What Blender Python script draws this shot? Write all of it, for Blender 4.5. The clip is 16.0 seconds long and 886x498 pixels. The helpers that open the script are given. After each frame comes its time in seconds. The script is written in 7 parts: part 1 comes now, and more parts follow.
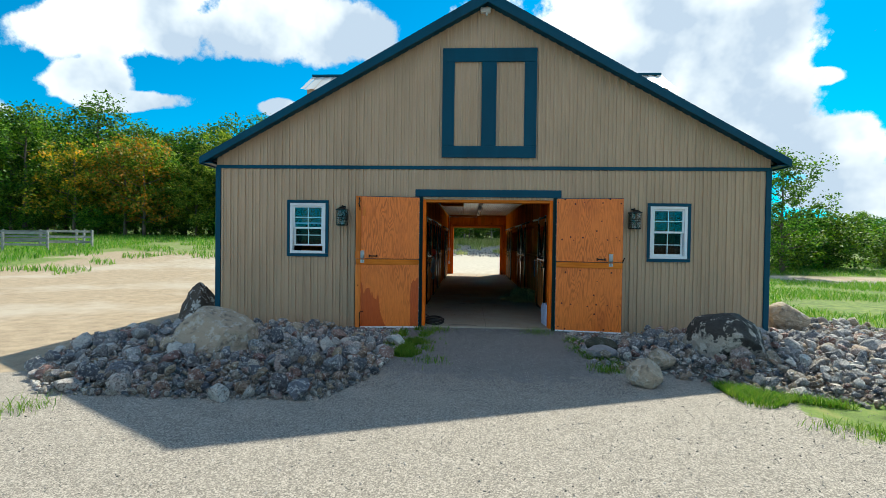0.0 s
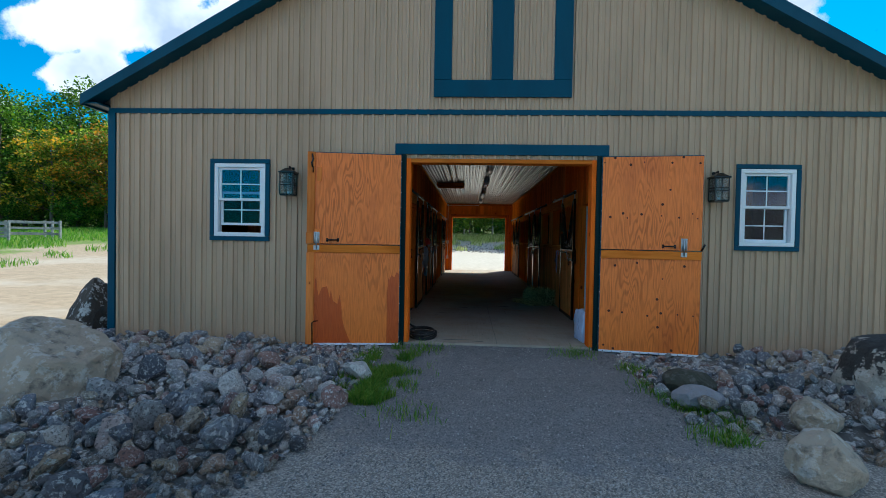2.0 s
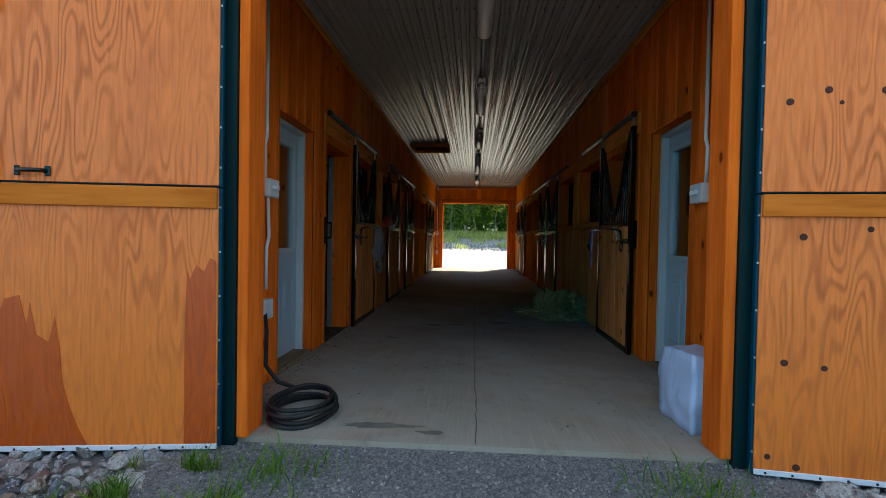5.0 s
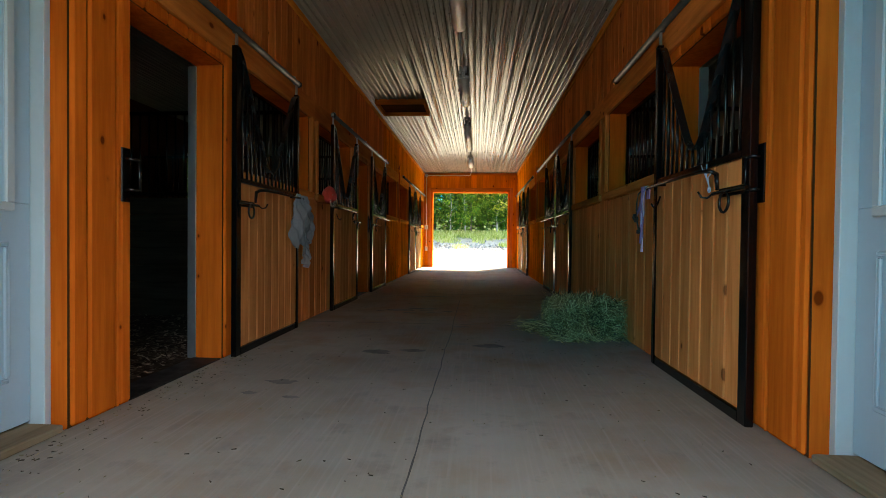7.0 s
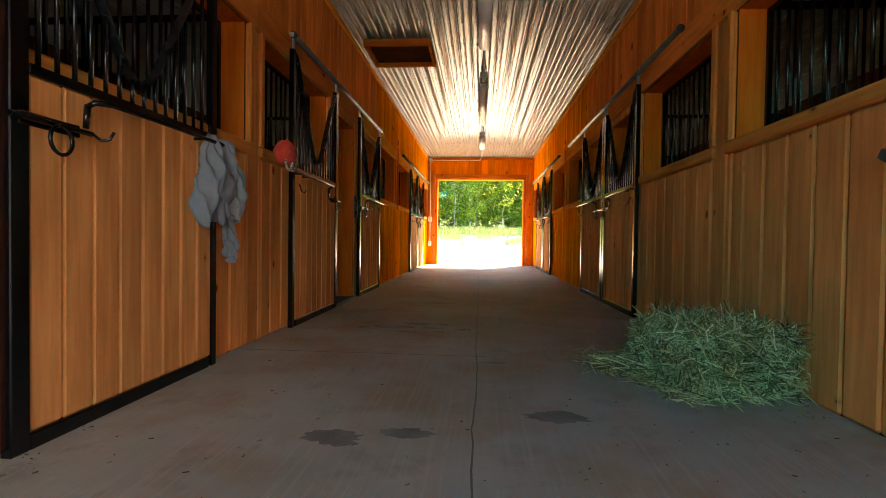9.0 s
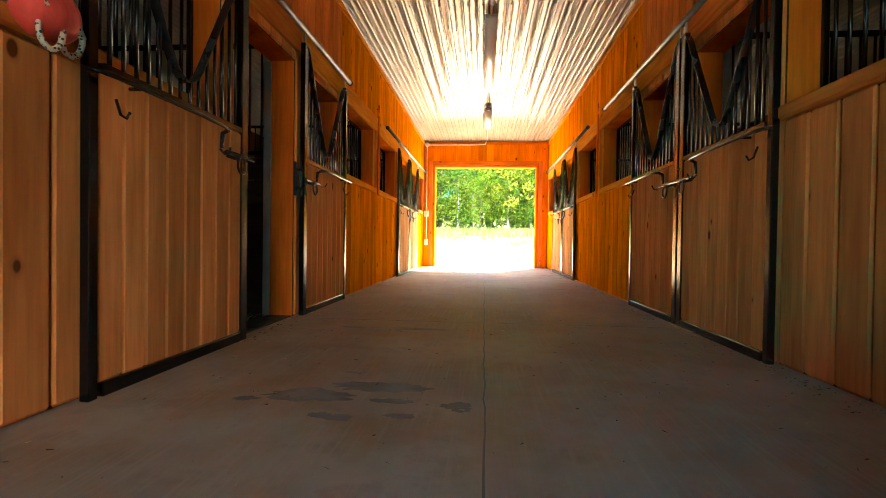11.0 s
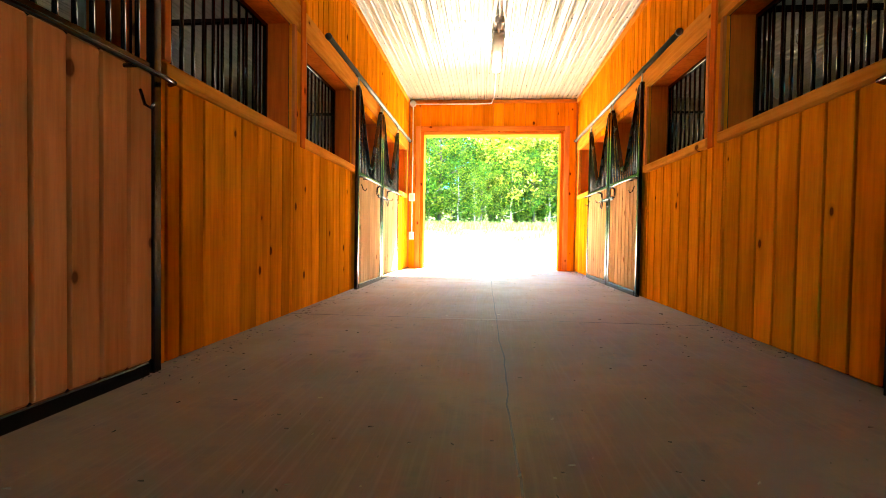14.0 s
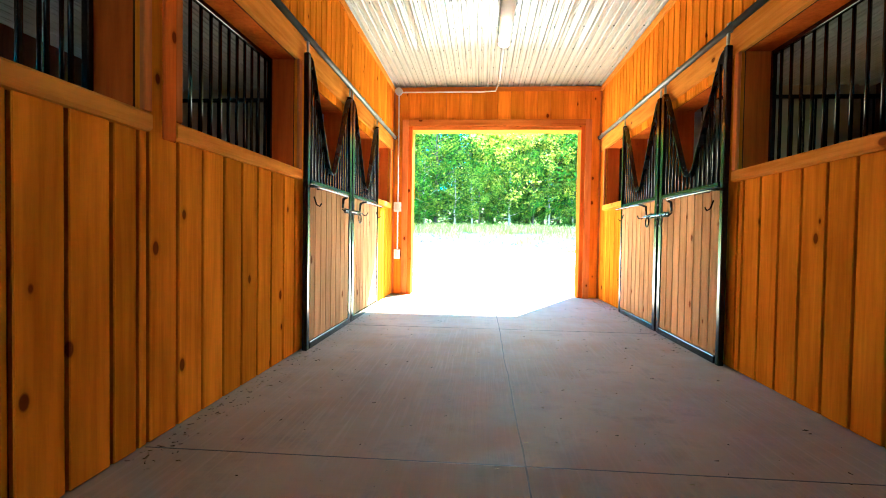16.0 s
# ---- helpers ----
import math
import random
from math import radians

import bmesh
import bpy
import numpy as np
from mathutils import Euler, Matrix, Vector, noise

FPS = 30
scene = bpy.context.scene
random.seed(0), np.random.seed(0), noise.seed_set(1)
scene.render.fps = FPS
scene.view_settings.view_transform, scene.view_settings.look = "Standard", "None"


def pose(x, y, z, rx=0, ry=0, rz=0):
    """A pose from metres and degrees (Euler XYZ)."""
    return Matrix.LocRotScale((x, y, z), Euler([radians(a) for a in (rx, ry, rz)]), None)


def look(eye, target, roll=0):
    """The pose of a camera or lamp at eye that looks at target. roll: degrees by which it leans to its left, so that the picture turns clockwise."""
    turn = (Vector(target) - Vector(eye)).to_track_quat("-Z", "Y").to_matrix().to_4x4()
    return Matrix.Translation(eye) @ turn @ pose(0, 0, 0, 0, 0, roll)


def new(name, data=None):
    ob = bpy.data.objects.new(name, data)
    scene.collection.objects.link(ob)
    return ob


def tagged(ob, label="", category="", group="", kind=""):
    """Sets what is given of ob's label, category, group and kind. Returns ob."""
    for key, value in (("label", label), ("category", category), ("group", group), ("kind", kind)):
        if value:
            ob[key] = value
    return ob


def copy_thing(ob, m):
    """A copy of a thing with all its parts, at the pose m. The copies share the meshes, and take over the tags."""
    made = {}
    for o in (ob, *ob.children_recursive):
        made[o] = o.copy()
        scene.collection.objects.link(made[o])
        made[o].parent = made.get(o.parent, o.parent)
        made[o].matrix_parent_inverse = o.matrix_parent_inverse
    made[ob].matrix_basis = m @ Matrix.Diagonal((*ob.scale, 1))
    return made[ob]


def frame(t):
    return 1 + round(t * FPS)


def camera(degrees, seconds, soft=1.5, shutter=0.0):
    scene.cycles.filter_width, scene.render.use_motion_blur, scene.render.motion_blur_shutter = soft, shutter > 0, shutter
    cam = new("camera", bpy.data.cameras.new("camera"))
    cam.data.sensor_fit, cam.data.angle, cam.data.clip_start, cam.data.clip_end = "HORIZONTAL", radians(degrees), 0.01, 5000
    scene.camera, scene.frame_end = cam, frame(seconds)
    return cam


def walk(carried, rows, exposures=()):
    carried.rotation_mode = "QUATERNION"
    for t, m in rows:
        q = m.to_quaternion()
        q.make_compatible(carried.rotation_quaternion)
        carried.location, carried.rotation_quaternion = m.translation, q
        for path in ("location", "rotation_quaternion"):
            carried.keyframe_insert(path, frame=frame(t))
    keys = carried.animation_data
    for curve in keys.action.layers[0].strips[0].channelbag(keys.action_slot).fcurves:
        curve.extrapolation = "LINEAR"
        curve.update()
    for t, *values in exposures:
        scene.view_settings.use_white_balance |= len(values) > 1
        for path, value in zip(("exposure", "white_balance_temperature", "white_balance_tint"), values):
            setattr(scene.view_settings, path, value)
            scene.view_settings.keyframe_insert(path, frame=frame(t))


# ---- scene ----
cam = camera(84.6, 16.0, soft=0.6)
PATH = [
    (0, (-0.331, -9.754, 1.704), (-0.443, -7.757, 1.672), 0.8),
    (0.5, (-0.485, -9.043, 1.599), (-0.597, -7.047, 1.570), 0.9),
    (1, (-0.580, -8.262, 1.514), (-0.693, -6.265, 1.476), 1.0),
    (1.5, (-0.498, -7.471, 1.448), (-0.608, -5.474, 1.410), 1.1),
    (2, (-0.396, -6.710, 1.439), (-0.506, -4.714, 1.397), 1.1),
    (2.5, (-0.328, -5.974, 1.451), (-0.442, -3.978, 1.395), 1.1),
    (3, (-0.277, -5.239, 1.380), (-0.391, -3.243, 1.332), 1.1),
    (3.5, (-0.204, -4.553, 1.310), (-0.322, -2.557, 1.263), 1.2),
    (4, (-0.141, -3.900, 1.227), (-0.261, -1.904, 1.186), 1.2),
    (4.2, (-0.115, -3.634, 1.210), (-0.236, -1.638, 1.165), 1.2),
    (6.3, (0.168, -0.853, 0.886), (0.032, 1.143, 0.852), 0.8),
    (6.5, (0.210, -0.611, 0.877), (0.075, 1.385, 0.840), 0.8),
    (7, (0.234, -0.071, 0.839), (0.095, 1.924, 0.808), 0.6),
    (7.5, (0.124, 0.443, 0.785), (-0.019, 2.438, 0.759), 0.4),
    (8, (0.077, 0.927, 0.756), (-0.072, 2.921, 0.719), 0.3),
    (8.5, (0.065, 1.386, 0.714), (-0.088, 3.378, 0.681), 0.6),
    (9, (0.013, 1.840, 0.723), (-0.138, 3.834, 0.683), 0.8),
    (9.2, (0.002, 2.024, 0.735), (-0.154, 4.017, 0.685), 0.9),
    (11.3, (-0.019, 4.202, 0.611), (-0.186, 6.195, 0.582), 0.8),
    (11.5, (-0.105, 4.386, 0.635), (-0.258, 6.380, 0.596), 0.8),
    (12, (-0.141, 4.928, 0.615), (-0.297, 6.922, 0.577), 0.9),
    (12.5, (-0.195, 5.424, 0.614), (-0.352, 7.417, 0.567), 0.7),
    (13, (-0.250, 5.956, 0.594), (-0.401, 7.949, 0.548), 0.9),
    (13.5, (-0.206, 6.484, 0.604), (-0.360, 8.478, 0.553), 1.0),
    (14, (-0.095, 6.999, 0.595), (-0.265, 8.991, 0.543), 0.9),
    (14.5, (-0.042, 7.464, 0.586), (-0.202, 9.457, 0.536), 0.9),
    (15, (0.057, 7.968, 0.763), (-0.112, 9.960, 0.707), 0.7),
    (15.5, (-0.075, 8.373, 0.796), (-0.233, 10.366, 0.747), 1.1),
    (16, (-0.182, 8.670, 0.870), (-0.339, 10.663, 0.819), 0.9),
]
EXPOSURES = [(0.0, -0.03, 6150, 1), (1.0, -0.06, 5850, 1), (2.5, 0.03, 5450, 3), (3.5, 0.26, 5350, 3), (4.2, 0.36, 5500, 3), (5.5, 1.1, 6400, 4), (6.5, 2.05, 6850, 5), (7.5, 2.5, 7150, 6),
             (8.5, 3.08, 7600, 11), (9.2, 3.55, 7950, 15), (10.2, 3.95, 8000, 15), (11.5, 4.42, 8000, 14), (12.5, 4.6, 7700, 11), (13.5, 4.53, 7200, 5), (14.5, 4.36, 6400, 1), (16.0, 3.98, 5250, -8)]
walk(cam, [(t, look(eye, target, roll)) for t, eye, target, roll in PATH], EXPOSURES)

# ------------------------------------------------------------------ world, sun
SUN_AZ = math.atan2(0.447, 0.894)          # towards +y, leaning to +x
SUN_EL = radians(46.8)
world = bpy.data.worlds.new("sky")
scene.world = world
world.use_nodes = True


def build_world():
    nt = world.node_tree
    nt.nodes.clear()
    N, L = nt.nodes.new, nt.links.new
    out, bg = N("ShaderNodeOutputWorld"), N("ShaderNodeBackground")
    sky = N("ShaderNodeTexSky")
    sky.sky_type, sky.sun_disc = "NISHITA", False
    sky.sun_elevation, sky.sun_rotation = SUN_EL, SUN_AZ
    sky.air_density, sky.dust_density, sky.ozone_density = 1.0, 0.3, 3.0
    bg.inputs["Strength"].default_value = SKY
    tint = N("ShaderNodeMix")
    tint.data_type, tint.blend_type = "RGBA", "MULTIPLY"
    tint.inputs[0].default_value = 1.0
    tint.inputs[7].default_value = SKY_TINT
    L(sky.outputs[0], tint.inputs[6])
    # clouds: broad lumps with torn edges, on the plane one unit ahead of the barn's axis
    tc, sep = N("ShaderNodeTexCoord"), N("ShaderNodeSeparateXYZ")
    L(tc.outputs["Generated"], sep.inputs[0])

    def math_(op, a, b=None, c=None):
        n = N("ShaderNodeMath")
        n.operation = op
        for i, v in enumerate((a, b, c)):
            if v is None:
                continue
            if isinstance(v, (int, float)):
                n.inputs[i].default_value = v
            else:
                L(v, n.inputs[i])
        return n.outputs[0]
    yy = math_("MAXIMUM", sep.outputs[1], 0.05)
    u, v = math_("DIVIDE", sep.outputs[0], yy), math_("DIVIDE", sep.outputs[2], yy)
    noise_a = N("ShaderNodeTexNoise")
    noise_a.inputs["Scale"].default_value, noise_a.inputs["Detail"].default_value, noise_a.inputs["Roughness"].default_value = 7.0, 7.0, 0.6
    L(tc.outputs["Generated"], noise_a.inputs["Vector"])
    nz = math_("SUBTRACT", noise_a.outputs[0], 0.5)
    total = None
    lumps = [(-0.80, 0.45, .24, .075), (-0.70, 0.50, .20, .06), (-0.82, 0.335, .10, .055), (-0.74, 0.285, .12, .025), (-0.40, 0.45, .22, .075),
             (-0.25, 0.42, .12, .07), (-0.40, 0.275, .05, .02), (0.36, 0.43, .34, .13), (0.50, 0.27, .20, .11), (0.58, 0.37, .09, .16),
             (0.70, 0.20, .18, .07), (0.80, 0.11, .19, .055), (0.69, 0.335, .04, .02), (0.25, 0.25, .3, .1), (0.0, 0.62, .6, .09), (-1.2, 0.25, .2, .06), (1.2, .3, .2, .1)]
    for cu, cv, ru, rv in lumps:
        du = math_("MULTIPLY", math_("SUBTRACT", u, cu), 1 / ru)
        dv = math_("MULTIPLY", math_("SUBTRACT", v, cv), 1 / rv)
        d = math_("SUBTRACT", 1.0, math_("SQRT", math_("ADD", math_("MULTIPLY", du, du), math_("MULTIPLY", dv, dv))))
        total = d if total is None else math_("SMOOTH_MAX", total, d, 0.25)
    # behind and overhead the same broken cloud goes on
    noise_b = N("ShaderNodeTexNoise")
    noise_b.inputs["Scale"].default_value, noise_b.inputs["Detail"].default_value = 2.2, 3.0
    L(tc.outputs["Generated"], noise_b.inputs["Vector"])
    behind = math_("MULTIPLY", math_("SUBTRACT", noise_b.outputs[0], 0.505), 6.0)
    side = math_("GREATER_THAN", sep.outputs[1], 0.35)
    field = math_("ADD", math_("MULTIPLY", math_("MAXIMUM", total, -3.0), side), math_("MULTIPLY", behind, math_("SUBTRACT", 1.0, side)))
    field = math_("ADD", field, math_("MULTIPLY", nz, 2.2))
    ramp = N("ShaderNodeMapRange")
    ramp.interpolation_type = "SMOOTHSTEP"
    ramp.inputs[1].default_value, ramp.inputs[2].default_value = -0.05, 0.16
    L(field, ramp.inputs[0])
    grey = N("ShaderNodeTexNoise")
    grey.inputs["Scale"].default_value, grey.inputs["Detail"].default_value = 5.0, 5.0
    L(tc.outputs["Generated"], grey.inputs["Vector"])
    shade = N("ShaderNodeMapRange")
    shade.inputs[1].default_value, shade.inputs[2].default_value, shade.inputs[3].default_value, shade.inputs[4].default_value = 0.42, 0.56, 1.0, 0.0
    L(grey.outputs[0], shade.inputs[0])
    cl = N("ShaderNodeMix")
    cl.data_type = "RGBA"
    cl.inputs[6].default_value, cl.inputs[7].default_value = CLOUD_DARK, CLOUD_LIGHT
    L(math_("SUBTRACT", 1.0, shade.outputs[0]), cl.inputs[0])
    mix = N("ShaderNodeMix")
    mix.data_type = "RGBA"
    L(ramp.outputs[0], mix.inputs[0])
    L(tint.outputs[2], mix.inputs[6])
    L(cl.outputs[2], mix.inputs[7])
    L(mix.outputs[2], bg.inputs["Color"])
    L(bg.outputs[0], out.inputs[0])


SKY = 0.097
SKY_TINT = (0.07, 1.15, 1.5, 1)
CLOUD_DARK, CLOUD_LIGHT = (6.6, 7.5, 9.0, 1), (12.5, 12.5, 12.5, 1)
build_world()
sun = new("sun", bpy.data.lights.new("sun", "SUN"))
sun.data.energy, sun.data.angle, sun.data.color = 8.5, radians(0.6), (1.0, 0.87, 0.68)
sun.matrix_world = look(Vector((0.447 * math.cos(SUN_EL), 0.894 * math.cos(SUN_EL), math.sin(SUN_EL))) * 60, (0, 0, 0))


# ------------------------------------------------------------------ materials
def material(name, base, rough=0.6, metal=0.0, spec=0.5):
    m = bpy.data.materials.new(name)
    m.use_nodes = True
    b = m.node_tree.nodes["Principled BSDF"]
    b.inputs["Base Color"].default_value = (*base, 1)
    b.inputs["Roughness"].default_value, b.inputs["Metallic"].default_value = rough, metal
    b.inputs["Specular IOR Level"].default_value = spec
    return m


def nodes_of(m):
    return m.node_tree.nodes, m.node_tree.links, m.node_tree.nodes["Principled BSDF"]


def noise_node(m, scale, detail=4, rough=0.55, stretch=(1, 1, 1), coords="Object", shift=None):
    """A noise texture in metres; shift: a socket whose value moves the pattern from piece to piece."""
    N, L, _ = nodes_of(m)
    tc, mp, n = N.new("ShaderNodeTexCoord"), N.new("ShaderNodeMapping"), N.new("ShaderNodeTexNoise")
    mp.inputs["Scale"].default_value = stretch
    L.new(tc.outputs[coords], mp.inputs["Vector"])
    if shift is not None:
        mul = N.new("ShaderNodeVectorMath")
        mul.operation = "SCALE"
        mul.inputs[0].default_value = (37, 53, 71)
        L.new(shift, mul.inputs["Scale"])
        L.new(mul.outputs[0], mp.inputs["Location"])
    n.inputs["Scale"].default_value, n.inputs["Detail"].default_value, n.inputs["Roughness"].default_value = scale, detail, rough
    L.new(mp.outputs[0], n.inputs["Vector"])
    return n


def ramp_node(m, socket, stops):
    N, L, _ = nodes_of(m)
    r = N.new("ShaderNodeValToRGB")
    els = r.color_ramp.elements
    while len(els) < len(stops):
        els.new(0.5)
    for e, (pos, col) in zip(els, stops):
        e.position, e.color = pos, (*col, 1) if len(col) == 3 else col
    L.new(socket, r.inputs[0])
    return r.outputs[0]


def blend(m, a, b, fac, mode="MIX"):
    N, L, _ = nodes_of(m)
    x = N.new("ShaderNodeMix")
    x.data_type, x.blend_type = "RGBA", mode
    for s, i in ((fac, 0), (a, 6), (b, 7)):
        if isinstance(s, (int, float)):
            x.inputs[i].default_value = s
        elif isinstance(s, tuple):
            x.inputs[i].default_value = (*s, 1) if len(s) == 3 else s
        else:
            L.new(s, x.inputs[i])
    return x.outputs[2]


def bump(m, socket, strength=0.3, distance=0.01):
    N, L, b = nodes_of(m)
    n = N.new("ShaderNodeBump")
    n.inputs["Strength"].default_value, n.inputs["Distance"].default_value = strength, distance
    L.new(socket, n.inputs["Height"])
    L.new(n.outputs[0], b.inputs["Normal"])


def value(m, socket, lo, hi, a, b):
    N, L, _ = nodes_of(m)
    r = N.new("ShaderNodeMapRange")
    for i, v in enumerate((lo, hi, a, b)):
        r.inputs[i + 1].default_value = v
    L.new(socket, r.inputs[0])
    return r.outputs[0]


def wood(name, dark, light, knot, rough=0.5, axis="z", knots=True, vary=0.25):
    """Planed pine: long grain, growth streaks, knots, and its own tone for each board."""
    m = material(name, light, rough, 0.0, 0.0)
    N, L, b = nodes_of(m)
    info = N.new("ShaderNodeObjectInfo")
    rnd = info.outputs["Random"]
    st = {"x": (0.06, 1, 1), "y": (1, 0.06, 1), "z": (1, 1, 0.06)}[axis]
    st2 = {"x": (0.25, 1, 1), "y": (1, 0.25, 1), "z": (1, 1, 0.25)}[axis]
    grain = noise_node(m, 34, 5, 0.6, st, shift=rnd)
    broad = noise_node(m, 5, 3, 0.5, st2, shift=rnd)
    col = ramp_node(m, grain.outputs[0], [(0.3, dark), (0.62, light)])
    col = blend(m, col, ramp_node(m, broad.outputs[0], [(0.35, tuple(c * 0.72 for c in dark)), (0.65, light)]), 0.45)
    if knots:
        # knots lie on the plane of the board: across it, and along its grain
        tc, vor, cb, jit = N.new("ShaderNodeTexCoord"), N.new("ShaderNodeTexVoronoi"), N.new("ShaderNodeCombineXYZ"), N.new("ShaderNodeMath")
        along = {"x": (0.62, 0, 0), "y": (0, 0.62, 0), "z": (0, 0, 0.62)}[axis]
        across = tuple(0.0 if a else 1.0 for a in along)
        for k, way in enumerate((across, along)):
            dot, add = N.new("ShaderNodeVectorMath"), N.new("ShaderNodeMath")
            dot.operation, add.operation = "DOT_PRODUCT", "MULTIPLY_ADD"
            dot.inputs[1].default_value = way
            L.new(tc.outputs["Object"], dot.inputs[0])
            L.new(rnd, add.inputs[0])
            add.inputs[1].default_value = 31.0 + 17 * k
            L.new(dot.outputs["Value"], add.inputs[2])
            L.new(add.outputs[0], cb.inputs[k])
        vor.voronoi_dimensions = "2D"
        L.new(cb.outputs[0], vor.inputs["Vector"])
        vor.inputs["Scale"].default_value = 4.2
        # knots of uneven size
        spc = N.new("ShaderNodeSeparateColor")
        L.new(vor.outputs["Color"], spc.inputs[0])
        jit.operation = "MULTIPLY_ADD"
        L.new(spc.outputs[0], jit.inputs[0])
        jit.inputs[1].default_value = 0.34
        L.new(vor.outputs["Distance"], jit.inputs[2])
        halo = value(m, jit.outputs[0], 0.085, 0.15, 0.55, 1.0)
        col = blend(m, tuple(c * 0.62 for c in dark), col, halo)
        col = blend(m, knot, col, value(m, jit.outputs[0], 0.07, 0.095, 0.05, 1.0))
    tone = value(m, rnd, 0, 1, 1 - vary, 1 + vary * 0.35)
    comb = N.new("ShaderNodeCombineColor")
    for i in range(3):
        L.new(tone, comb.inputs[i])
    col = blend(m, col, comb.outputs[0], 1.0, "MULTIPLY")
    L.new(col, b.inputs["Base Color"])
    L.new(value(m, grain.outputs[0], 0.3, 0.7, rough + 0.1, rough - 0.08), b.inputs["Roughness"])
    bump(m, grain.outputs[0], 0.15, 0.004)
    return m


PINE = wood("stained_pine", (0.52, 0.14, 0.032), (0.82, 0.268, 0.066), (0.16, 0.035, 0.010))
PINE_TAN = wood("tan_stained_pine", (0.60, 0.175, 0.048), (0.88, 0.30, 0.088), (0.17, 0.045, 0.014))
# golden: daylight of the far opening put into the stain's hue
PINE_GOLD = wood("far_lit_stained_pine", (0.63, 0.155, 0.006), (0.93, 0.295, 0.011), (0.16, 0.03, 0.004), 0.72)
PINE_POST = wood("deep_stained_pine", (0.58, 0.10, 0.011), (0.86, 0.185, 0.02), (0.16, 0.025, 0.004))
# daylight on the far lengths is put into the paler beam tone
PINE_H = wood("daylit_pine_beam", (0.62, 0.19, 0.020), (0.90, 0.36, 0.052), (0.18, 0.045, 0.012), axis="y")
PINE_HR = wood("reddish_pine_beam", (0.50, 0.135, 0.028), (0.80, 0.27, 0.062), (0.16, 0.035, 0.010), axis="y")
PINE_X = wood("stained_pine_lintel", (0.52, 0.125, 0.016), (0.80, 0.25, 0.04), (0.16, 0.03, 0.006), axis="x")
DOOR_PINE = wood("varnished_plank", (0.57, 0.18, 0.049), (0.83, 0.318, 0.104), (0.20, 0.06, 0.02), 0.42)
# far doors: part paler wood, part daylight put into the colour
DOOR_PALE = wood("pale_daylit_plank", (0.60, 0.32, 0.14), (0.85, 0.52, 0.27), (0.24, 0.09, 0.035), 0.42)
# stall woods darkened: the deep shade of the stalls is in their colour
STALL_PLANK = wood("shaded_grey_plank", (0.04, 0.032, 0.024), (0.085, 0.067, 0.048), (0.05, 0.035, 0.025), 0.75, axis="x")
STALL_WALL = wood("shaded_stall_boards", (0.09, 0.035, 0.014), (0.15, 0.06, 0.024), (0.06, 0.03, 0.015), 0.7)
WORN = wood("worn_threshold_wood", (0.16, 0.12, 0.075), (0.30, 0.23, 0.15), (0.08, 0.05, 0.03), 0.8, axis="y")
FENCE_WOOD = wood("weathered_fence_board", (0.20, 0.21, 0.23), (0.36, 0.37, 0.38), (0.3, 0.3, 0.3), 0.8, axis="x", knots=False)


def plywood(name, dark, light, figure=0.75):
    """Rotary-cut fir: contour figure that runs up the sheet, fine fibre, weather stains."""
    m = material(name, light, 0.5)
    N, L, b = nodes_of(m)
    field = noise_node(m, 3.6, 2.5, 0.5, (1, 1, 0.17))
    mul, sn = N.new("ShaderNodeMath"), N.new("ShaderNodeMath")
    mul.operation, sn.operation = "MULTIPLY", "SINE"
    mul.inputs[1].default_value = 150.0
    L.new(field.outputs[0], mul.inputs[0])
    L.new(mul.outputs[0], sn.inputs[0])
    lines = value(m, sn.outputs[0], -0.2, 1.0, 0.0, 1.0)
    fine = noise_node(m, 60, 4, 0.6, (1, 1, 0.08))
    stain = noise_node(m, 1.8, 4, 0.6, (1, 1, 0.6))
    bold = noise_node(m, 1.1, 3, 0.5, (1, 1, 0.7))
    col = blend(m, light, tuple(0.75 * d + 0.05 * c for d, c in zip(dark, light)), value(m, lines, 0.0, 1.0, 0.0, figure))
    col = blend(m, blend(m, light, tuple(0.5 * (d + c) for d, c in zip(dark, light)), value(m, lines, 0.0, 1.0, 0.0, figure * 0.5)), col, value(m, bold.outputs[0], 0.42, 0.58, 0.0, 1.0))
    col = blend(m, col, ramp_node(m, fine.outputs[0], [(0.35, tuple(c * 0.8 for c in dark)), (0.6, light)]), 0.28)
    col = blend(m, col, (dark[0] * 0.9, dark[1] * 0.75, dark[2] * 0.6), value(m, stain.outputs[0], 0.54, 0.70, 0.0, 0.4))
    L.new(col, b.inputs["Base Color"])
    L.new(value(m, lines, 0.0, 1.0, 0.38, 0.6), b.inputs["Roughness"])
    bump(m, lines, 0.15, 0.003)
    return m


PLY = plywood("fir_plywood", (0.46, 0.085, 0.008), (0.84, 0.215, 0.026))
PLY_WET = plywood("fir_plywood_damp", (0.33, 0.04, 0.003), (0.54, 0.09, 0.005), 0.5)


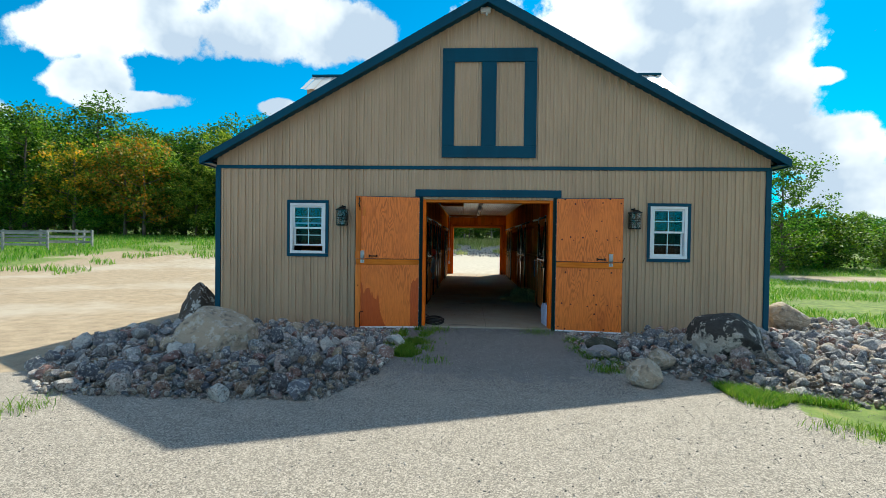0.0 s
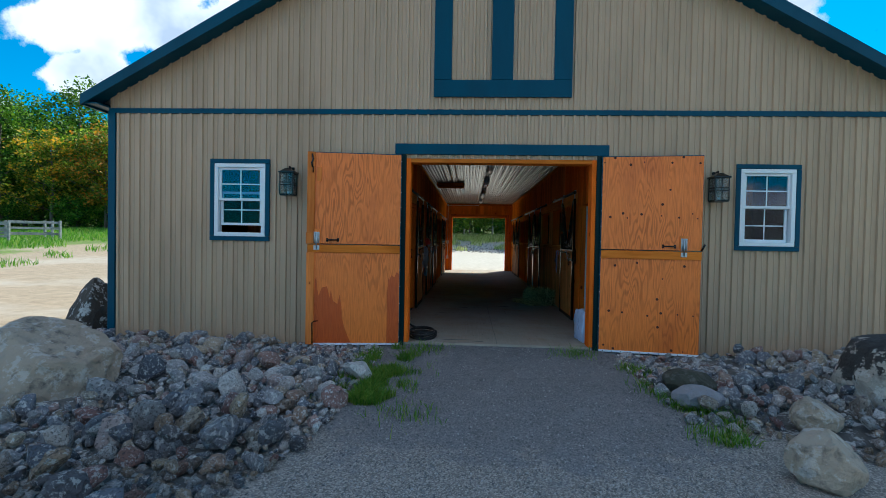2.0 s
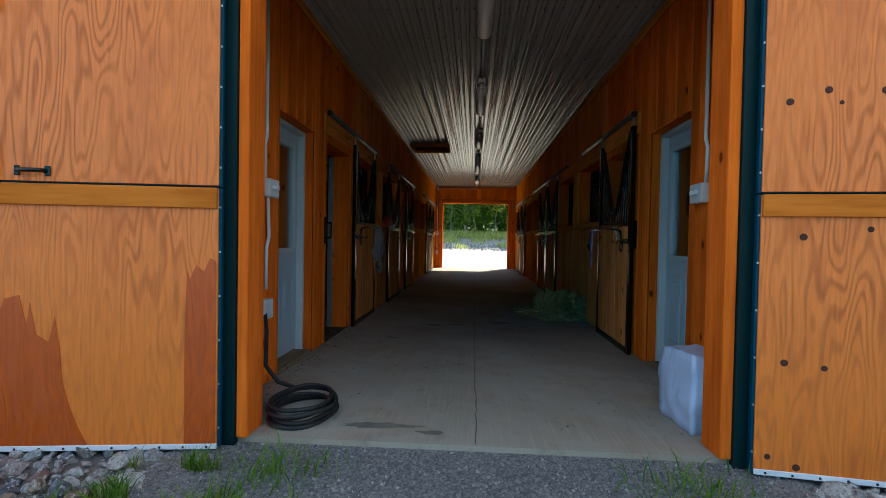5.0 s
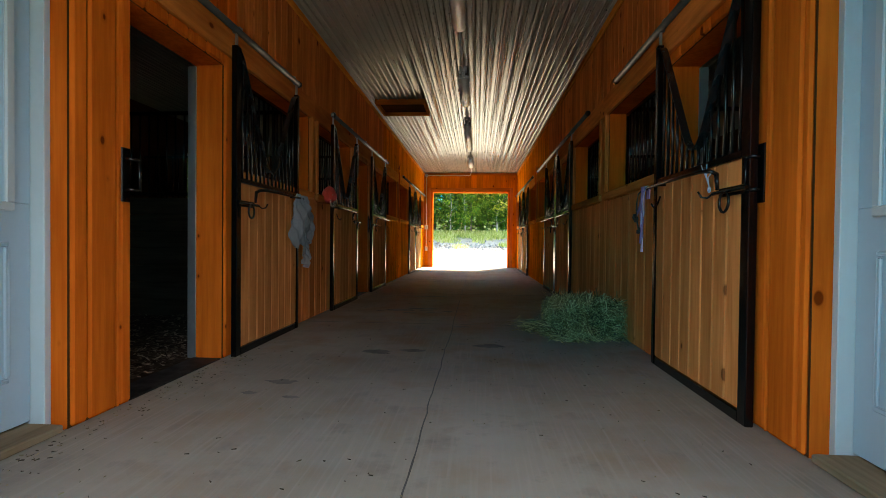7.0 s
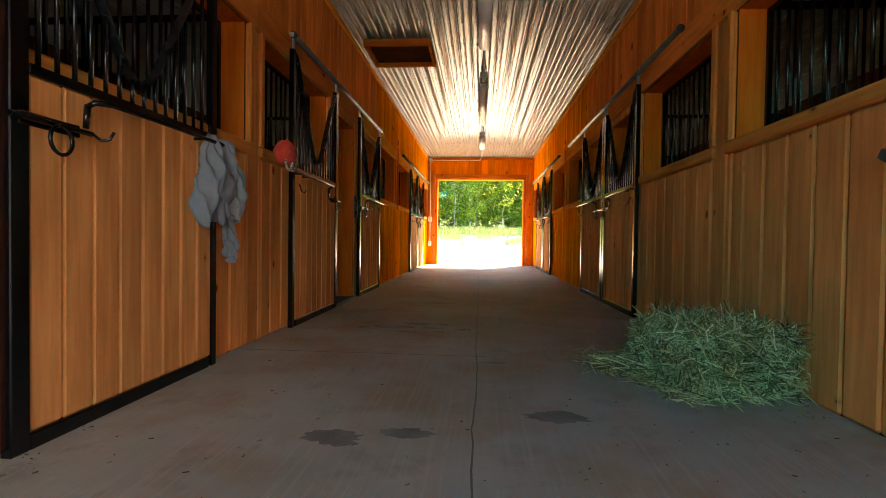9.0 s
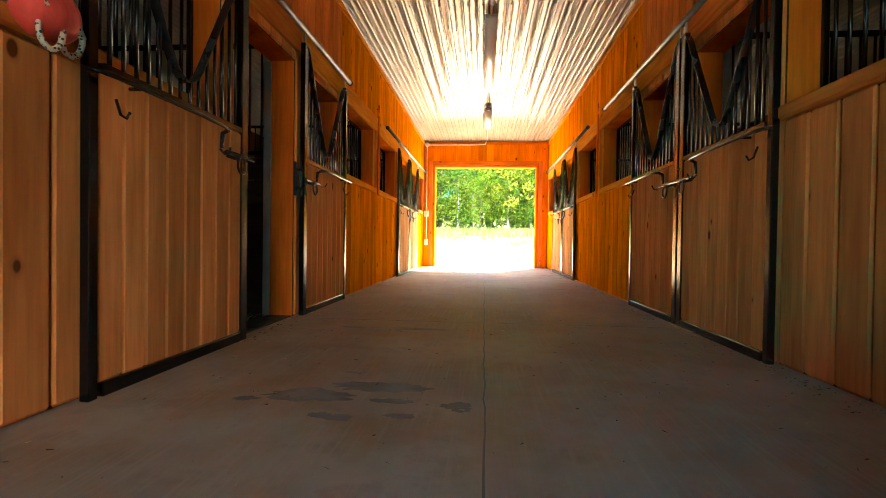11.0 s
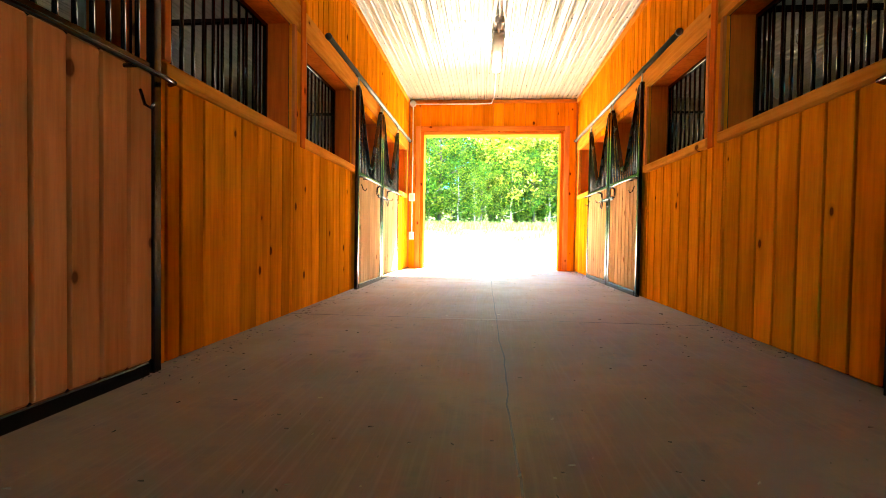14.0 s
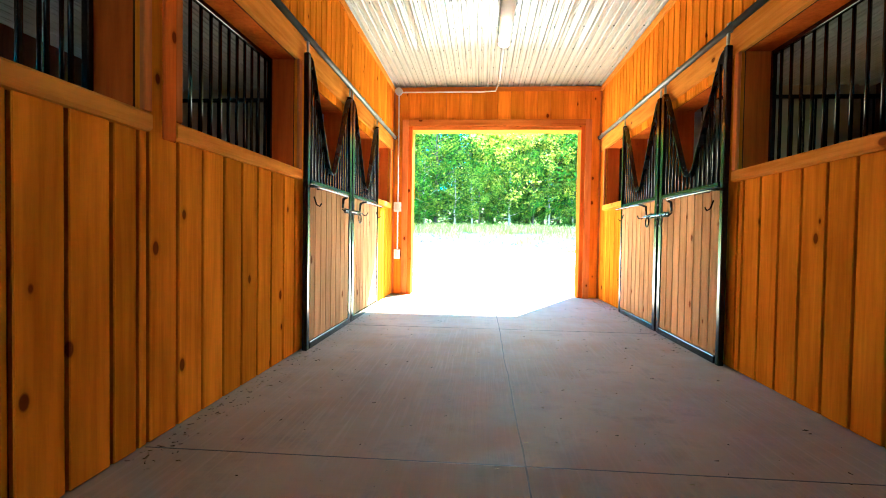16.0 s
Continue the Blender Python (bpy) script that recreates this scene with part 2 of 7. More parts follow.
def painted(name, base, rough=0.4, dirt=0.2, dirt_scale=2.0, spec=0.5, metal=0.0, streak=(1, 1, 0.25)):
    m = material(name, base, rough, metal, spec)
    N, L, b = nodes_of(m)
    n1, n2 = noise_node(m, dirt_scale, 5, 0.6, streak), noise_node(m, 45, 3)
    col = blend(m, base, tuple(c * (1 - dirt) for c in base), value(m, n1.outputs[0], 0.42, 0.7, 0.0, 1.0))
    col = blend(m, col, tuple(c * (1 - dirt * 0.6) for c in base), value(m, n2.outputs[0], 0.5, 0.75, 0.0, 0.6))
    L.new(col, b.inputs["Base Color"])
    L.new(value(m, n1.outputs[0], 0.3, 0.7, rough * 0.8, min(1, rough * 1.3)), b.inputs["Roughness"])
    bump(m, n2.outputs[0], 0.05, 0.002)
    return m


SIDING = painted("tan_steel_siding", (0.47, 0.335, 0.222), 0.45, 0.16)
GREEN = painted("blue_green_trim_paint", (0.0015, 0.058, 0.108), 0.42, 0.25, 2.0, 0.18)
# the trim paint again, darkened for the shade beside the open door leaf
SHADE_GREEN = painted("shaded_blue_green_paint", (0.002, 0.022, 0.026), 0.5, 0.3, 2.0, 0.15)
WHITE = painted("white_vinyl", (0.74, 0.78, 0.83), 0.4, 0.08)
JAMB_WHITE = painted("pale_jamb_paint", (0.46, 0.54, 0.58), 0.4, 0.14)
DOOR_WHITE = painted("pale_door_paint", (0.36, 0.48, 0.58), 0.4, 0.12)
CEILING = material("white_steel_ceiling", (0.45, 0.435, 0.385), 0.19, 0.07, 0.24)
ROOFING = painted("pale_steel_roofing", (0.62, 0.63, 0.63), 0.35, 0.15)
BLACK = painted("black_powder_coat", (0.003, 0.003, 0.0033), 0.2, 0.3, 6.0, 0.45)
GALV = painted("galvanised_steel", (0.48, 0.52, 0.55), 0.38, 0.3, 6.0, 0.5, 0.85)
TRACK_STEEL = painted("dull_track_steel", (0.12, 0.135, 0.13), 0.4, 0.3, 6.0, 0.5, 0.4)
PLASTIC = painted("grey_plastic", (0.60, 0.64, 0.67), 0.45, 0.12, 9.0)
RUBBER = painted("black_rubber", (0.016, 0.016, 0.017), 0.6, 0.4, 8.0)
CLOTH = painted("grey_cloth", (0.38, 0.39, 0.42), 0.9, 0.35, 12.0)
RED = painted("red_webbing", (0.62, 0.05, 0.03), 0.7, 0.3, 20.0)
PURPLE = painted("purple_webbing", (0.36, 0.24, 0.52), 0.85, 0.4, 25.0)
def spotted():
    m = material("spotted_webbing", (0.4, 0.3, 0.2), 0.8)
    N, L, b = nodes_of(m)
    tc, vor = N.new("ShaderNodeTexCoord"), N.new("ShaderNodeTexVoronoi")
    L.new(tc.outputs["Object"], vor.inputs["Vector"])
    vor.inputs["Scale"].default_value = 75.0
    L.new(ramp_node(m, vor.outputs["Distance"], [(0.28, (0.02, 0.018, 0.016)), (0.42, (0.42, 0.33, 0.24))]), b.inputs["Base Color"])
    return m


SPOTTED = spotted()
RUST = painted("red_oxide_paint", (0.42, 0.06, 0.03), 0.5, 0.3, 12.0)
BAG = painted("white_plastic_wrap", (0.50, 0.59, 0.84), 0.3, 0.1, 8.0)
DARK = painted("dark_paint", (0.03, 0.03, 0.03), 0.7, 0.3)


def glass(name, tint, rough=0.02, ior=1.45):
    m = material(name, tint, rough)
    b = m.node_tree.nodes["Principled BSDF"]
    b.inputs["Transmission Weight"].default_value = 1.0
    b.inputs["IOR"].default_value = ior
    return m


GLASS = glass("window_glass", (0.42, 0.50, 0.72), 0.01, 1.6)
GLASS_DIM = glass("screened_glass", (0.16, 0.19, 0.23), 0.03, 1.3)
DOOR_GLASS = glass("door_glass", (0.97, 0.98, 0.98), 0.0, 1.35)
# tint added to dim and warm the daylight entering the stalls
STALL_GLASS = glass("tinted_stall_glass", (0.58, 0.49, 0.40), 0.05)
FROST = glass("lamp_glass", (0.85, 0.88, 0.9), 0.25)



def concrete():
    m = material("broomed_concrete", (0.33, 0.29, 0.25), 0.8)
    N, L, b = nodes_of(m)
    big, mid, fine = noise_node(m, 0.7, 4), noise_node(m, 4, 5, 0.65), noise_node(m, 110, 3)
    broom = noise_node(m, 60, 2, 0.5, (1, 0.03, 1))
    col = ramp_node(m, big.outputs[0], [(0.35, (0.28, 0.24, 0.19)), (0.65, (0.38, 0.35, 0.30))])
    col = blend(m, col, (0.17, 0.15, 0.125), value(m, mid.outputs[0], 0.53, 0.70, 0.0, 0.7))
    dust = noise_node(m, 1.7, 5, 0.6, shift=None)
    col = blend(m, col, (0.30, 0.21, 0.13), value(m, dust.outputs[0], 0.5, 0.66, 0.0, 0.55))
    col = blend(m, col, (0.38, 0.34, 0.29), value(m, broom.outputs[0], 0.5, 0.70, 0.0, 0.5))
    tc, sp, ad = N.new("ShaderNodeTexCoord"), N.new("ShaderNodeSeparateXYZ"), N.new("ShaderNodeMath")
    L.new(tc.outputs["Object"], sp.inputs[0])
    ad.operation = "MULTIPLY_ADD"
    L.new(dust.outputs[0], ad.inputs[0])
    ad.inputs[1].default_value = 7.0
    L.new(sp.outputs[1], ad.inputs[2])
    # brown dust trodden into the middle of the aisle
    both = N.new("ShaderNodeMath")
    both.operation = "MULTIPLY"
    L.new(value(m, ad.outputs[0], 7.0, 10.5, 0.0, 1.0), both.inputs[0])
    L.new(value(m, ad.outputs[0], 12.0, 15.5, 1.0, 0.25), both.inputs[1])
    dusty = both.outputs[0]
    col = blend(m, col, blend(m, col, (0.90, 0.68, 0.50), 1.0, "MULTIPLY"), dusty)
    L.new(col, b.inputs["Base Color"])
    L.new(value(m, mid.outputs[0], 0.4, 0.7, 0.85, 0.55), b.inputs["Roughness"])
    bump(m, broom.outputs[0], 0.35, 0.003)
    return m


CONCRETE = concrete()
KNOT = painted("dark_knot_wood", (0.07, 0.016, 0.006), 0.7, 0.5, 60.0)
STAIN = material("oily_stain", (0.055, 0.05, 0.045), 0.5)


def ground_mat():
    """Crushed stone by the barn, sandy yard further out, turf and rubble beyond, by where the ground lies."""
    m = material("yard_ground", (0.4, 0.38, 0.36), 0.95)
    N, L, b = nodes_of(m)
    fine, mid, big = noise_node(m, 110, 4, 0.7), noise_node(m, 3.5, 5, 0.65), noise_node(m, 0.22, 4, 0.6)
    vor = N.new("ShaderNodeTexVoronoi")
    tc = N.new("ShaderNodeTexCoord")
    L.new(tc.outputs["Object"], vor.inputs["Vector"])
    vor.inputs["Scale"].default_value = 100.0
    stone = ramp_node(m, vor.outputs["Color"], [(0.05, (0.06, 0.055, 0.05)), (0.45, (0.205, 0.185, 0.165)), (0.9, (0.50, 0.455, 0.41))])
    gravel = blend(m, stone, ramp_node(m, mid.outputs[0], [(0.35, (0.18, 0.168, 0.155)), (0.7, (0.31, 0.29, 0.265))]), 0.25)
    sand = blend(m, ramp_node(m, mid.outputs[0], [(0.3, (0.21, 0.155, 0.098)), (0.7, (0.38, 0.30, 0.205))]), stone, 0.22)
    sand = blend(m, sand, (0.40, 0.365, 0.32), value(m, big.outputs[0], 0.5, 0.65, 0.0, 0.6))
    turf = ramp_node(m, mid.outputs[0], [(0.3, (0.05, 0.085, 0.015)), (0.55, (0.12, 0.19, 0.03)), (0.75, (0.23, 0.22, 0.07))])
    att = N.new("ShaderNodeAttribute")
    att.attribute_name = "cover"
    sp = N.new("ShaderNodeSeparateColor")
    L.new(att.outputs["Color"], sp.inputs[0])

    def torn(s):
        a = N.new("ShaderNodeMath")
        a.operation = "ADD"
        L.new(s, a.inputs[0])
        L.new(value(m, mid.outputs[0], 0.25, 0.75, -0.35, 0.35), a.inputs[1])
        return value(m, a.outputs[0], 0.4, 0.6, 0.0, 1.0)
    # earth by the door; the barn's bluish shade is put into its colour
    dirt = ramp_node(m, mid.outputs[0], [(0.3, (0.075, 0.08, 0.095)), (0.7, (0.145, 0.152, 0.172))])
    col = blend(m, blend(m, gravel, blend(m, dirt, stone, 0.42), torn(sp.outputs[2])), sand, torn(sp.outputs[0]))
    lime = ramp_node(m, mid.outputs[0], [(0.3, (0.30, 0.275, 0.235)), (0.7, (0.48, 0.45, 0.40))])
    col = blend(m, lime, col, att.outputs["Alpha"])
    col = blend(m, col, turf, torn(sp.outputs[1]))
    L.new(col, b.inputs["Base Color"])
    hm = N.new("ShaderNodeMath")
    hm.operation = "ADD"
    L.new(mid.outputs[0], hm.inputs[0])
    L.new(fine.outputs[0], hm.inputs[1])
    bump(m, hm.outputs[0], 0.5, 0.008)
    return m


GROUND = ground_mat()


def rock_mat(name, tones, patch=14, lo=0.47, hi=0.66, pale=0.8):
    m = material(name, tones[0], 0.85)
    N, L, b = nodes_of(m)
    info = N.new("ShaderNodeObjectInfo")
    r = info.outputs["Random"]
    stops = [(i / max(1, len(tones) - 1), c) for i, c in enumerate(tones)]
    ramp = ramp_node(m, r, stops)
    a, c, d = noise_node(m, 2.5, 5, 0.65, shift=r), noise_node(m, patch, 6, 0.7, shift=r), noise_node(m, 7, 6, 0.75, shift=r)
    col = blend(m, ramp, (0.05, 0.048, 0.05), value(m, c.outputs[0], lo, hi, 0.0, 0.9))
    col = blend(m, col, (0.62, 0.62, 0.61), value(m, d.outputs[0], 0.53, 0.58, 0.0, pale))
    col = blend(m, col, (0.22, 0.16, 0.11), value(m, a.outputs[0], 0.57, 0.72, 0.0, 0.35))
    L.new(col, b.inputs["Base Color"])
    bump(m, c.outputs[0], 0.9, 0.05)
    return m


ROCK = rock_mat("field_stone", [(0.36, 0.36, 0.37), (0.10, 0.115, 0.16), (0.40, 0.32, 0.22), (0.22, 0.11, 0.10), (0.56, 0.55, 0.53), (0.06, 0.075, 0.11), (0.30, 0.22, 0.15), (0.50, 0.49, 0.47)], 16, 0.5, 0.62, 0.6)
BOULDER = rock_mat("boulder_stone", [(0.33, 0.275, 0.21), (0.36, 0.30, 0.235)], 9, 0.52, 0.72, 0.35)
BOULDER_OLIVE = rock_mat("olive_stone", [(0.035, 0.038, 0.026), (0.045, 0.045, 0.03)], 9, 0.55, 0.8, 0.1)
BOULDER_SLATE = rock_mat("slate_grey_stone", [(0.24, 0.235, 0.26), (0.25, 0.245, 0.27)], 9, 0.6, 0.8, 0.1)
BOULDER_DARK = rock_mat("dark_boulder_stone", [(0.05, 0.04, 0.032), (0.06, 0.045, 0.035)])
def lichen_mat(name):
    """Grey stone with a torn black crust of lichen on its crown."""
    m = rock_mat(name, [(0.34, 0.31, 0.27), (0.36, 0.33, 0.29)], 9, 0.52, 0.72, 0.4)
    N, L, b = nodes_of(m)
    old = b.inputs["Base Color"].links[0].from_socket
    tc, sp, ad = N.new("ShaderNodeTexCoord"), N.new("ShaderNodeSeparateXYZ"), N.new("ShaderNodeMath")
    L.new(tc.outputs["Object"], sp.inputs[0])
    ad.operation = "MULTIPLY_ADD"
    L.new(noise_node(m, 5.5, 6, 0.7).outputs[0], ad.inputs[0])
    ad.inputs[1].default_value = 2.6
    L.new(sp.outputs[2], ad.inputs[2])
    L.new(blend(m, old, (0.018, 0.017, 0.018), value(m, ad.outputs[0], 1.40, 1.48, 0.0, 0.95)), b.inputs["Base Color"])
    return m


BOULDER_LICHEN = lichen_mat("lichened_boulder_stone")
PEBBLE = rock_mat("crushed_stone", [(0.16, 0.15, 0.14), (0.12, 0.115, 0.11)])


def leafy(name, a, b_, c, rough=0.6, drift=1.0, thin=0.5):
    m = material(name, a, rough)
    N, L, b = nodes_of(m)
    geo = N.new("ShaderNodeNewGeometry")
    col = ramp_node(m, geo.outputs["Random Per Island"], [(0.0, a), (0.5, b_), (1.0, c)])
    info = N.new("ShaderNodeObjectInfo")
    hs = N.new("ShaderNodeHueSaturation")
    L.new(value(m, info.outputs["Random"], 0, 1, 0.5 - 0.03 * drift, 0.5 + 0.015 * drift), hs.inputs["Hue"])
    L.new(value(m, info.outputs["Random"], 0, 1, 1 - 0.25 * drift, 1 + 0.15 * drift), hs.inputs["Value"])
    L.new(col, hs.inputs["Color"])
    L.new(hs.outputs[0], b.inputs["Base Color"])
    tr = N.new("ShaderNodeBsdfTranslucent")
    L.new(hs.outputs[0], tr.inputs[0])
    mx = N.new("ShaderNodeMixShader")
    mx.inputs[0].default_value = thin
    L.new(b.outputs[0], mx.inputs[1])
    L.new(tr.outputs[0], mx.inputs[2])
    L.new(mx.outputs[0], N["Material Output"].inputs[0])
    return m


LEAF = leafy("green_leaves", (0.012, 0.055, 0.004), (0.055, 0.18, 0.008), (0.20, 0.40, 0.018), thin=0.42)
LEAF_LIGHT = leafy("light_green_leaves", (0.03, 0.09, 0.006), (0.14, 0.29, 0.014), (0.46, 0.52, 0.05), thin=0.5)
LEAF_AUTUMN = leafy("turning_leaves", (0.05, 0.15, 0.006), (0.22, 0.26, 0.010), (0.72, 0.34, 0.014), thin=0.48)
GRASS = leafy("grass_blades", (0.05, 0.15, 0.008), (0.12, 0.28, 0.015), (0.25, 0.33, 0.045))
DRY_GRASS = leafy("dry_grass_blades", (0.22, 0.32, 0.04), (0.52, 0.55, 0.14), (0.80, 0.74, 0.42))
LEAF_YELLOW = leafy("yellowing_leaves", (0.20, 0.32, 0.015), (0.62, 0.62, 0.05), (0.92, 0.82, 0.22), thin=0.55)
HAY = leafy("dry_hay", (0.045, 0.036, 0.011), (0.30, 0.215, 0.06), (0.98, 0.80, 0.40), 0.8, 0.0, 0.05)
HAY_CORE = painted("packed_hay", (0.04, 0.038, 0.016), 0.95, 0.5, 14.0)
BARK_PALE = painted("pale_bark", (0.42, 0.38, 0.33), 0.85, 0.4, 8.0)
BARK = painted("grey_bark", (0.13, 0.11, 0.09), 0.9, 0.5, 6.0)
# darkened as well, for the dimness on the stall floor
SHAVINGS = painted("wood_shavings", (0.085, 0.062, 0.042), 0.95, 0.7, 16.0, 0.2, 0.0, (1, 1, 1))


# ------------------------------------------------------------------ building blocks
def bm_box(bm, x0, x1, y0, y1, z0, z1, m=None):
    vs = [bm.verts.new((x, y, z)) for x in (x0, x1) for y in (y0, y1) for z in (z0, z1)]
    if m is not None:
        for v in vs:
            v.co = m @ v.co
    fs = [bm.faces.new([vs[i] for i in f]) for f in ((0, 1, 3, 2), (4, 6, 7, 5), (0, 4, 5, 1), (2, 3, 7, 6), (0, 2, 6, 4), (1, 5, 7, 3))]
    return vs, fs


def bm_bevel_box(bm, x0, x1, y0, y1, z0, z1, r=0.004, m=None):
    """A box with its edges chamfered by r."""
    t = bmesh.new()
    bm_box(t, x0, x1, y0, y1, z0, z1)
    bmesh.ops.bevel(t, geom=t.edges[:], offset=r, segments=1, affect="EDGES")
    tmp = bpy.data.meshes.new("tmp")
    t.to_mesh(tmp)
    t.free()
    if m is not None:
        tmp.transform(m)
    bm.from_mesh(tmp)
    bpy.data.meshes.remove(tmp)


def bm_tube(bm, pts, r, sides=8, caps=True):
    """A round bar along pts."""
    pts = [Vector(p) for p in pts]
    rings = []
    ref = Vector((0, 0, 1))
    for i, p in enumerate(pts):
        d = (pts[min(i + 1, len(pts) - 1)] - pts[max(i - 1, 0)]).normalized()
        if abs(d.dot(ref)) > 0.95:
            ref = Vector((1, 0, 0)) if abs(d.x) < 0.9 else Vector((0, 1, 0))
        a = d.cross(ref).normalized()
        b = d.cross(a).normalized()
        rr = r[i] if isinstance(r, (list, tuple)) else r
        rings.append([bm.verts.new(p + (a * math.cos(2 * math.pi * k / sides) + b * math.sin(2 * math.pi * k / sides)) * rr) for k in range(sides)])
    for q, s in zip(rings, rings[1:]):
        for k in range(sides):
            bm.faces.new((q[k], q[(k + 1) % sides], s[(k + 1) % sides], s[k]))
    if caps:
        bm.faces.new(rings[0][::-1])
        bm.faces.new(rings[-1])


def to_mesh(name, bm, mat, smooth=False):
    bmesh.ops.recalc_face_normals(bm, faces=bm.faces[:])
    me = bpy.data.meshes.new(name)
    bm.to_mesh(me)
    bm.free()
    for m in (mat if isinstance(mat, (list, tuple)) else [mat]):
        me.materials.append(m)
    if smooth:
        me.shade_smooth()
    return me


def part(name, bm, mat, parent=None, label="", smooth=False):
    ob = new(name, to_mesh(name, bm, mat, smooth))
    if parent is not None:
        ob.parent = parent
    if label:
        ob["label"] = label
    return ob


def piece(name, me, parent, loc=(0, 0, 0), rot=(0, 0, 0), scale=(1, 1, 1)):
    """A piece on shared mesh data."""
    ob = new(name, me)
    ob.parent = parent
    ob.location, ob.rotation_euler, ob.scale = loc, rot, scale
    return ob


def thing(name, m, label, category, group=""):
    ob = new(name)
    ob.empty_display_size = 0.1
    ob.matrix_basis = m
    return tagged(ob, label, category, group)


def box_part(name, parent, mat, dims, label="", r=0.004, m=None):
    bm = bmesh.new()
    bm_bevel_box(bm, *dims, r=r, m=m)
    return part(name, bm, mat, parent, label)


def structure(name, bm, mat, label, category=""):
    return tagged(part(name, bm, mat), label, category, "", "structure")


# ------------------------------------------------------------------ measures of the barn
AX = 1.525                    # half the aisle
WT = 0.22                     # thickness of the stall fronts
BX0, BX1 = -5.55, 5.43        # outer faces of the long walls
LEN = 15.95                   # inner face of the end wall's boards
CEIL = 3.08
EAVE_Z, APEX_Z, APEX_X, OVER = 3.43, 6.57, -0.06, 0.30
SLOPE = (APEX_Z - EAVE_Z) / 5.70


def roof_z(x):
    """The underside of the roof edge above x."""
    return APEX_Z - 0.18 - SLOPE * abs(x - APEX_X)

# ------------------------------------------------------------------ ground
def ground_z(x, y):
    """Flat yard, a bank that rises to the woods behind and at both sides."""
    def ss(a, b, t):
        t = min(1, max(0, (t - a) / (b - a)))
        return t * t * (3 - 2 * t)
    mid = max(0.0, 1 - abs(x - 1) / 16)
    start = 15 + 31 * min(1, mid * 2.2) - 8 * min(1, max(0, (-14 - x) / 6))
    z = -0.08 + 1.95 * ss(start, max(start + 14, 52), y)
    z += 5.0 * ss(64, 95, y)
    if abs(x) > 9:
        z += 0.12 * noise.noise((x * 0.12, y * 0.12, 0))
    if -1.9 < x < 1.9 and y < 0.2:
        z += 0.05 * ss(-1.2, 0.0, y) * ss(1.9, 1.4, abs(x))
    return z


def build_ground():
    xs = sorted(set([-400, -200, -120, -80, -60] + [i * 2 for i in range(-25, 26)] + [i * 0.5 for i in range(-18, 19)] + [60, 80, 120, 200, 400]))
    ys = sorted(set([-400, -150, -60, -30] + [i * 0.5 for i in range(-24, 5)] + [i * 2 for i in range(1, 40)] + [100, 150, 250, 400, 900]))
    bm = bmesh.new()
    lay = bm.loops.layers.color.new("cover")
    grid = [[bm.verts.new((x, y, ground_z(x, y))) for x in xs] for y in ys]

    def cover(x, y):
        # how far this spot is sandy, turf, and toned as shaded dirt
        sand = 1.0 if (x < -5.5 and y > -3.8 + 0.2 * (x + 6)) or y > 16.5 else 0.0
        turf = 0.0
        edge = -20.5 - 0.18 * (y - 11)
        if x < edge + 3 and y > 5:
            turf = 0.45 if x > edge else 0.6 if x > edge - 4 else 0.95
        if x < -7 and y > 21:
            turf = max(turf, 0.5 if y < 25 else 0.8)
        if x < -9 and y > 40:
            turf = 0.95
        if x > 3.4 and y > -6.2 - 0.9 * (x - 3.4) and y < 16:
            turf = 0.95 if x > 4.5 or y > -5 else 0.7
        if x > 8 and y > 19.5:
            turf = 0.95
        if abs(x) <= 18 and y > 52.5:
            turf = 0.62 if y < 56 else 0.95
        if y > 60:
            turf = 1.0
        # before the door the ground colour darkens where the barn's shade lies
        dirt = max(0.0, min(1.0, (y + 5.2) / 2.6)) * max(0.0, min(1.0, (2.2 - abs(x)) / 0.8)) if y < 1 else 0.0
        # the yard behind the barn is of pale crushed limestone
        pale = max(0.0, min(1.0, (y - 16.3) / 0.7)) * max(0.0, min(1.0, (20 - abs(x)) / 6)) * max(0.0, min(1.0, (56 - y) / 4))
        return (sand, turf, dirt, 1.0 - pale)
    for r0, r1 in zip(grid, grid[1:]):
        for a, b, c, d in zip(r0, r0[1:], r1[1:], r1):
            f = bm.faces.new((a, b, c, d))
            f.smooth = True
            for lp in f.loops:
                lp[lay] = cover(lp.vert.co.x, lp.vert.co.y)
    structure("ground", bm, GROUND, "grey crushed stone yard with sandy drive and turf", "ground")


build_ground()


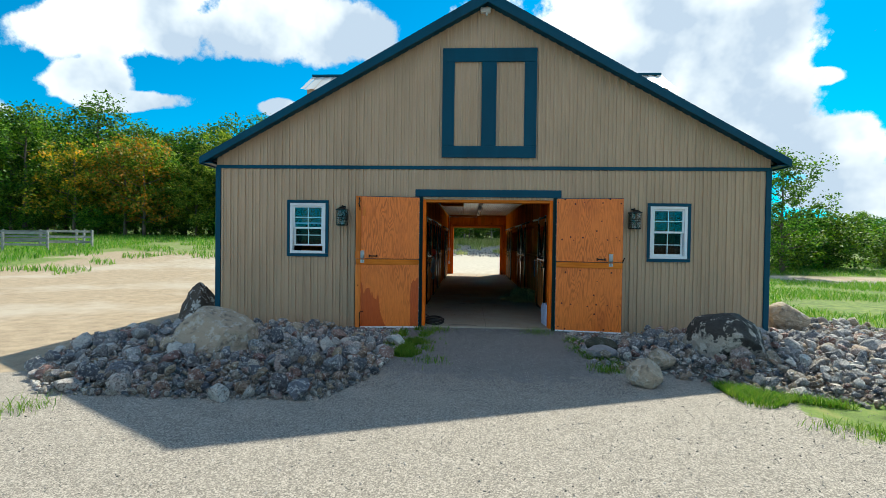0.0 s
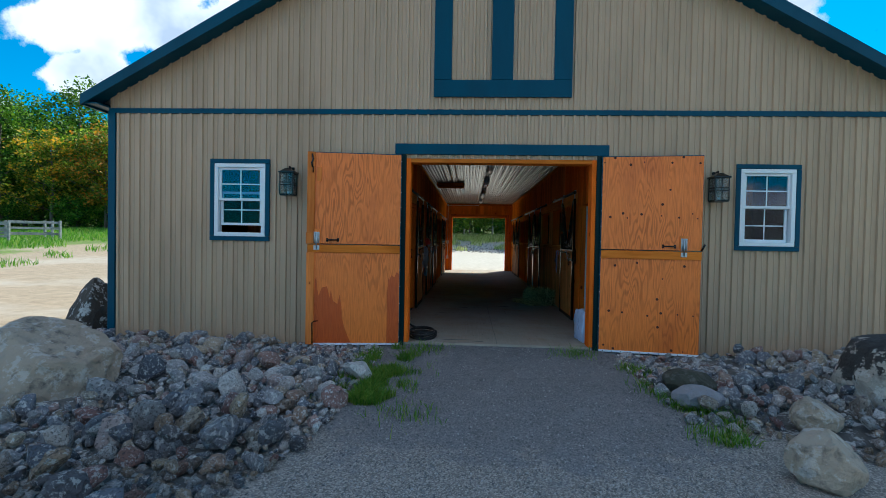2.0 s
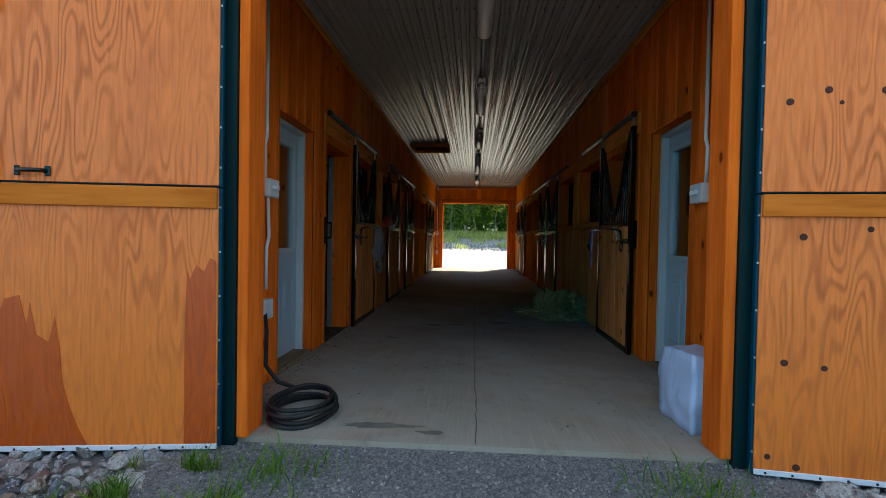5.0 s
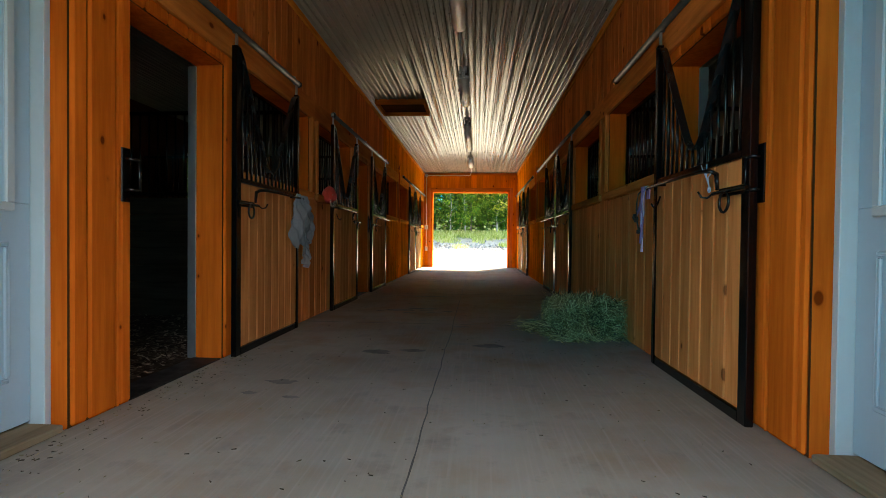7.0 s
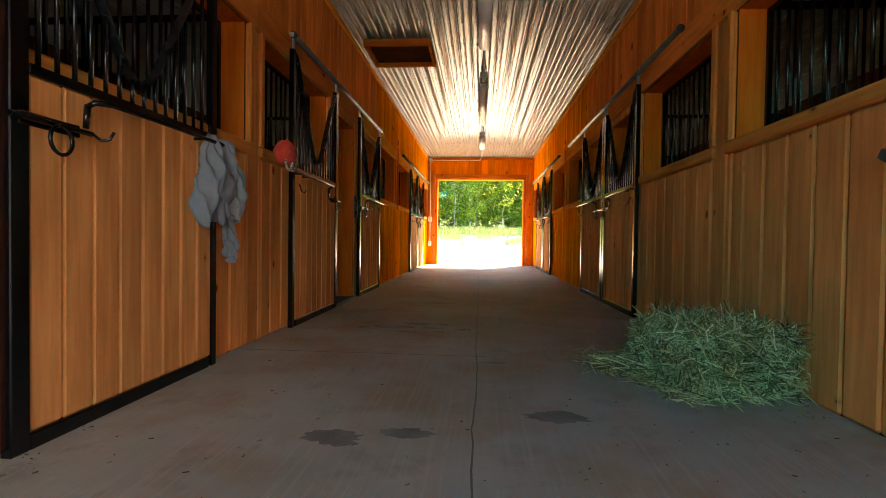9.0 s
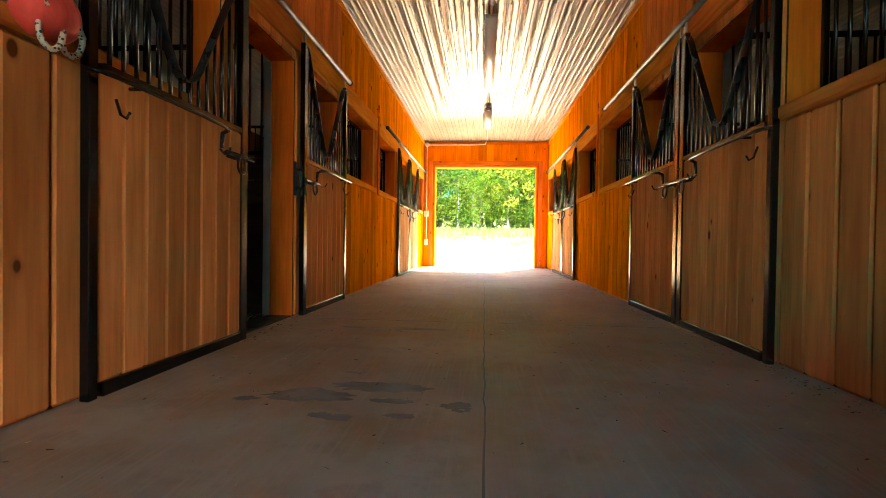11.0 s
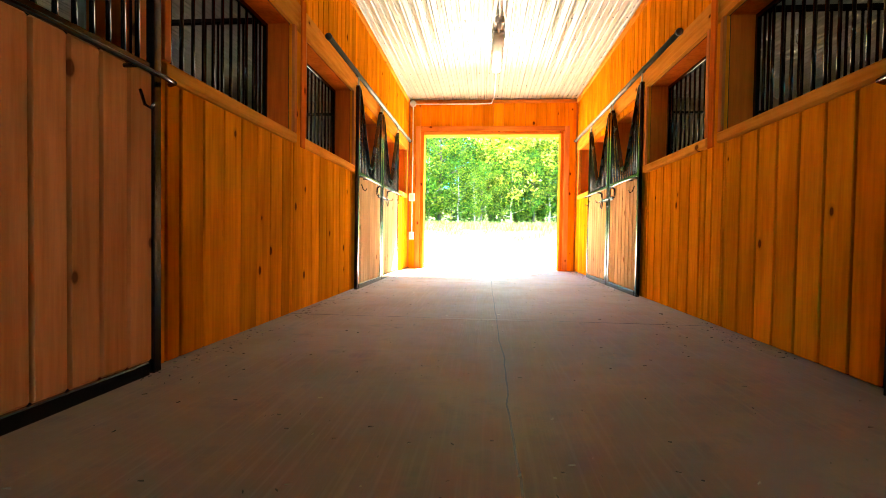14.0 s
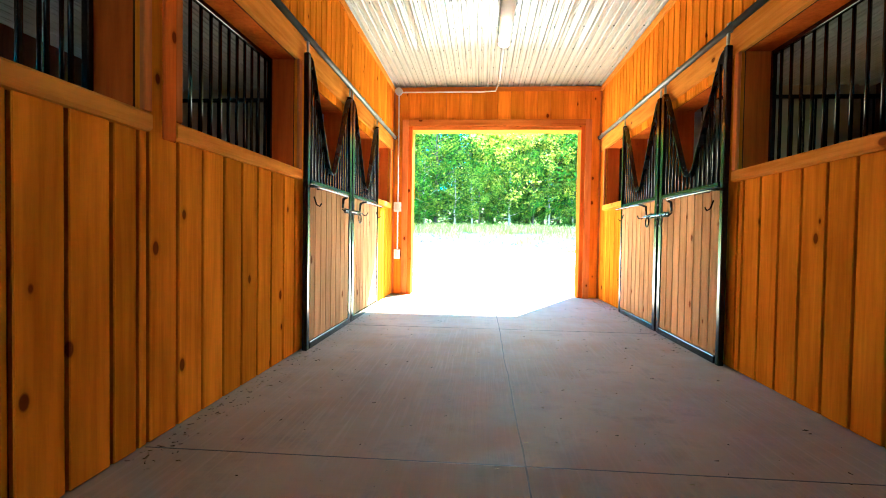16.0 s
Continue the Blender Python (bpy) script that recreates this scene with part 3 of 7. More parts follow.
# ------------------------------------------------------------------ slab, ceiling, roof
def build_shell():
    bm = bmesh.new()
    bm_box(bm, -AX - 0.03, AX + 0.03, 0.0, LEN + 0.25, -0.25, 0.0)
    slab = structure("floor", bm, CONCRETE, "broomed concrete aisle slab with sawn joints and dirt", "floor")
    bm = bmesh.new()
    for y in (7.65, 10.52, 13.3, 4.85):
        bm_box(bm, -AX, AX, y - 0.003, y + 0.003, -0.01, 0.0012)
    n = 150
    wander = [(0.010 * noise.noise((0.6 * i, 2.0, 0)) + 0.014 * noise.noise((0.11 * i, 5.0, 0)), 0.02 + (LEN + 0.18) * i / n) for i in range(n + 1)]
    left, right = ([bm.verts.new((x + d * (1 + 0.5 * noise.noise((i * 0.9, 9.0, 0))), y, 0.0012)) for i, (x, y) in enumerate(wander)] for d in (-0.0035, 0.0035))
    for p, q, r, t in zip(left, right, right[1:], left[1:]):
        bm.faces.new((p, q, r, t))
    part("joint", bm, STAIN, slab, "dark sawn joint")
    for sx in (-1, 1):
        bm = bmesh.new()
        x0, x1 = (BX0 + 0.15, -AX - 0.03) if sx < 0 else (AX + 0.03, BX1 - 0.15)
        bm_box(bm, x0, x1, 0.1, LEN + 0.1, -0.25, -0.012)
        structure("stall_floor", bm, SHAVINGS, "stall floor strewn with wood shavings, shade in its colour", "floor")

    # ceiling sheets: trapezoid ribs along the barn
    bm = bmesh.new()
    prof = []
    x = BX0 + 0.12
    while x < BX1 - 0.12:
        prof += [(x, 0), (x + 0.026, 0.003), (x + 0.029, 0.010), (x + 0.033, 0.010), (x + 0.036, -0.016), (x + 0.043, -0.019), (x + 0.050, -0.016), (x + 0.053, 0.010), (x + 0.057, 0.010),
                 (x + 0.060, 0.003), (x + 0.094, 0), (x + 0.098, 0.010), (x + 0.103, 0.010), (x + 0.110, -0.029), (x + 0.122, -0.033), (x + 0.134, -0.029), (x + 0.141, 0.010), (x + 0.147, 0.010)]
        x += 0.1524
    rows = [[bm.verts.new((px, y, CEIL + 0.016 + pz)) for px, pz in prof] for y in (0.1, LEN + 0.02)]
    for a, b, c, d in zip(rows[0], rows[0][1:], rows[1][1:], rows[1]):
        bm.faces.new((a, b, c, d))
    bm_box(bm, BX0 + 0.1, BX1 - 0.1, 0.1, LEN + 0.02, CEIL + 0.04, CEIL + 0.06)
    # screw heads
    plain = len(bm.faces)
    for i in range(int((2 * AX) / 0.1524) + 1):
        sx = BX0 + 0.12 + 0.1524 * (round((-AX - BX0 - 0.12) / 0.1524) + i) + 0.03
        for k in range(26):
            yy = 0.5 + 0.61 * k
            bm_box(bm, sx - 0.006, sx + 0.006, yy - 0.006, yy + 0.006, CEIL + 0.008, CEIL + 0.017)
    bm.faces.ensure_lookup_table()
    for f in bm.faces[plain:]:
        f.material_index = 1
    structure("ceiling", bm, [CEILING, DARK], "glossy white ribbed steel ceiling sheets", "ceiling")

    # roof: two slopes of ribbed steel with fascia boards
    for sx in (-1, 1):
        ex = APEX_X + sx * 5.70
        roof = thing("roof_slope", pose(0, 0, 0), "pale ribbed steel roof slope with blue-green fascia", "roof")
        tagged(roof, kind="structure")
        bm = bmesh.new()
        n = int((LEN + 0.9) / 0.3)
        y0, y1 = -OVER, LEN + 0.25 + OVER
        ys = []
        for i in range(n):
            b = y0 + (y1 - y0) * i / n
            w = (y1 - y0) / n
            ys += [(b, 0), (b + w * 0.7, 0), (b + w * 0.77, 0.02), (b + w * 0.93, 0.02), (b + w, 0)]
        lo = [bm.verts.new((ex, yy, EAVE_Z - 0.13 + zz)) for yy, zz in ys]
        hi = [bm.verts.new((APEX_X, yy, APEX_Z - 0.055 + zz)) for yy, zz in ys]
        for a, b, c, d in zip(lo, lo[1:], hi[1:], hi):
            bm.faces.new((a, b, c, d))
        part("roof_sheet", bm, ROOFING, roof)
        bm = bmesh.new()
        for yy0, yy1 in ((y0, y0 + 0.04), (y1 - 0.04, y1)):
            vs = []
            for yy in (yy0, yy1):
                vs.append([bm.verts.new(c) for c in ((ex, yy, EAVE_Z - 0.25), (APEX_X, yy, APEX_Z - 0.25), (APEX_X, yy, APEX_Z - 0.035), (ex, yy, EAVE_Z - 0.11))])
            bm.faces.new(vs[0]), bm.faces.new(vs[1][::-1])
            for i in range(4):
                bm.faces.new((vs[0][i], vs[0][(i + 1) % 4], vs[1][(i + 1) % 4], vs[1][i]))
        part("rake_fascia", bm, GREEN, roof, "blue-green steel rake fascia")
        bm = bmesh.new()
        bm_box(bm, min(ex, ex - sx * 0.03), max(ex, ex - sx * 0.03), y0 + 0.04, y1 - 0.04, EAVE_Z - 0.25, EAVE_Z - 0.12)
        part("eave_fascia", bm, GREEN, roof)
        # soffit under the overhangs
        bm = bmesh.new()
        vs = [bm.verts.new(c) for c in ((ex, y0 + 0.04, EAVE_Z - 0.2), (APEX_X, y0 + 0.04, APEX_Z - 0.2), (APEX_X, y0 + 0.31, APEX_Z - 0.2), (ex, y0 + 0.31, EAVE_Z - 0.2))]
        bm.faces.new(vs)
        wx = BX0 if sx < 0 else BX1
        bm_box(bm, min(ex, wx), max(ex, wx), y0 + 0.04, y1 - 0.04, EAVE_Z - 0.225, EAVE_Z - 0.205)
        part("soffit", bm, GREEN, roof)
        # small cross gable on the slope
        dorm = thing("roof_dormer", pose(0, 0, 0), "small cross gable with pale ribbed steel roof", "dormer", "roof dormers")
        rx = APEX_X + sx * 4.5
        yc, hz, half, drop = 3.0, 6.0, 0.95, 0.62
        bm = bmesh.new()
        for s in (-1, 1):
            for i in range(16):
                xa, xb = APEX_X + (rx - APEX_X) * (0.18 + 0.82 * i / 16), APEX_X + (rx - APEX_X) * (0.18 + 0.82 * (i + 0.55) / 16)
                xc = APEX_X + (rx - APEX_X) * (0.18 + 0.82 * (i + 1) / 16)
                for p, q, h in ((xa, xb, 0.0), (xb, xc, 0.018)):
                    vs = [bm.verts.new(c) for c in ((p, yc, hz + h), (q, yc, hz + h), (q, yc + s * half, hz - drop + h), (p, yc + s * half, hz - drop + h))]
                    bm.faces.new(vs)
        part("roof_sheet", bm, ROOFING, dorm)
        bm = bmesh.new()
        bm_box(bm, min(rx, APEX_X + sx * 1.0), max(rx, APEX_X + sx * 1.0), yc - 0.06, yc + 0.06, hz, hz + 0.05)
        part("ridge_cap", bm, GREEN, dorm)
        bm = bmesh.new()
        wx2 = rx - sx * 0.12
        base = roof_z(wx2)
        vs = [[bm.verts.new((wx2 - sx * d, yc + a, b)) for a, b in ((-0.8, base), (0.8, base), (0.8, hz - 0.55), (0, hz - 0.03), (-0.8, hz - 0.55))] for d in (0, 2.2)]
        bm.faces.new(vs[0])
        for i in range(5):
            bm.faces.new((vs[0][i], vs[0][(i + 1) % 5], vs[1][(i + 1) % 5], vs[1][i]))
        part("wall", bm, SIDING, dorm)


build_shell()


# ------------------------------------------------------------------ outer walls with ribbed siding
RIB = 0.1524


def siding_profile(x0, x1):
    """Ribs from x0 to x1, clipped: points (x, depth)."""
    pts = []
    k = math.floor((x0 - BX0) / RIB) - 1
    raw = []
    while BX0 + k * RIB < x1 + RIB:
        b = BX0 + k * RIB
        raw += [(b, 0), (b + 0.042, 0), (b + 0.05, 0.008), (b + 0.058, 0), (b + 0.108, 0), (b + 0.116, 0.027), (b + 0.143, 0.027), (b + RIB - 0.001, 0), (b + RIB, 0)]
        k += 1

    def at(x):
        for (xa, da), (xb, db) in zip(raw, raw[1:]):
            if xa <= x <= xb and xb > xa:
                return da + (db - da) * (x - xa) / (xb - xa)
        return 0.0
    pts = [(x0, at(x0))] + [p for p in raw if x0 < p[0] < x1] + [(x1, at(x1))]
    return pts


def siding_sheet(bm, x0, x1, zlo, zhi, y, sign=-1):
    """Ribbed sheet on the face at y. zhi may be a function of x."""
    top = zhi if callable(zhi) else (lambda x: zhi)
    pts = siding_profile(x0, x1)
    lo = [bm.verts.new((x, y + sign * d, zlo)) for x, d in pts]
    hi = [bm.verts.new((x, y + sign * d, top(x))) for x, d in pts]
    for a, b, c, d in zip(lo, lo[1:], hi[1:], hi):
        bm.faces.new((a, b, c, d))


OPEN_X, OPEN_Z, FAR_Z = 1.23, 2.48, 2.445       # half width and height of the front and far openings
WINDOWS = [(-4.00, -3.27, 1.42, 2.44), (3.17, 3.88, 1.42, 2.44)]   # white frames, outer size


def build_front():
    holes = [(-OPEN_X - 0.06, OPEN_X + 0.06, -0.2, OPEN_Z + 0.06)] + WINDOWS
    xs = sorted({BX0, BX1} | {h[0] for h in holes} | {h[1] for h in holes})
    for name, y0, y1, hs in (("wall_front", 0.0, 0.15, holes), ("wall_back", LEN + 0.02, LEN + 0.17, [(-OPEN_X - 0.06, OPEN_X + 0.06, -0.2, FAR_Z + 0.06)])):
        bm = bmesh.new()
        cuts = sorted({BX0, BX1, APEX_X} | {h[0] for h in hs} | {h[1] for h in hs})
        for a, b in zip(cuts, cuts[1:]):
            spans = [(-0.2, None)]
            for h in hs:
                if a >= h[0] - 1e-6 and b <= h[1] + 1e-6:
                    spans = [(-0.2, h[2]), (h[3], None)] if h[2] > -0.2 else [(h[3], None)]
            for lo, hi in spans:
                vs = [[bm.verts.new(c) for c in ((a, yy, lo), (b, yy, lo), (b, yy, hi if hi else roof_z(b) + 0.05), (a, yy, hi if hi else roof_z(a) + 0.05))] for yy in (y0, y1)]
                bm.faces.new(vs[0]), bm.faces.new(vs[1][::-1])
                for i in range(4):
                    bm.faces.new((vs[0][i], vs[0][(i + 1) % 4], vs[1][(i + 1) % 4], vs[1][i]))
        wall = structure(name, bm, SIDING, "barn gable wall clad in tan ribbed steel", "wall")
        if name == "wall_front":
            front = wall
    # sheets, one metre-wide panel each, below and above the belt trim
    x = BX0
    while x < BX1 - 0.01:
        xb = min(x + 6 * RIB, BX1)
        for zone in ("low", "high"):
            bm = bmesh.new()
            cuts = sorted({x, xb} | {c for c in xs if x < c < xb} | ({APEX_X} if x < APEX_X < xb else set()))
            for a, b in zip(cuts, cuts[1:]):
                if zone == "high":
                    siding_sheet(bm, a, b, 3.21, lambda q: roof_z(q) + 0.02, -0.004)
                    continue
                spans = [(-0.1, 3.19)]
                for h in holes:
                    if a >= h[0] - 1e-6 and b <= h[1] + 1e-6:
                        spans = [(-0.1, h[2]), (h[3], 3.19)] if h[2] > -0.1 else [(h[3], 3.19)]
                for lo, hi in spans:
                    siding_sheet(bm, a, b, lo, hi, -0.004)
            part("panel", bm, SIDING, front)
        x = xb
    # trims
    bm = bmesh.new()
    bm_bevel_box(bm, BX0, BX1, -0.034, -0.002, 3.135, 3.205)
    structure("trim", bm, GREEN, "blue-green belt trim across the gable", "trim")
    for xa, xb in ((BX0 - 0.012, BX0 + 0.09), (BX1 - 0.09, BX1 + 0.012)):
        bm = bmesh.new()
        bm_bevel_box(bm, xa, xb, -0.036, 0.1, -0.1, 3.165)
        structure("trim", bm, GREEN, "blue-green corner trim", "trim")
    bm = bmesh.new()
    bm_bevel_box(bm, -1.445, 1.445, -0.05, -0.002, 2.59, 2.735)
    structure("trim", bm, GREEN, "blue-green header trim over the barn door opening", "trim")
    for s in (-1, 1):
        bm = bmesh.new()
        # shade next to the leaf is put into this trim's colour
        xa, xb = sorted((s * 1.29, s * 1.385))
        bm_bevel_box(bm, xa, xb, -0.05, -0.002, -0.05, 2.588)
        structure("trim", bm, SHADE_GREEN, "blue-green jamb trim in painted shade beside the barn door opening", "trim")
        # timber jambs and head inside the opening
        for y0, y1, top in ((-0.03, 0.17, OPEN_Z), (LEN - 0.06, LEN + 0.19, FAR_Z)):
            bm = bmesh.new()
            xa, xb = sorted((s * OPEN_X, s * (OPEN_X + 0.058)))
            bm_bevel_box(bm, xa, xb, y0, y1, 0.0, top + 0.055)
            structure("door_jamb", bm, PINE_POST, "orange stained pine door jamb", "jamb")
    for y0, y1, top in ((-0.03, 0.17, OPEN_Z), (LEN - 0.06, LEN + 0.19, FAR_Z)):
        bm = bmesh.new()
        bm_bevel_box(bm, -OPEN_X, OPEN_X, y0, y1, top, top + 0.055)
        structure("door_head", bm, PINE_X, "orange stained pine door head", "lintel")
    # loft door: blue-green boards with two siding panels
    loft = tagged(thing("loft_door", pose(0, 0, 0), "closed loft door with blue-green frame and tan panels", "door"), kind="structure")
    for nm, d in (("rail", (-0.93, 0.93, -0.06, -0.025, 3.37, 3.60)), ("rail", (-0.93, 0.93, -0.06, -0.025, 5.26, 5.53)), ("stile", (-0.93, -0.69, -0.06, -0.025, 3.602, 5.258)),
                  ("stile", (0.69, 0.93, -0.06, -0.025, 3.602, 5.258)), ("stile", (-0.15, 0.14, -0.06, -0.025, 3.602, 5.258))):
        box_part(nm, loft, GREEN, d)
    # side walls
    for xa, xb, yo in ((BX0, BX0 + 0.15, -1), (BX1 - 0.15, BX1, 1)):
        bm = bmesh.new()
        wins = [(c - 0.3, c + 0.3) for c in (STALL_C[1:] if xa < 0 else STALL_C)]
        cuts = [0.152] + [v for w in wins for v in w] + [LEN + 0.018]
        for i, (a, b) in enumerate(zip(cuts, cuts[1:])):
            if i % 2:
                bm_box(bm, xa, xb, a, b, -0.2, 1.55)
                bm_box(bm, xa, xb, a, b, 2.5, 3.3)
            else:
                bm_box(bm, xa, xb, a, b, -0.2, 3.3)
        structure("wall_west" if xa < 0 else "wall_east", bm, SIDING, "long barn wall of tan steel with stall windows", "wall")


STALL_C = (3.6, 6.55, 9.3, 12.1, 14.75)
build_front()


# ------------------------------------------------------------------ stall fronts: boards, openings, partitions
PARTS_Y = (2.1, 5.05, 7.8, 10.6, 13.43)
#             doorways (y0, y1) and barred windows (y0, y1)
DOORWAYS = {-1: [(2.30, 3.22), (6.75, 7.72), (7.88, 8.88), (12.32, 13.32), (13.54, 14.56)],
            1: [(2.40, 3.38), (6.72, 7.70), (7.93, 8.93), (12.28, 13.30), (13.54, 14.56)]}
GRILLES = {-1: [(3.36, 4.95), (5.16, 6.62), (9.08, 10.48), (10.73, 12.10), (14.76, 15.62)],
           1: [(3.53, 4.92), (5.17, 6.60), (9.12, 10.50), (10.76, 12.08), (14.76, 15.62)]}
TACK = (1.11, 1.93)
SILL, HEAD = 1.30, 2.13
HEADER = (2.132, 2.325)
NARROW = 0.132
#         width of the wall boards and where their run begins, before and past the second stalls
BOARDS = {-1: ((0.1935, 0.09), (0.1935, 0.09)), 1: ((0.2, 0.184), (0.1935, 0.015))}


def board_mesh(name, w, h, t=0.022, mat=PINE, gap=0.002, ease=0.006):
    """A board standing on its foot, w along y, h along z, proud by t towards +x, with eased edges."""
    bm = bmesh.new()
    g = min(gap, w * 0.2)
    bm_bevel_box(bm, 0, t, g, w - g, 0, h, r=min(ease, w * 0.2))
    return to_mesh(name, bm, mat)


def build_stall_front(side):
    """side -1 or 1. A framed wall behind, boards on the aisle face."""
    back0, back1 = AX + 0.022, AX + WT
    X = lambda a, b: (side * a, side * b) if side > 0 else (-b, -a)
    openings = [(a, b, 0.0, 2.05) for a, b in DOORWAYS[side]] + [(a, b, SILL, HEAD) for a, b in GRILLES[side]] + [(*TACK, 0.0, 2.06)]
    openings.sort()
    bm = bmesh.new()
    cuts = [0.152] + [v for o in openings for v in o[:2]] + [LEN + 0.018]
    x0, x1 = X(back0, back1)
    for i, (a, b) in enumerate(zip(cuts, cuts[1:])):
        if i % 2:
            o = openings[i // 2]
            if o[2] > 0:
                bm_box(bm, x0, x1, a, b, -0.2, o[2])
            bm_box(bm, x0, x1, a, b, o[3], CEIL + 0.03)
        else:
            bm_box(bm, x0, x1, a, b, -0.2, CEIL + 0.03)
    # backing darkened so that the board joints show shade in their grooves
    for f in bm.faces:
        if all(abs(abs(v.co.x) - back0) < 1e-4 for v in f.verts):
            f.material_index = 1
    wall = structure("wall_stalls_west" if side < 0 else "wall_stalls_east", bm, [PINE_POST, STALL_WALL], "stall front of vertical orange stained pine boards", "wall")
    # boards, broken where openings stand
    rot = (0, 0, 0) if side < 0 else (0, 0, math.pi)
    meshes = {}

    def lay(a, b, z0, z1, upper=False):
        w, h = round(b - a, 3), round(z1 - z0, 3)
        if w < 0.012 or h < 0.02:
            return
        # deeper near the entrance, golden past y 9: daylight's tone put into the stain
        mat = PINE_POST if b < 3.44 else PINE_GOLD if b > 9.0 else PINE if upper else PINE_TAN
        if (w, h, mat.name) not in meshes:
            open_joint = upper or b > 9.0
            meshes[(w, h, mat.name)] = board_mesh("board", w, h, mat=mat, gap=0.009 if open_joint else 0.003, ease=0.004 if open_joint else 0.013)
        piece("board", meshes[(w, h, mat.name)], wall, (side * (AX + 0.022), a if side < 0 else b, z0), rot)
    y = 0.155
    while y < LEN - 0.005:
        wide, first = BOARDS[side][0 if y < 7 else 1]
        yb = min(first + wide * (math.floor((y - first) / wide + 1e-6) + 1), LEN)
        if y < 2.2 < yb:
            yb = 2.2
        top = CEIL - 0.06 if y < 2.19 else HEADER[0] - 0.003
        cut = sorted({y, yb} | {v for o in openings for v in o[:2] if y < v < yb})
        for a, b in zip(cut, cut[1:]):
            c = (a + b) / 2
            hit = [o for o in openings if o[0] < c < o[1]]
            if hit:
                if hit[0][2] > 0:
                    lay(a, b, 0.006, hit[0][2] - 0.03)
                lay(a, b, hit[0][3], top)
            else:
                lay(a, b, 0.006, top)
        y = yb
    # narrow boards above the header, and the header itself in long lengths
    y = 2.2
    while y < LEN - 0.005:
        yb = min(y + NARROW, LEN)
        lay(y, yb, HEADER[1] + 0.003, CEIL - 0.06, True)
        y = yb
    xa, xb = X(AX - 0.014, AX + 0.021)
    # past y 7 the headers take the paler tone that paints in daylight
    for ya, yb in ((2.202, 5.05), (5.053, 7.8), (7.803, 10.6), (10.603, 13.43), (13.433, LEN - 0.09)):
        header = box_part("header", wall, PINE_H if ya > 7 else PINE_HR, (xa, xb, ya, yb, HEADER[0], HEADER[1]), "pine header board, far lengths toned paler as daylit", r=0.005)
    # batten over the joint of two windows, with a hook above it
    xa, xb = X(AX - 0.045, AX - 0.0305)
    box_part("batten", wall, PINE_POST, (xa, xb, 10.575, 10.655, SILL - 0.05, HEADER[1] + 0.03), "reddish pine batten", r=0.005)
    bm = bmesh.new()
    hx = side * (AX - 0.035)
    bm_tube(bm, [(side * AX, 10.615, 2.44), (hx, 10.615, 2.44), (hx, 10.615, 2.40)], 0.006, 6)
    bm_tube(bm, [(hx, 10.615 + 0.022 * math.sin(t), 2.475 + 0.03 * math.cos(t)) for t in [2 * math.pi * i / 12 for i in range(13)]], 0.006, 6)
    part("hook", bm, RUST, wall, "red hook", True)
    # cove strip under the ceiling
    xa, xb = X(AX - 0.03, AX - 0.002)
    bm = bmesh.new()
    bm_bevel_box(bm, xa, xb, 0.16, LEN, CEIL - 0.075, CEIL - 0.002, r=0.008)
    structure("trim", bm, PINE_H, "pine strip between boards and ceiling", "trim")
    # linings of the openings
    for a, b, z0, z1 in openings:
        if z0 > 0:
            win = tagged(thing("stall_window", pose(0, 0, 0), "barred stall window opening with pine sill and lining", "window", "barred stall windows"), kind="structure")
            # sloping sill cap, far ones in the daylit tone, mitred casing strips
            xa, xb = X(AX - 0.03, AX + WT)
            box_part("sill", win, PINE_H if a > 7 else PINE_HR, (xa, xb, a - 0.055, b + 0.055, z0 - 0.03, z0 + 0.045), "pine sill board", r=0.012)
            for ya, yb in ((a - 0.05, a - 0.002), (b + 0.002, b + 0.05)):
                xa, xb = X(AX - 0.025, AX - 0.002)
                box_part("casing", win, PINE, (xa, xb, ya, yb, z0 + 0.047, z1 - 0.002))
            # grille at the back of the reveal
            gx = side * (AX + WT - 0.03)
            for nm, d in (("grille_frame", (a + 0.005, a + 0.035, z0 + 0.047, z1 - 0.003)), ("grille_frame", (b - 0.035, b - 0.005, z0 + 0.047, z1 - 0.003)),
                          ("grille_rail", (a + 0.036, b - 0.036, z0 + 0.047, z0 + 0.08)), ("grille_rail", (a + 0.036, b - 0.036, z1 - 0.035, z1 - 0.003))):
                box_part(nm, win, BLACK, (gx - 0.014, gx + 0.014, *d))
            n = int((b - a) / 0.095)
            bm = bmesh.new()
            bm_tube(bm, [(0, 0, z0 + 0.06), (0, 0, z1 - 0.01)], 0.0095, 6)
            bar = to_mesh("bar", bm, BLACK, True)
            for i in range(1, n):
                piece("bar", bar, win, (gx + (0.016 if side < 0 else -0.016) * 0, a + (b - a) * i / n, 0))
        elif (a, b) != TACK:
            fr = tagged(thing("stall_doorway", pose(0, 0, 0), "stall doorway lined with galvanised steel channel", "doorway", "stall doorways"), kind="structure")
            xa, xb = X(AX + WT - 0.014, AX + WT + 0.045)
            for ya, yb in ((a + 0.001, a + 0.012), (b - 0.012, b - 0.001)):
                box_part("channel", fr, GALV, (xa, xb, ya, yb, 0.0, 2.04), "galvanised steel channel", r=0.002)
            xa, xb = X(AX + 0.02, AX + WT)
            box_part("mat_strip", fr, RUBBER, (xa, xb, a + 0.014, b - 0.014, -0.01, 0.008), "black rubber mat strip", r=0.002)


for s_ in (-1, 1):
    build_stall_front(s_)


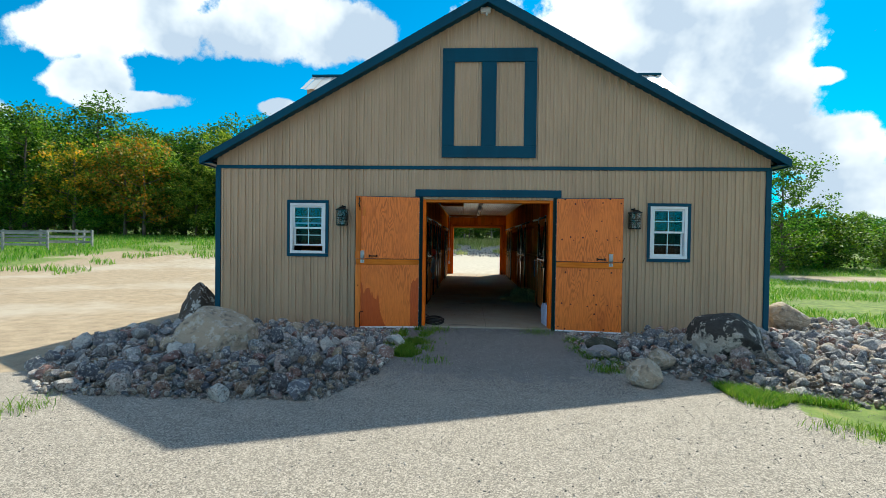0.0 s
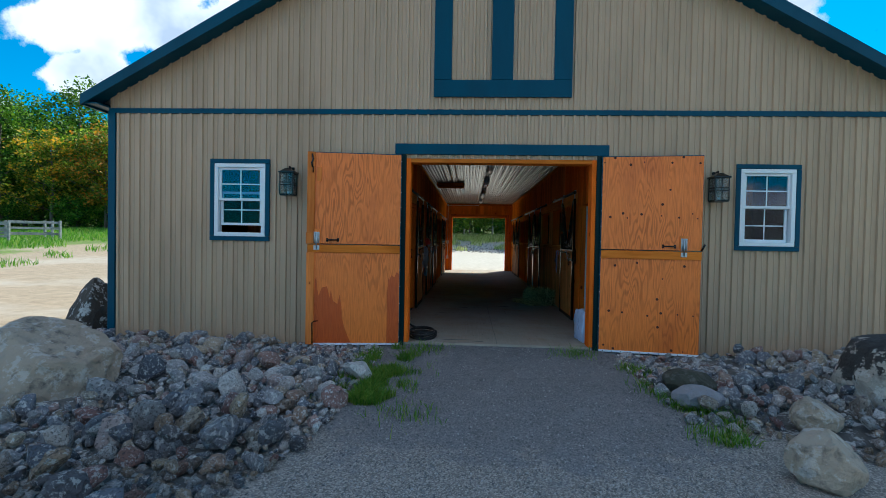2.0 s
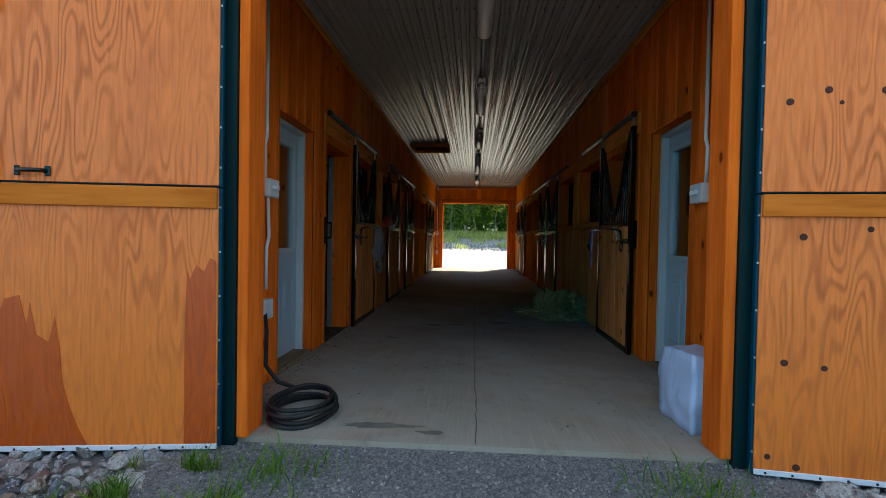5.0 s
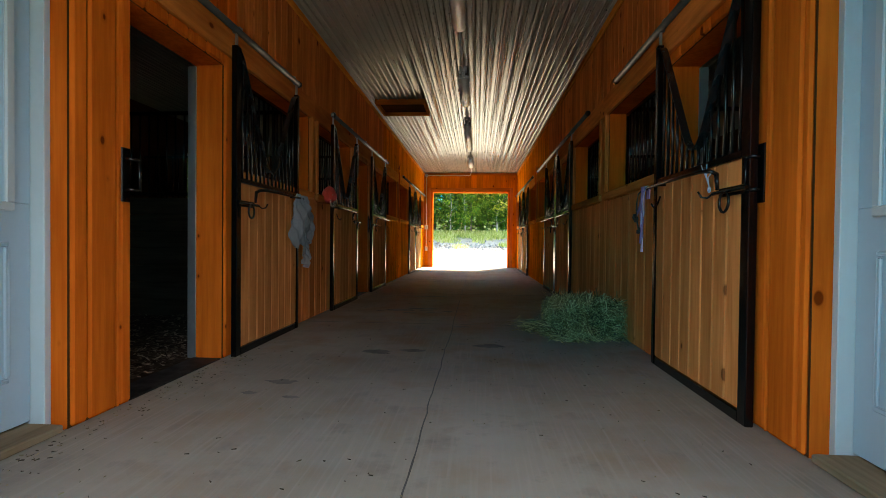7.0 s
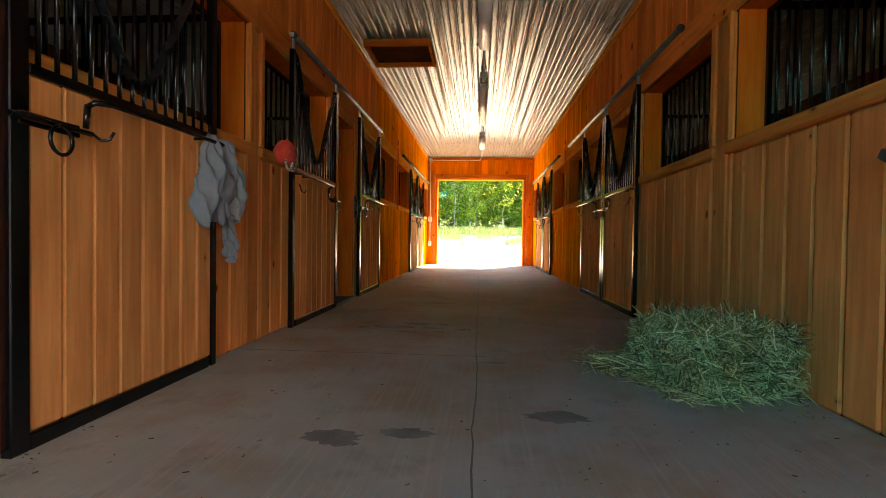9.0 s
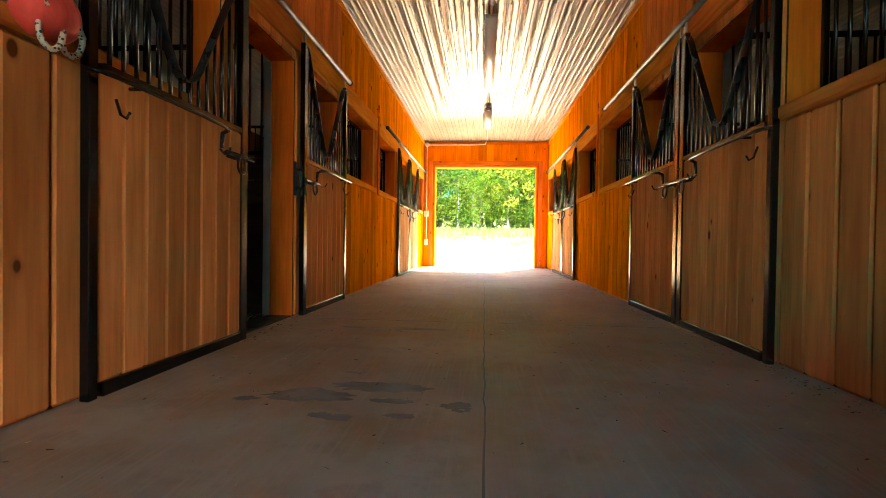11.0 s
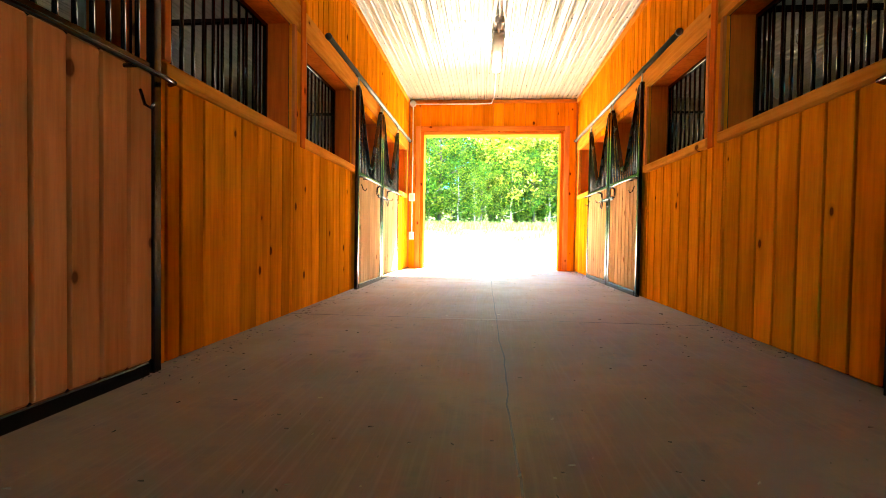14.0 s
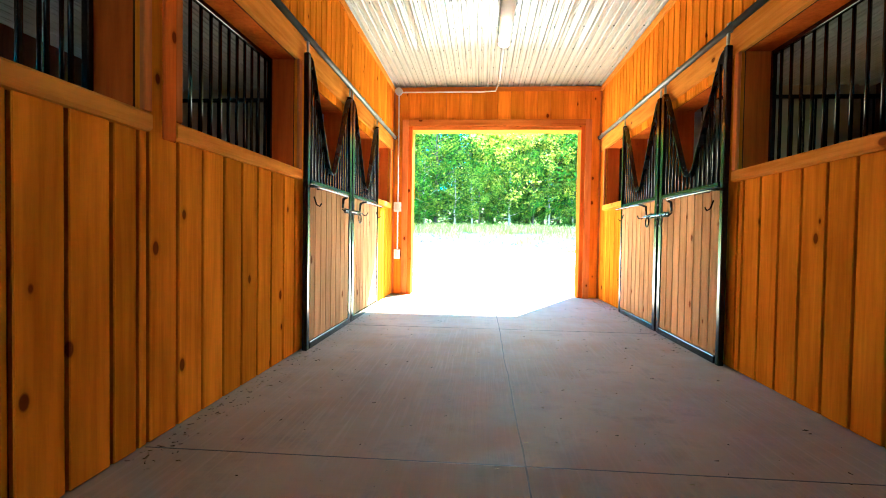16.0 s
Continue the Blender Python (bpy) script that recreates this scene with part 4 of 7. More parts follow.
def build_partitions():
    for side in (-1, 1):
        xa, xb = (BX0 + 0.16, -AX - WT - 0.005) if side < 0 else (AX + WT + 0.005, BX1 - 0.16)
        for y in PARTS_Y:
            solid = y == 2.1
            wall = tagged(thing("stall_partition", pose(0, 0, 0), "stall partition of rough grey planks with black bars above", "partition", "stall partitions"), kind="structure")
            rows = 16 if solid else 7
            bm = bmesh.new()
            bm_bevel_box(bm, xa, xb, y - 0.022, y + 0.022, 0.002, 0.182, r=0.006)
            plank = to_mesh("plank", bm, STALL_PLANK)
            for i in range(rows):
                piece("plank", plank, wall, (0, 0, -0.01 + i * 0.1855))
            if not solid:
                for z in (1.31, 2.19):
                    box_part("rail", wall, BLACK, (xa, xb, y - 0.02, y + 0.02, z, z + 0.035))
                bm = bmesh.new()
                bm_tube(bm, [(0, y, 1.34), (0, y, 2.2)], 0.0095, 6)
                bar = to_mesh("bar", bm, BLACK, True)
                n = int((xb - xa) / 0.1)
                for i in range(1, n):
                    piece("bar", bar, wall, (xa + (xb - xa) * i / n, 0, 0))
        # inner lining of the long wall in shade-darkened boards, and the stall's outer windows
        lx0, lx1 = (BX0 + 0.152, BX0 + 0.175) if side < 0 else (BX1 - 0.175, BX1 - 0.152)
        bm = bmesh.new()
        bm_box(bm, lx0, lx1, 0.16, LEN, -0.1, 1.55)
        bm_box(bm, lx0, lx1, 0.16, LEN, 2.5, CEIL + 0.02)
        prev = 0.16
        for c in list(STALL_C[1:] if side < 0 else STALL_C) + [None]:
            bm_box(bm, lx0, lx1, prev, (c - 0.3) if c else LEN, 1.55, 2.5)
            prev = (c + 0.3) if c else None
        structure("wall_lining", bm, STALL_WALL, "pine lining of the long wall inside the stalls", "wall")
        for c in (STALL_C[1:] if side < 0 else STALL_C):
            w = tagged(thing("outer_window", pose(0, 0, 0), "barred window in the stall's outer wall", "window", "outer stall windows"), kind="structure")
            cx = BX0 + 0.07 if side < 0 else BX1 - 0.07
            for d in ((c - 0.3, c - 0.25, 1.55, 2.5), (c + 0.25, c + 0.3, 1.55, 2.5), (c - 0.25, c + 0.25, 1.55, 1.6), (c - 0.25, c + 0.25, 2.45, 2.5)):
                box_part("window_frame", w, WHITE, (cx - 0.03, cx + 0.03, *d))
            box_part("pane", w, STALL_GLASS, (cx - 0.003, cx + 0.003, c - 0.251, c + 0.251, 1.599, 2.451), "tinted glass", 0.0005)
            for d in ((c - 0.008, c + 0.008, 1.6, 2.45), (c - 0.25, c - 0.0085, 2.02, 2.036), (c + 0.0085, c + 0.25, 2.02, 2.036)):
                box_part("glazing_bar", w, WHITE, (cx - 0.012, cx + 0.012, *d), r=0.002)
            bm = bmesh.new()
            bm_tube(bm, [(0, 0, 1.58), (0, 0, 2.47)], 0.009, 6)
            bar = to_mesh("bar", bm, BLACK, True)
            for i in range(1, 7):
                piece("bar", bar, w, (cx + (0.09 if side < 0 else -0.09), c - 0.25 + 0.5 * i / 7, 0))


build_partitions()


def build_end_wall():
    """Vertical boards round the far opening, on the aisle side."""
    bm = bmesh.new()
    bm_box(bm, -AX, -OPEN_X - 0.06, LEN - 0.03, LEN + 0.015, 0.0, CEIL)
    bm_box(bm, OPEN_X + 0.06, AX, LEN - 0.03, LEN + 0.015, 0.0, CEIL)
    bm_box(bm, -OPEN_X - 0.06, OPEN_X + 0.06, LEN - 0.03, LEN + 0.015, FAR_Z + 0.06, CEIL)
    wall = structure("wall_end", bm, PINE, "end wall of orange pine boards round the open doorway", "wall")
    x = -AX + 0.03
    meshes = {}
    while x < AX - 0.035:
        xb = min(x + 0.19, AX - 0.03)
        cuts = sorted({x, xb} | {c for c in (-OPEN_X - 0.06, OPEN_X + 0.06) if x < c < xb})
        for a, b in zip(cuts, cuts[1:]):
            z0 = FAR_Z + 0.06 if abs((a + b) / 2) < OPEN_X + 0.06 else 0.005
            w, h = round(b - a, 3), round(CEIL - 0.07 - z0, 3)
            if (w, h) not in meshes:
                meshes[(w, h)] = board_mesh("board", w, h, mat=PINE_GOLD)
            piece("board", meshes[(w, h)], wall, (a, LEN - 0.032, z0), (0, 0, -math.pi / 2))
        x = xb
    bm = bmesh.new()
    bm_bevel_box(bm, -AX + 0.031, AX - 0.031, LEN - 0.085, LEN - 0.056, CEIL - 0.075, CEIL - 0.012)
    structure("trim", bm, PINE_X, "pine strip along the top of the end wall", "trim")
    for s in (-1, 1):
        bm = bmesh.new()
        xa, xb = sorted((s * (OPEN_X + 0.062), s * (OPEN_X + 0.15)))
        bm_bevel_box(bm, xa, xb, LEN - 0.082, LEN - 0.056, 0.0, FAR_Z + 0.15)
        structure("trim", bm, PINE, "pine casing of the far doorway", "trim")
    bm = bmesh.new()
    bm_bevel_box(bm, -OPEN_X - 0.06, OPEN_X + 0.06, LEN - 0.082, LEN - 0.056, FAR_Z + 0.062, FAR_Z + 0.15)
    structure("trim", bm, PINE_X, "pine casing over the far doorway", "trim")


build_end_wall()

# ------------------------------------------------------------------ sliding stall doors
YOKE = painted("worn_black_steel", (0.012, 0.012, 0.013), 0.24, 0.3, 8.0, 0.8)
DW, DH, MID = 1.21, 2.21, 1.25


def v_height(s):
    """The dip of the yoke at s, from 0 to 1 across the door: a narrow round foot, straight flanks, rounded shoulders."""
    a = abs(2 * s - 1)
    foot, low, high, shoulder = 0.24, 1.385, 2.185, 0.14
    rise = (high - low) / (1 - foot * 0.5 - shoulder * 0.5)
    if a < foot:
        return low + rise * a * a / (2 * foot)
    if a > 1 - shoulder:
        return high - rise * (1 - a) ** 2 / (2 * shoulder)
    return low + rise * (a - foot * 0.5)


def bm_ribbon(bm, pts, x0, x1, t):
    """A flat bar on edge: its line in the plane of y and z, its width from x0 to x1."""
    rings = []
    for i, (y, z) in enumerate(pts):
        (ya, za), (yb, zb) = pts[max(i - 1, 0)], pts[min(i + 1, len(pts) - 1)]
        n = math.hypot(yb - ya, zb - za)
        ny, nz = -(zb - za) / n * t / 2, (yb - ya) / n * t / 2
        rings.append([bm.verts.new(c) for c in ((x0, y + ny, z + nz), (x1, y + ny, z + nz), (x1, y - ny, z - nz), (x0, y - ny, z - nz))])
    for p, q in zip(rings, rings[1:]):
        for k in range(4):
            bm.faces.new((p[k], p[(k + 1) % 4], q[(k + 1) % 4], q[k]))
    bm.faces.new(rings[0][::-1])
    bm.faces.new(rings[-1])


def stall_door(m, latch_at_start, label, planks=DOOR_PINE):
    """Face towards +x, width along +y."""
    door = thing("stall_door", m, label, "door", "sliding stall doors")
    for d in ((0, 0.07, 0, DH), (DW - 0.045, DW, 0, DH)) if latch_at_start else ((0, 0.045, 0, DH), (DW - 0.07, DW, 0, DH)):
        box_part("upright", door, BLACK, (0, 0.04, *d), "black steel upright")
    box_part("bottom_rail", door, BLACK, (0, 0.04, 0.071, DW - 0.071, 0.0, 0.055))
    box_part("middle_rail", door, BLACK, (0, 0.04, 0.071, DW - 0.071, MID, MID + 0.035))
    n = 8
    w = (DW - 0.115) / n
    bm = bmesh.new()
    bm_bevel_box(bm, 0.010, 0.033, 0.0006, w - 0.0006, 0.056, MID - 0.001, r=0.010)
    plank = to_mesh("plank", bm, planks)
    y0 = 0.07 if latch_at_start else 0.045
    for i in range(n):
        piece("plank", plank, door, (0, y0 + i * w, 0))
    bm = bmesh.new()
    k = 64
    bm_ribbon(bm, [(0.045 + (DW - 0.09) * i / k, v_height(i / k)) for i in range(k + 1)], -0.002, 0.044, 0.007)
    part("yoke", bm, YOKE, door, "black steel yoke strap with worn bright edges")
    nb = 15
    for i in range(1, nb):
        s = i / nb
        bm = bmesh.new()
        bm_tube(bm, [(0.02, 0.045 + (DW - 0.09) * s, MID + 0.03), (0.02, 0.045 + (DW - 0.09) * s, v_height(s) - 0.005)], 0.009, 6)
        part("bar", bm, BLACK, door, smooth=True)
    f = (lambda y: y) if latch_at_start else (lambda y: DW - y)
    # blanket bar on stand-offs
    bm = bmesh.new()
    bm_tube(bm, [(0.04, f(0.30), 1.20), (0.075, f(0.30), 1.215), (0.095, f(0.36), 1.222), (0.10, f(0.6), 1.225), (0.10, f(1.14), 1.225), (0.09, f(1.22), 1.225), (0.055, f(1.24), 1.225)], 0.011, 8)
    bm_tube(bm, [(0.035, f(1.0), 1.225), (0.10, f(1.0), 1.225)], 0.008, 6)
    bm_tube(bm, [(0.035, f(0.30), 1.12), (0.045, f(0.30), 1.205)], 0.012, 6)
    part("blanket_bar", bm, BLACK, door, "black steel blanket bar", True)
    # latch: sliding bolt, plate and ring
    bm = bmesh.new()
    ya, yb = sorted((f(0.02), f(0.26)))
    bm_bevel_box(bm, 0.041, 0.052, ya, yb, 1.075, 1.12)
    bm_tube(bm, [(0.062, f(-0.02), 1.098), (0.062, f(0.30), 1.098)], 0.010, 8)
    latch = part("latch", bm, BLACK, door, "black bolt latch")
    bm = bmesh.new()
    bm_tube(bm, [(0.075 + 0.004 * math.sin(t * 0.5), f(0.15 + 0.045 * math.sin(t)), 1.045 + 0.05 * math.cos(t)) for t in [2 * math.pi * i / 16 for i in range(17)]], 0.007, 6)
    part("ring", bm, BLACK, latch, smooth=True)
    bm = bmesh.new()
    bm_tube(bm, [(0.04, f(1.08), 1.16), (0.06, f(1.08), 1.10), (0.085, f(1.08), 1.085), (0.10, f(1.08), 1.11)], 0.006, 6)
    bm_tube(bm, [(0.04, f(0.32), 1.11), (0.075, f(0.33), 1.08), (0.10, f(0.34), 1.085), (0.115, f(0.345), 1.115)], 0.006, 6)
    part("hook", bm, BLACK, door, smooth=True)
    # hangers that ride on the track
    for y in (0.03, DW - 0.03):
        hanger = box_part("hanger", door, GALV, (0.012, 0.028, y - 0.012, y + 0.012, DH - 0.001, 2.30), "steel hanger strap", 0.003)
        bm = bmesh.new()
        bm_tube(bm, [(-0.004, y, 2.325), (0.03, y, 2.325)], 0.022, 12)
        part("roller", bm, GALV, hanger, smooth=True)
    return door


def rows_of_doors():
    x = AX - 0.018
    shut, slid = "closed stall door of pine planks with black barred yoke top", "stall door slid open, pine planks with black barred yoke top"
    a = stall_door(pose(-x, 3.27, 0), True, slid)
    b = stall_door(pose(-x, 5.60, 0), False, slid)
    pale = "closed stall door of pale pine planks, daylight in their tone, with black barred yoke top"
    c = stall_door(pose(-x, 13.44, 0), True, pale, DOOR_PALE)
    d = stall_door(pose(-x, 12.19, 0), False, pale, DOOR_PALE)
    copy_thing(a, pose(-x, 7.755, 0))["label"] = shut
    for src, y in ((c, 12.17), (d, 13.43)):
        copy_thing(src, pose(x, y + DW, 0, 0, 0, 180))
    for src, y in ((b, 2.24), (a, 6.58), (b, 7.82)):
        copy_thing(src, pose(x, y + DW, 0, 0, 0, 180))["label"] = shut


rows_of_doors()


def door_tracks():
    for side, y0, y1 in ((-1, 2.25, 4.5), (-1, 5.63, 9.12), (-1, 11.2, 15.85), (1, 2.26, 4.5), (1, 5.64, 10.25), (1, 11.24, 15.85)):
        track = thing("door_track", pose(side * (AX - 0.02), 0, 0), "round galvanised steel sliding door track on the stall front", "track", "sliding door tracks")
        bm = bmesh.new()
        bm_tube(bm, [(-side * 0.02, y0, 2.325), (-side * 0.02, y1, 2.325)], 0.024, 12)
        part("rail", bm, TRACK_STEEL, track, smooth=True)
        for y in (y0, y1):
            bm = bmesh.new()
            bm_tube(bm, [(-side * 0.02, y - 0.012, 2.325), (-side * 0.02, y + 0.012, 2.325)], 0.03, 12)
            part("end_cap", bm, DARK, track, smooth=True)
        n = max(2, int((y1 - y0) / 0.8))
        for i in range(n + 1):
            y = y0 + 0.08 + (y1 - y0 - 0.16) * i / n
            xa, xb = sorted((-side * 0.018, side * 0.018))
            box_part("bracket", track, GALV, (xa, xb, y - 0.02, y + 0.02, 2.345, 2.375), r=0.003)


door_tracks()


# ------------------------------------------------------------------ barn doors at the front: Dutch leaves, swung open
def barn_door(side):
    """One leaf from the hinge outwards along local x; its face looks to -y."""
    W, T = 1.255, 0.05
    ang = 8.0
    m = pose(side * 1.345, -0.062, 0.0, 0, 0, side * -ang) if side > 0 else pose(-1.345, -0.062, 0.0, 0, 0, ang)
    door = thing("barn_door", m, "Dutch barn door leaf of orange fir plywood, swung open" + (", with damp stains" if side < 0 else ", with rows of dark knots"), "door", "Dutch barn doors")
    s = side
    X = lambda a, b: (min(s * a, s * b), max(s * a, s * b))
    lo, split, hi = -0.02, 1.335, 2.575
    for nm, z0, z1 in (("lower_leaf", lo, split - 0.003), ("upper_leaf", split + 0.003, hi)):
        core = box_part(nm, door, GREEN, (*X(0.0, W), -T + 0.012, 0.0, z0, z1), "leaf edged in blue-green steel", 0.003)
        box_part("face", core, PLY, (*X(0.012, W - 0.006), -T, -T + 0.011, z0 + 0.006, z1 - (0.004 if nm[0] == "l" else 0.012)), "orange fir plywood", 0.002)
        # edge screws
        bm = bmesh.new()
        for i in range(6):
            z = z0 + 0.1 + (z1 - z0 - 0.2) * i / 5
            for xx in (0.006, W - 0.012):
                c = s * xx
                bm_tube(bm, [(c, -T + 0.013, z), (c, -T + 0.006, z)], 0.006, 6)
        part("screws", bm, GALV, core)
    box_part("rail", door, PINE_X, (*X(0.013, W - 0.007), -T - 0.02, -T - 0.0005, 1.225, split - 0.004), "pine rail", 0.003)
    if side < 0:
        box_part("stile", door, PINE, (*X(W - 0.10, W + 0.002), -T - 0.022, -T - 0.0008, lo + 0.005, 1.223), "pine stile", 0.003)
        box_part("stile", door, PINE, (*X(W - 0.10, W + 0.002), -T - 0.022, -T - 0.0008, split + 0.004, hi - 0.005), "pine stile", 0.003)
        box_part("block", door, PINE, (*X(W - 0.185, W - 0.125), -T - 0.02, -T - 0.0005, 2.18, 2.36), "", 0.003)
        box_part("block", door, PINE, (*X(W - 0.09, W + 0.008), -T - 0.04, -T - 0.0225, 1.34, 1.49), "", 0.003)
        for pts, r in (([(-W + 0.07, 2.36), (-W + 0.055, 2.42), (-W + 0.075, 2.47), (-W + 0.06, 2.54)], 0.012), ([(-W + 0.075, 2.29), (-W + 0.075, 2.37)], 0.007), ([(-W + 0.09, 0.0), (-W + 0.085, 0.28), (-W + 0.12, 0.30), (-W + 0.16, 0.305)], 0.008)):
            bm = bmesh.new()
            bm_tube(bm, [(x, -T - 0.03, z) for x, z in pts], r, 8)
            part("cane_bolt", bm, BLACK, door, "black iron bolt", True)
        # damp tide marks on the lower face, each with its own ragged top
        marks = (((1.15, 0.60), (1.14, 0.86), (1.125, 0.89), (1.11, 0.73), (1.09, 0.64), (1.05, 0.75), (0.98, 0.77), (0.945, 0.61), (0.93, 0.73), (0.90, 0.57),
                  (0.84, 0.53), (0.81, 0.66), (0.785, 0.49), (0.775, 0.33), (0.74, 0.2), (0.70, 0.1), (0.66, 0.012)),
                 ((0.175, 0.60), (0.165, 0.90), (0.15, 0.86), (0.12, 0.93), (0.08, 0.90), (0.05, 0.97), (0.02, 0.95)))
        for mark in marks:
            bm = bmesh.new()
            top = [(-x, z) for x, z in mark]
            for (xa, za), (xb, zb) in zip(top, top[1:]):
                vs = [bm.verts.new((x, -T - 0.0035, z)) for x, z in ((xa, 0.0), (xb, 0.0), (xb, zb), (xa, za))]
                bm.faces.new(vs)
            bmesh.ops.remove_doubles(bm, verts=bm.verts[:], dist=0.0005)
            ext = bmesh.ops.extrude_face_region(bm, geom=bm.faces[:])
            for g in ext["geom"]:
                if isinstance(g, bmesh.types.BMVert):
                    g.co.y += 0.0025
            part("damp_stain", bm, PLY_WET, door, "darker damp stain")
    else:
        # knots plugged with dark filler
        rnd = random.Random(3)
        spots = ((0.035, 2.49), (0.165, 2.55), (0.36, 2.46), (0.53, 2.49), (0.87, 2.48), (1.005, 2.55), (1.205, 2.47), (0.12, 1.77), (0.28, 1.82), (0.335, 1.76), (0.51, 1.81),
                 (0.755, 1.79), (0.97, 1.77), (0.855, 2.13), (0.765, 1.94), (1.13, 1.82), (1.19, 1.76), (0.195, 1.13), (0.47, 1.17), (1.05, 1.14), (0.13, 0.525), (0.30, 0.51),
                 (0.615, 0.48), (0.78, 0.52), (0.985, 0.51), (1.17, 0.50), (0.73, 0.70), (0.79, 0.97), (0.195, 0.025), (0.07, 0.065), (0.92, 0.04), (1.06, 0.03), (0.745, 0.335))
        for xx, zz in spots:
            bm = bmesh.new()
            rr = rnd.choice((0.010, 0.014, 0.017))
            bm_tube(bm, [(xx, -T + 0.004, zz), (xx, -T - 0.0025, zz)], rr, 12)
            part("knot", bm, KNOT, door)
        bm = bmesh.new()
        bm_tube(bm, [(W - 0.01, -T - 0.012, 1.345), (W + 0.0, -T - 0.04, 1.38), (W + 0.02, -T - 0.05, 1.43)], 0.013, 8)
        part("cane_bolt", bm, BLACK, door, "black iron bolt", True)
    # steel barrel bolt across the split, on a wooden pad
    cx = s * (W - (0.13 if side < 0 else 0.22))
    box_part("pad", door, PINE, (cx - 0.05, cx + 0.05, -T - 0.018, -T - 0.0005, split + 0.005, split + 0.20), "", 0.003)
    bolt = box_part("barrel_bolt", door, GALV, (cx - 0.038, cx + 0.038, -T - 0.024, -T - 0.0185, split + 0.01, split + 0.165), "galvanised barrel bolt", 0.002)
    for dx in (-0.022, 0.022):
        bm = bmesh.new()
        bm_tube(bm, [(cx + dx, -T - 0.032, split + 0.012), (cx + dx, -T - 0.032, split + 0.163)], 0.008, 6)
        part("guide", bm, GALV, bolt, smooth=True)
    bm = bmesh.new()
    bm_tube(bm, [(cx, -T - 0.036, split - 0.06), (cx, -T - 0.036, split + 0.15)], 0.009, 8)
    part("rod", bm, GALV, bolt, smooth=True)
    box_part("strike", door, GALV, (cx - 0.038, cx + 0.038, -T - 0.028, -T - 0.0205, split - 0.075, split - 0.015), "galvanised strike plate", 0.002)
    # pull handle
    hx = s * (W - (0.34 if side < 0 else 0.40))
    handle = box_part("pull_handle", door, BLACK, (hx - 0.085, hx - 0.06, -T - 0.012, -T - 0.0005, split + 0.035, split + 0.085), "black pull handle", 0.003)
    box_part("plate", handle, BLACK, (hx + 0.06, hx + 0.085, -T - 0.012, -T - 0.0005, split + 0.035, split + 0.085), "", 0.003)
    bm = bmesh.new()
    bm_tube(bm, [(hx - 0.07, -T - 0.005, split + 0.06), (hx - 0.05, -T - 0.04, split + 0.06), (hx + 0.05, -T - 0.04, split + 0.06), (hx + 0.07, -T - 0.005, split + 0.06)], 0.011, 8)
    part("grip", bm, BLACK, handle, smooth=True)
    # white sweep along the foot with its screws
    sweep = box_part("bottom_strip", door, WHITE, (*X(0.01, W - (0.10 if side < 0 else 0.006)), -T - 0.008, -T - 0.001, lo - 0.005, lo + 0.022), "white strip along the foot", 0.002)
    for i in range(10):
        bm = bmesh.new()
        xx = s * (0.06 + (W - 0.2) * i / 9)
        bm_tube(bm, [(xx, -T - 0.007, lo + 0.008), (xx, -T - 0.012, lo + 0.008)], 0.006, 6)
        part("screw", bm, DARK, sweep)


for s_ in (-1, 1):
    barn_door(s_)


